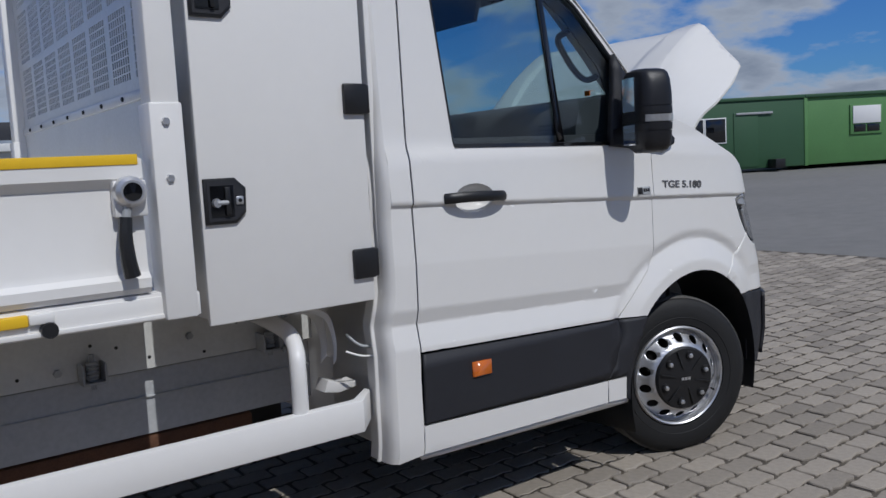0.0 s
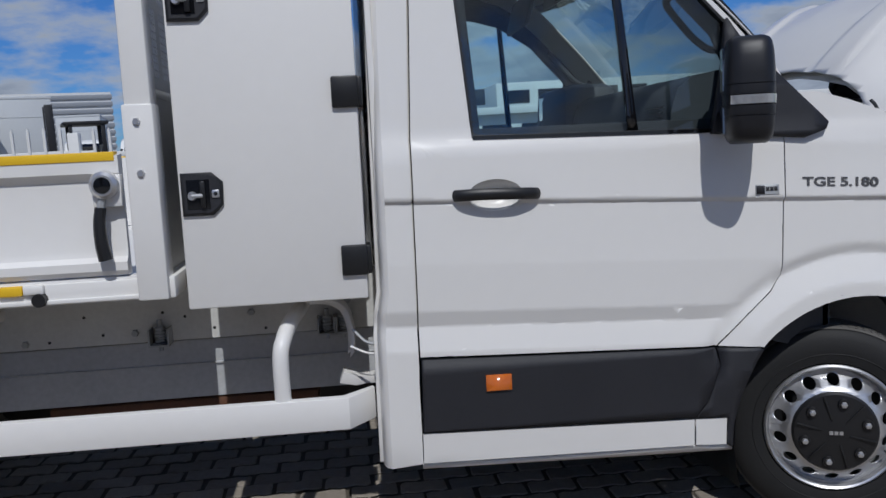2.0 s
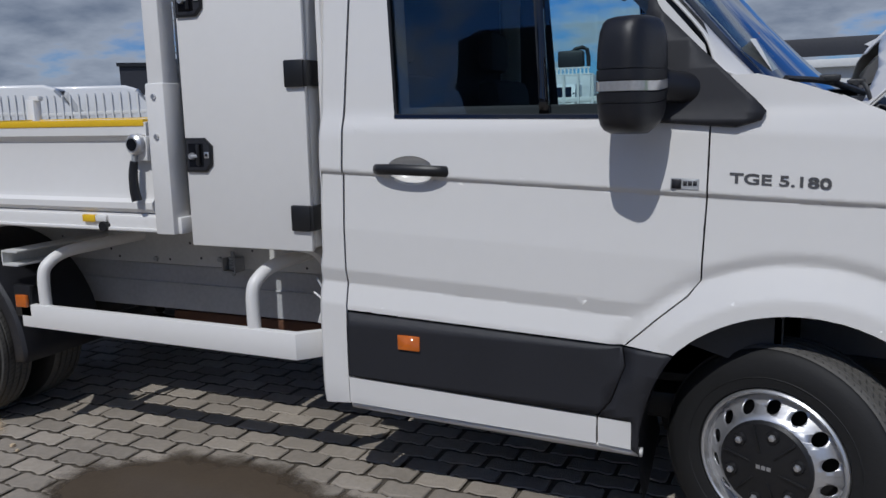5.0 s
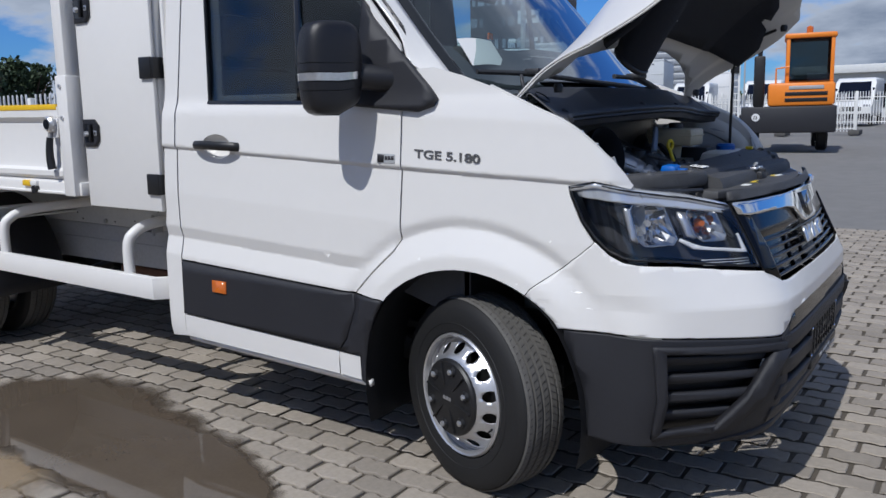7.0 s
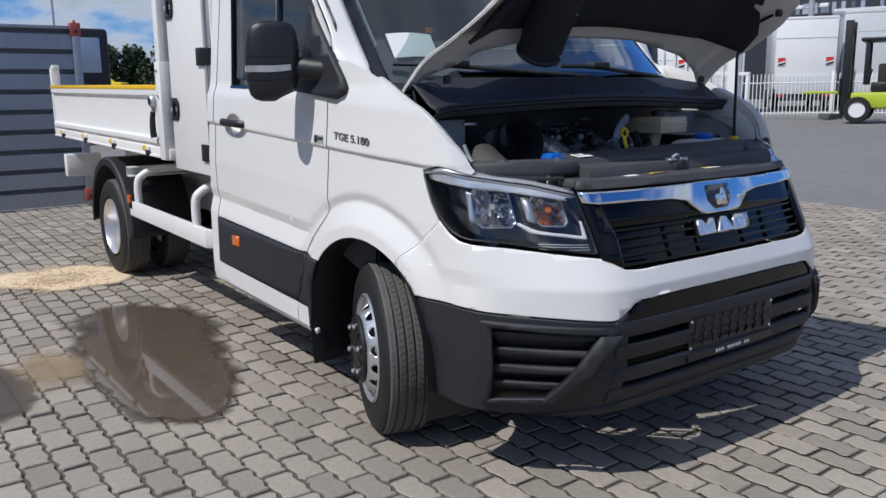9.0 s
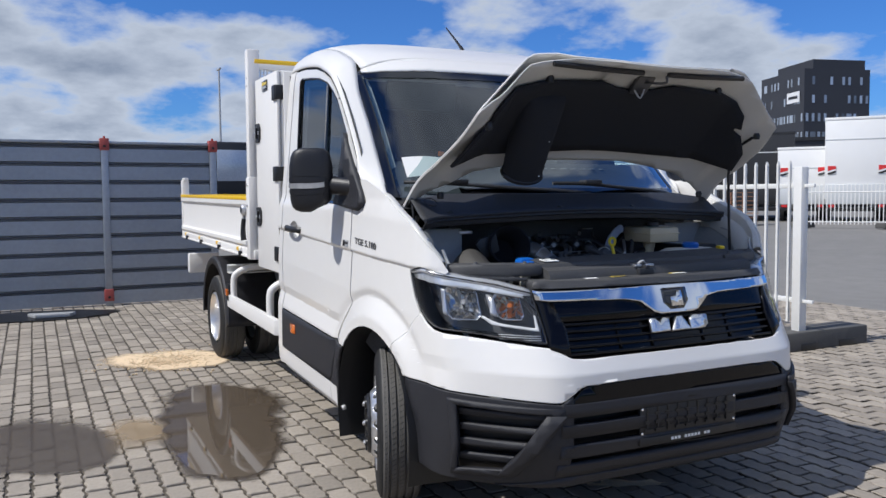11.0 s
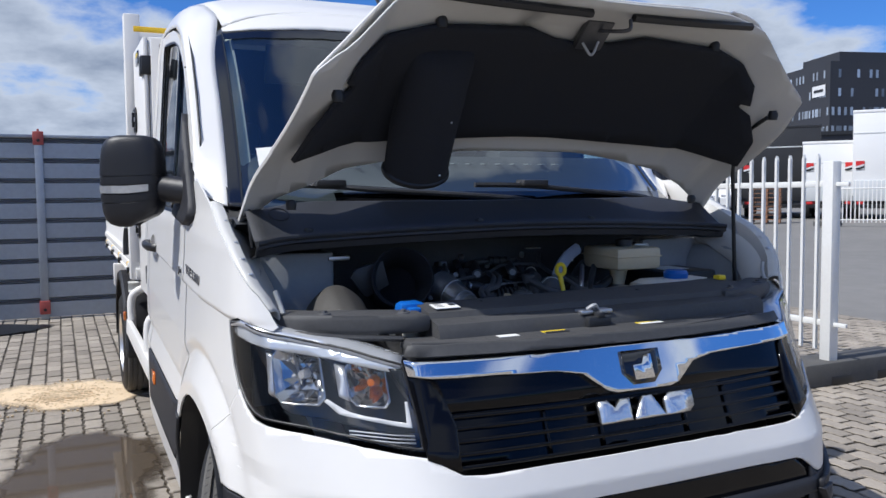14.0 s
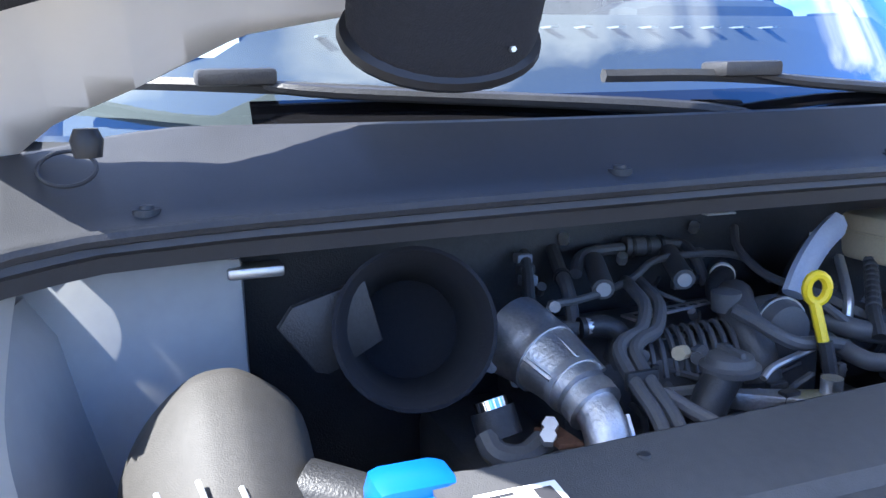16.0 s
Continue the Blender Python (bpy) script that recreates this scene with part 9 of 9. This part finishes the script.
# ---- machines ----
def terminal_tractor(m):
    """Orange yard tractor, front towards -y in its own frame."""
    t = thing("terminal_tractor", "orange yard tractor with a black front bumper", "tractor", m=m)
    part("bumper", boxbm(-1.25, -0.2, 0.55, 1.25, 0.6, 1.30, 0.06), M_STEEL if False else M_PLAST, t)
    part("nose", boxbm(-0.55, -0.1, 1.30, 1.2, 1.4, 1.95, 0.08), M_ORANGE, t)
    for i in range(2):
        part("nose_slot", boxbm(-0.1, -0.12, 1.42 + 0.17 * i, 1.0, -0.09, 1.52 + 0.17 * i, 0.01), M_BLACK, t)
    part("nose_badge", boxbm(0.0, -0.12, 1.76, 0.9, -0.09, 1.86, 0.01), M_STEEL, t)
    for sx, x1 in ((-0.1, 0.0), (1.05, 1.15)):
        for yy in (0.15, 1.55):
            part("cab_post", boxbm(sx, yy, 1.9, x1, yy + 0.1, 3.2, 0.02), M_ORANGE, t)
    part("cab_roof", boxbm(-0.15, 0.1, 3.18, 1.2, 1.75, 3.32, 0.05), M_ORANGE, t)
    part("cab_back", boxbm(-0.1, 1.55, 1.3, 1.15, 1.66, 2.1, 0.02), M_ORANGE, t)
    part("cab_glass", boxbm(0.0, 0.19, 2.0, 1.05, 0.21, 3.18, 0.0), M_TINT, t)
    part("exhaust_box", boxbm(-0.95, 0.4, 1.3, -0.65, 0.9, 2.75, 0.04), M_BLACK, t)
    part("exhaust_pipe", tubebm([(-0.8, 0.65, 2.7), (-0.8, 0.65, 3.25), (-0.86, 0.5, 3.4)], 0.07, 10), M_BLACK, t)
    part("beacon", spinbm([(0.0, 0.09), (0.18, 0.09), (0.22, 0.04)], (0.5, 0.6, 3.32), "z", 12), M_AMBER, t)
    part("hand_rail", tubebm([(-0.35, 0.0, 1.95), (-0.35, 0.0, 2.35), (0.0, 0.0, 2.4)], 0.025, 8, 1), M_ORANGE, t)
    sd = part("speed_disc", spinbm([(-0.225, 0.11), (-0.205, 0.11)], (-0.85, 0, 1.0), "y", 24), M_TSIGN, t, "round speed sign")
    bm = text_mesh("25", 0.13, 0.004)
    for v in bm.verts:
        v.co = Vector((-0.928 + v.co.x, -0.232 - v.co.z, 0.955 + v.co.y))
    part("speed_number", bm, M_INK, sd, smooth=0)
    part("frame", boxbm(-0.5, 0.5, 0.6, 0.5, 4.5, 0.95, 0.04), M_BLACK, t)
    for sx in (-0.95, 0.95):
        for yy in (1.1, 4.0):
            wh = new("wheel"); wh.parent = t
            part("tyre", spinbm([(-0.15, 0.3), (-0.15, 0.46), (-0.1, 0.5), (0.1, 0.5), (0.15, 0.46), (0.15, 0.3)], (sx, yy, 0.5), "x", 24, True), M_RUBBER, wh)
            part("rim", spinbm([(-0.1, 0.31), (0.1, 0.31)], (sx, yy, 0.5), "x", 16), M_ORANGE, wh)
    return t


x, y = polar(102.1, 24.0, 1.9, -2.06)
terminal_tractor(at_yard(x, y, 12) @ Matrix.Scale(0.95, 4))


def forklift(m):
    f = thing("forklift", "lime green forklift with a dark mast", "forklift", m=m)
    part("body", boxbm(-0.6, 0.65, 0.42, 0.6, 2.2, 0.88, 0.06), M_LIME, f)
    part("engine_hood", boxbm(-0.5, 1.15, 0.88, 0.5, 2.15, 1.18, 0.06), M_BLACK, f)
    part("counterweight", boxbm(-0.62, 1.95, 0.4, 0.62, 2.55, 1.22, 0.16), M_LIME, f)
    for sx in (-0.55, 0.5):
        for yy in (0.95, 1.85):
            part("cab_post", boxbm(sx, yy, 1.1, sx + 0.09, yy + 0.11, 2.35, 0.01), M_BLACK, f)
    part("cab_roof", boxbm(-0.62, 0.82, 2.33, 0.64, 2.06, 2.44, 0.03), M_BLACK, f)
    part("cab_rear_panel", boxbm(-0.5, 1.86, 1.15, 0.52, 1.92, 1.75, 0.02), M_BLACK, f)
    part("seat", boxbm(-0.25, 1.3, 1.1, 0.25, 1.75, 1.7, 0.05), M_SEAT, f)
    for sx in (-0.5, 0.42):
        part("mast_rail", boxbm(sx, 0.38, 0.2, sx + 0.12, 0.60, 2.95, 0.01), M_BLACK, f)
        part("mast_inner_rail", boxbm(sx + (0.11 if sx < 0 else -0.08), 0.42, 0.25, sx + (0.18 if sx < 0 else -0.01), 0.54, 2.6, 0.01), M_STEEL, f)
        part("fork", boxbm(sx, -0.65, 0.85, sx + 0.1, 0.36, 0.92, 0.01), M_LIME, f)
    part("carriage", boxbm(-0.6, 0.32, 0.8, 0.6, 0.37, 1.3, 0.01), M_BLACK, f)
    for z in (1.5, 2.2, 2.85):
        part("mast_tie", boxbm(-0.5, 0.44, z, 0.52, 0.50, z + 0.10, 0.01), M_BLACK, f)
    part("lift_ram", tubebm([(0, 0.52, 0.3), (0, 0.52, 2.3)], 0.05, 10, 1), M_STEEL, f)
    part("steering_column", tubebm([(0, 0.98, 1.1), (0, 1.12, 1.55)], 0.04, 8, 1), M_BLACK, f)
    for sx in (-0.6, 0.6):
        for yy, r in ((0.85, 0.38), (2.05, 0.34)):
            wh = new("wheel"); wh.parent = f
            part("tyre", spinbm([(-0.12, r * 0.6), (-0.12, r * 0.92), (-0.08, r), (0.08, r), (0.12, r * 0.92), (0.12, r * 0.6)], (sx, yy, r), "x", 20, True), M_RUBBER, wh)
            part("rim", spinbm([(-0.09, r * 0.62), (0.09, r * 0.62)], (sx, yy, r), "x", 14), M_TSIGN, wh)
    part("wheel_chock", boxbm(0.7, 2.7, 0.0, 1.1, 3.1, 0.25, 0.03), M_YPLAS, f)
    return f


forklift(at_yard(-11.4, 24.8, -68) @ Matrix.Scale(1.08, 4))


def ladder_lift(m):
    """White ladder mast standing on a small trailer."""
    t = thing("ladder_lift", "white ladder lift standing on a grey trailer", "trailer", m=m)
    part("bed", boxbm(-1.25, -0.6, 0.62, 1.0, 0.6, 0.86, 0.03), M_BLDW, t)
    part("chassis", boxbm(-1.0, -0.45, 0.30, 0.9, 0.45, 0.62, 0.03), M_BLACK, t)
    for sx in (0.22, 0.62):
        part("mast_rail", boxbm(sx, -0.10, 0.5, sx + 0.09, 0.0, 4.5, 0.01), M_FENCE, t)
    for k in range(12):
        part("rung", boxbm(0.30, -0.08, 0.85 + 0.3 * k, 0.63, -0.03, 0.89 + 0.3 * k, 0.0), M_FENCE, t)
    part("carriage", boxbm(0.28, -0.22, 3.0, 0.66, 0.15, 4.3, 0.04), M_DARKB, t)
    part("guide_post", boxbm(0.86, -0.1, 0.9, 0.93, 0.0, 4.6, 0.01), M_STEEL, t)
    part("guide_head", boxbm(0.60, -0.1, 4.52, 0.95, 0.0, 4.60, 0.01), M_STEEL, t)
    part("hose", tubebm([(-0.7, -0.62, 0.3), (-0.65, -0.66, 0.8), (-0.3, -0.66, 0.9), (0.1, -0.5, 0.7)], 0.03, 6), M_BLACK, t)
    part("winch", spinbm([(-0.2, 0.18), (0.2, 0.18)], (-0.15, -0.3, 0.98), "x", 16), M_STEEL, t)
    for sx in (-1.1, 0.95):
        part("outrigger", tubebm([(sx, -0.5, 0.65), (sx, -0.75, 0.3), (sx, -0.75, 0.0)], 0.05, 8, 1), M_STEEL, t)
    for sy in (-0.55, 0.55):
        small_wheel(t, -0.1, sy, 0.3, 0.18)
    return t


ladder_lift(at_yard(-7.05, 29.6, 12) @ Matrix.Scale(0.80, 4))


def pallet_stack(m):
    t = thing("pallet_stack", "stack of weathered red-brown pallets", "pallets", m=m)
    for k in range(8):
        for b in range(5):
            part("board", boxbm(-0.6, -0.5 + 0.21 * b, 0.17 * k + 0.12, 0.6, -0.36 + 0.21 * b, 0.17 * k + 0.145, 0), M_RUSTW, t)
        for b in (-0.52, 0.0, 0.46):
            part("bearer", boxbm(b, -0.5, 0.17 * k, b + 0.1, 0.48, 0.17 * k + 0.12, 0), M_RUSTW, t)
    return t


M_RUSTW = mat("weathered_pallet_wood", (0.26, 0.13, 0.075), 0.9, 0, 0.2, 4, objvar=0.25)
x, y = polar(133.0, 36.0)
pallet_stack(at_yard(x, y, 40))


def excavator(m, mt, label):
    e = thing("excavator", label, "excavator", m=m)
    part("house", boxbm(-1.3, -1.2, 1.2, 1.5, 1.2, 2.3, 0.15), mt, e)
    part("operator_cab", boxbm(-1.2, -1.2, 1.2, 0.0, -0.2, 2.9, 0.1), M_BLACK, e)
    for a, b_ in (((0.6, 0.3, 2.0), (-1.6, 0.3, 4.1)), ((-1.6, 0.3, 4.1), (-3.4, 0.3, 3.7)), ((-3.4, 0.3, 3.7), (-4.2, 0.3, 1.6))):
        part("boom", tubebm([a, b_], 0.24, 4, 1), mt, e)
    part("bucket", boxbm(-4.8, -0.2, 0.9, -3.9, 0.8, 1.6, 0.1), M_STEEL, e)
    for sy in (-1.1, 1.1):
        part("track", boxbm(-2.0, sy - 0.25, 0.0, 2.0, sy + 0.25, 0.9, 0.2), M_BLACK, e)
    return e


x, y = polar(160.6, 72, 2.23, -1.87)
excavator(at_yard(x, y, 70 + 180), M_ORANGE, "orange excavator with a bent boom")
x, y = polar(165.0, 74, 2.23, -1.87)
excavator(at_yard(x, y, 60), M_YPLAS, "yellow excavator parked behind the yard")
x, y = polar(156.2, 76, 2.23, -1.87)
excavator(at_yard(x, y, 100), M_ORANGE, "orange excavator parked behind the yard")
# dark machine cab over the hoarding
mc = thing("wheel_loader", "dark loader cab behind the hoarding", "loader", m=Matrix.Translation((-21.9, 4.0, 0.15)) @ Matrix.Scale(1.24, 4))
part("cab", boxbm(-0.8, -0.55, 0.9, 0.6, 0.65, 2.45, 0.08), M_DARKB, mc)
part("cab_window", boxbm(0.59, -0.35, 1.5, 0.62, 0.45, 2.25, 0.01), M_TWIN, mc)
part("base", boxbm(-1.6, -0.9, 0.3, 1.2, 0.9, 0.95, 0.1), M_DARKB, mc)
small_wheel(mc, -1.0, -0.8, 0.5, 0.35); small_wheel(mc, 0.8, -0.8, 0.5, 0.35); small_wheel(mc, -1.0, 0.8, 0.5, 0.35); small_wheel(mc, 0.8, 0.8, 0.5, 0.35)


# ---- lamp masts ----
def mast(x, y, h, ring, label):
    t = thing("lamp_mast", label, "lamp mast", m=at_yard(x, y, 0))
    part("pole", tubebm([(0, 0, 0), (0, 0, h)], (0.22 if ring else 0.10, 0.09 if ring else 0.06), 12, 1), M_STEEL, t)
    if ring:
        part("crown", spinbm([(0.0, 1.0), (0.2, 1.1), (0.35, 0.9)], (0, 0, h), "z", 20), M_STEEL, t)
        for i in range(12):
            a = 2 * math.pi * i / 12
            bm = bmesh.new()
            box(bm, -0.25, -0.3, -0.3, 0.25, 0.3, 0.1, 0.03, Matrix.Translation((1.25 * math.cos(a), 1.25 * math.sin(a), h + 0.1)) @ Matrix.Rotation(a, 4, "Z"))
            part("floodlight", bm, M_LAMP, t)
        for sx in (-1, 1):
            part("camera_bracket", tubebm([(0, 0, 6.3), (sx * 0.9, 0, 6.4)], 0.05, 6, 1), M_STEEL, t)
            part("camera_box", boxbm(sx * 0.9 - 0.3, -0.12, 6.3, sx * 0.9 + 0.3, 0.12, 6.55, 0.03), M_TSIGN, t)
    else:
        part("arm", boxbm(-0.5, -0.08, h, 0.5, 0.08, h + 0.12, 0.02), M_STEEL, t)
    return t


x, y = polar(116.2, 62, -0.9, -2.5)
mast(x, y, 26.3, True, "tall steel mast with a ring of floodlights")
x, y = polar(168.4, 62)
mast(x, y, 10.8, False, "slim grey street lamp on the skyline")

# ---- trees on the skyline ----


def tree(x, y, h, seed):
    t = thing("tree", "leafy dark green tree on the skyline", "tree", "skyline trees", m=at_yard(x, y, seed * 40))
    random.seed(seed)
    bm = bmesh.new()
    tube(bm, [(0, 0, 0), (0.1, 0, h * 0.3), (0.0, 0.1, h * 0.6)], (0.28, 0.1), 8, 3)
    for k in range(5):
        a = random.uniform(0, 6.28)
        tube(bm, [(0, 0, h * (0.3 + 0.06 * k)), (math.cos(a) * h * 0.15, math.sin(a) * h * 0.15, h * (0.45 + 0.07 * k)), (math.cos(a) * h * 0.26, math.sin(a) * h * 0.26, h * (0.55 + 0.07 * k))], (0.12, 0.03), 6, 2)
    part("trunk", bm, M_BARK, t)
    bm = bmesh.new()
    lobes = [(Vector((random.gauss(0, 0.16), random.gauss(0, 0.16), random.uniform(0.40, 0.88))) * h, random.uniform(0.12, 0.2) * h) for _ in range(13)]
    for c_, r in lobes:
        for _ in range(170):
            d = Vector((random.gauss(0, 1), random.gauss(0, 1), random.gauss(0, 1))).normalized() * r * random.uniform(0.55, 1.08)
            p = c_ + d
            s = random.uniform(0.12, 0.30)
            n_ = Vector((random.gauss(0, 1), random.gauss(0, 1), random.gauss(0, 1))).normalized()
            u = n_.orthogonal().normalized() * s
            w = n_.cross(u).normalized() * s * 0.7
            bm.faces.new([bm.verts.new(p + u), bm.verts.new(p + w), bm.verts.new(p - u), bm.verts.new(p - w)])
    cr = part("crown", bm, M_LEAF, t, smooth=0)
    return t


for i, (az, d, h) in enumerate(((157.0, 80, 8.2), (154.6, 84, 9.5), (152.5, 88, 7.2), (160.4, 82, 6.2), (163.0, 86, 5.8), (165.5, 84, 6.0), (168.0, 90, 5.5), (150.5, 92, 7.0))):
    x, y = polar(az, d, 2.23, -1.87)
    tree(x, y, h, i + 1)
bm = bmesh.new()
random.seed(8)
for i in range(5200):
    a = random.uniform(40, 200)
    d = random.uniform(240, 300)
    x, y = polar(a, d)
    z = random.uniform(0, 4.5 + 2.0 * noise.noise(Vector((a * 0.3, 0, 0))))
    s = random.uniform(0.7, 1.8)
    n_ = Vector((random.gauss(0, 1), random.gauss(0, 1), random.gauss(0, 1))).normalized()
    u = n_.orthogonal().normalized() * s
    w = n_.cross(u).normalized() * s
    p = Vector((x, y, z + 0.3))
    bm.faces.new([bm.verts.new(p + u), bm.verts.new(p + w), bm.verts.new(p - u), bm.verts.new(p - w)])
tagged(finish("far_woods", bm, M_LEAF, None, smooth=0), "dark line of far woods", "woods", kind="stuff")

# ---- paving blocks, nearest ones singly ----
PL_, PW_ = 0.205, 0.115


def block_rows(inside):
    """The blocks in running bond, courses along x, each with its wavy outline."""
    for j in range(int((PY1 - PY0) / PW_)):
        for i in range(int((PX1 - PX0) / PL_)):
            x = PX0 + (i + (0.5 if j % 2 else 0.0)) * PL_
            y = PY0 + j * PW_
            if inside(x, y):
                yield x, y


def block_mesh(rnd):
    """One worn block: wavy long sides, chipped corners, a rounded upper edge."""
    g = 0.0058
    low = [(PL_ * k, g + 0.0065 * math.sin(4 * math.pi * k)) for k in (0.13, 0.32, 0.5, 0.68, 0.87)]
    high = [(PL_ * k, PW_ - g + 0.0065 * math.sin(4 * math.pi * k)) for k in (0.87, 0.68, 0.5, 0.32, 0.13)]
    c = rnd.uniform(0.004, 0.010)
    pts = [(g, g + c)] + [(g + c, g)] + low + [(PL_ - g - c, g), (PL_ - g, g + c), (PL_ - g, PW_ - g - c), (PL_ - g - c, PW_ - g)] + high + [(g + c, PW_ - g), (g, PW_ - g - c)]
    out = []
    for x, y in pts:
        k = rnd.uniform(0.0, 0.0052) if rnd.random() < 0.6 else rnd.uniform(0.0, 0.0022)
        out.append((x + (k if x < PL_ / 2 else -k), y + (k if y < PW_ / 2 else -k) + rnd.uniform(-0.0012, 0.0012)))
    n = len(out)
    cx, cy = PL_ / 2, PW_ / 2
    v = [(cx + (x - cx) * 0.965, cy + (y - cy) * 0.935, rnd.uniform(-0.0012, 0.0)) for x, y in out] + [(x, y, -0.0055) for x, y in out] + [(x, y, -0.03) for x, y in out]
    f = [tuple(range(n))] + [(k * n + i, (k + 1) * n + i, (k + 1) * n + (i + 1) % n, k * n + (i + 1) % n) for k in range(2) for i in range(n)]
    return v, f, n


def near(x, y):
    return -2.45 < x < 1.95 and -1.35 < y < 0.12


rnd = random.Random(17)
kinds = [block_mesh(rnd) for k in range(12)]
meshes = []
for v, f, n in kinds:
    me = bpy.data.meshes.new("paving_block")
    me.from_pydata(v, [], f)
    me.materials.append(M_PAVE)
    meshes.append(me)
random.seed(2)
count = 0
far_v, far_f = [], []
for x, y in block_rows(lambda x, y: True):
    dz = random.uniform(-0.0045, 0.0012)
    tx, ty = random.uniform(-0.013, 0.013), random.uniform(-0.011, 0.011)
    k = random.randrange(12)
    x, y = x + random.uniform(-0.0025, 0.0025), y + random.uniform(-0.0015, 0.0015)
    if near(x, y) and count < 300:
        count += 1
        ob = new("paving_block", meshes[k])
        ob.parent = pavement
        ob.location = (x, y, ground_z(x, y) + dz)
        ob.rotation_euler = (tx, ty, 0)
    else:
        v, f, n = kinds[k]
        z0 = ground_z(x, y) + dz
        o = len(far_v)
        far_v += [(x + a, y + b_, z0 + c_ + tx * (b_ - PW_ / 2) - ty * (a - PL_ / 2)) for a, b_, c_ in v[:2 * n]]
        far_f += [tuple(o + i for i in q) for q in f[:n + 1]]
me2 = bpy.data.meshes.new("paving_blocks")
me2.from_pydata(far_v, [], far_f)
me2.materials.append(M_PAVES)
rest = new("paving_blocks", me2)
rest.parent = pavement
rest["kind"] = "stuff"
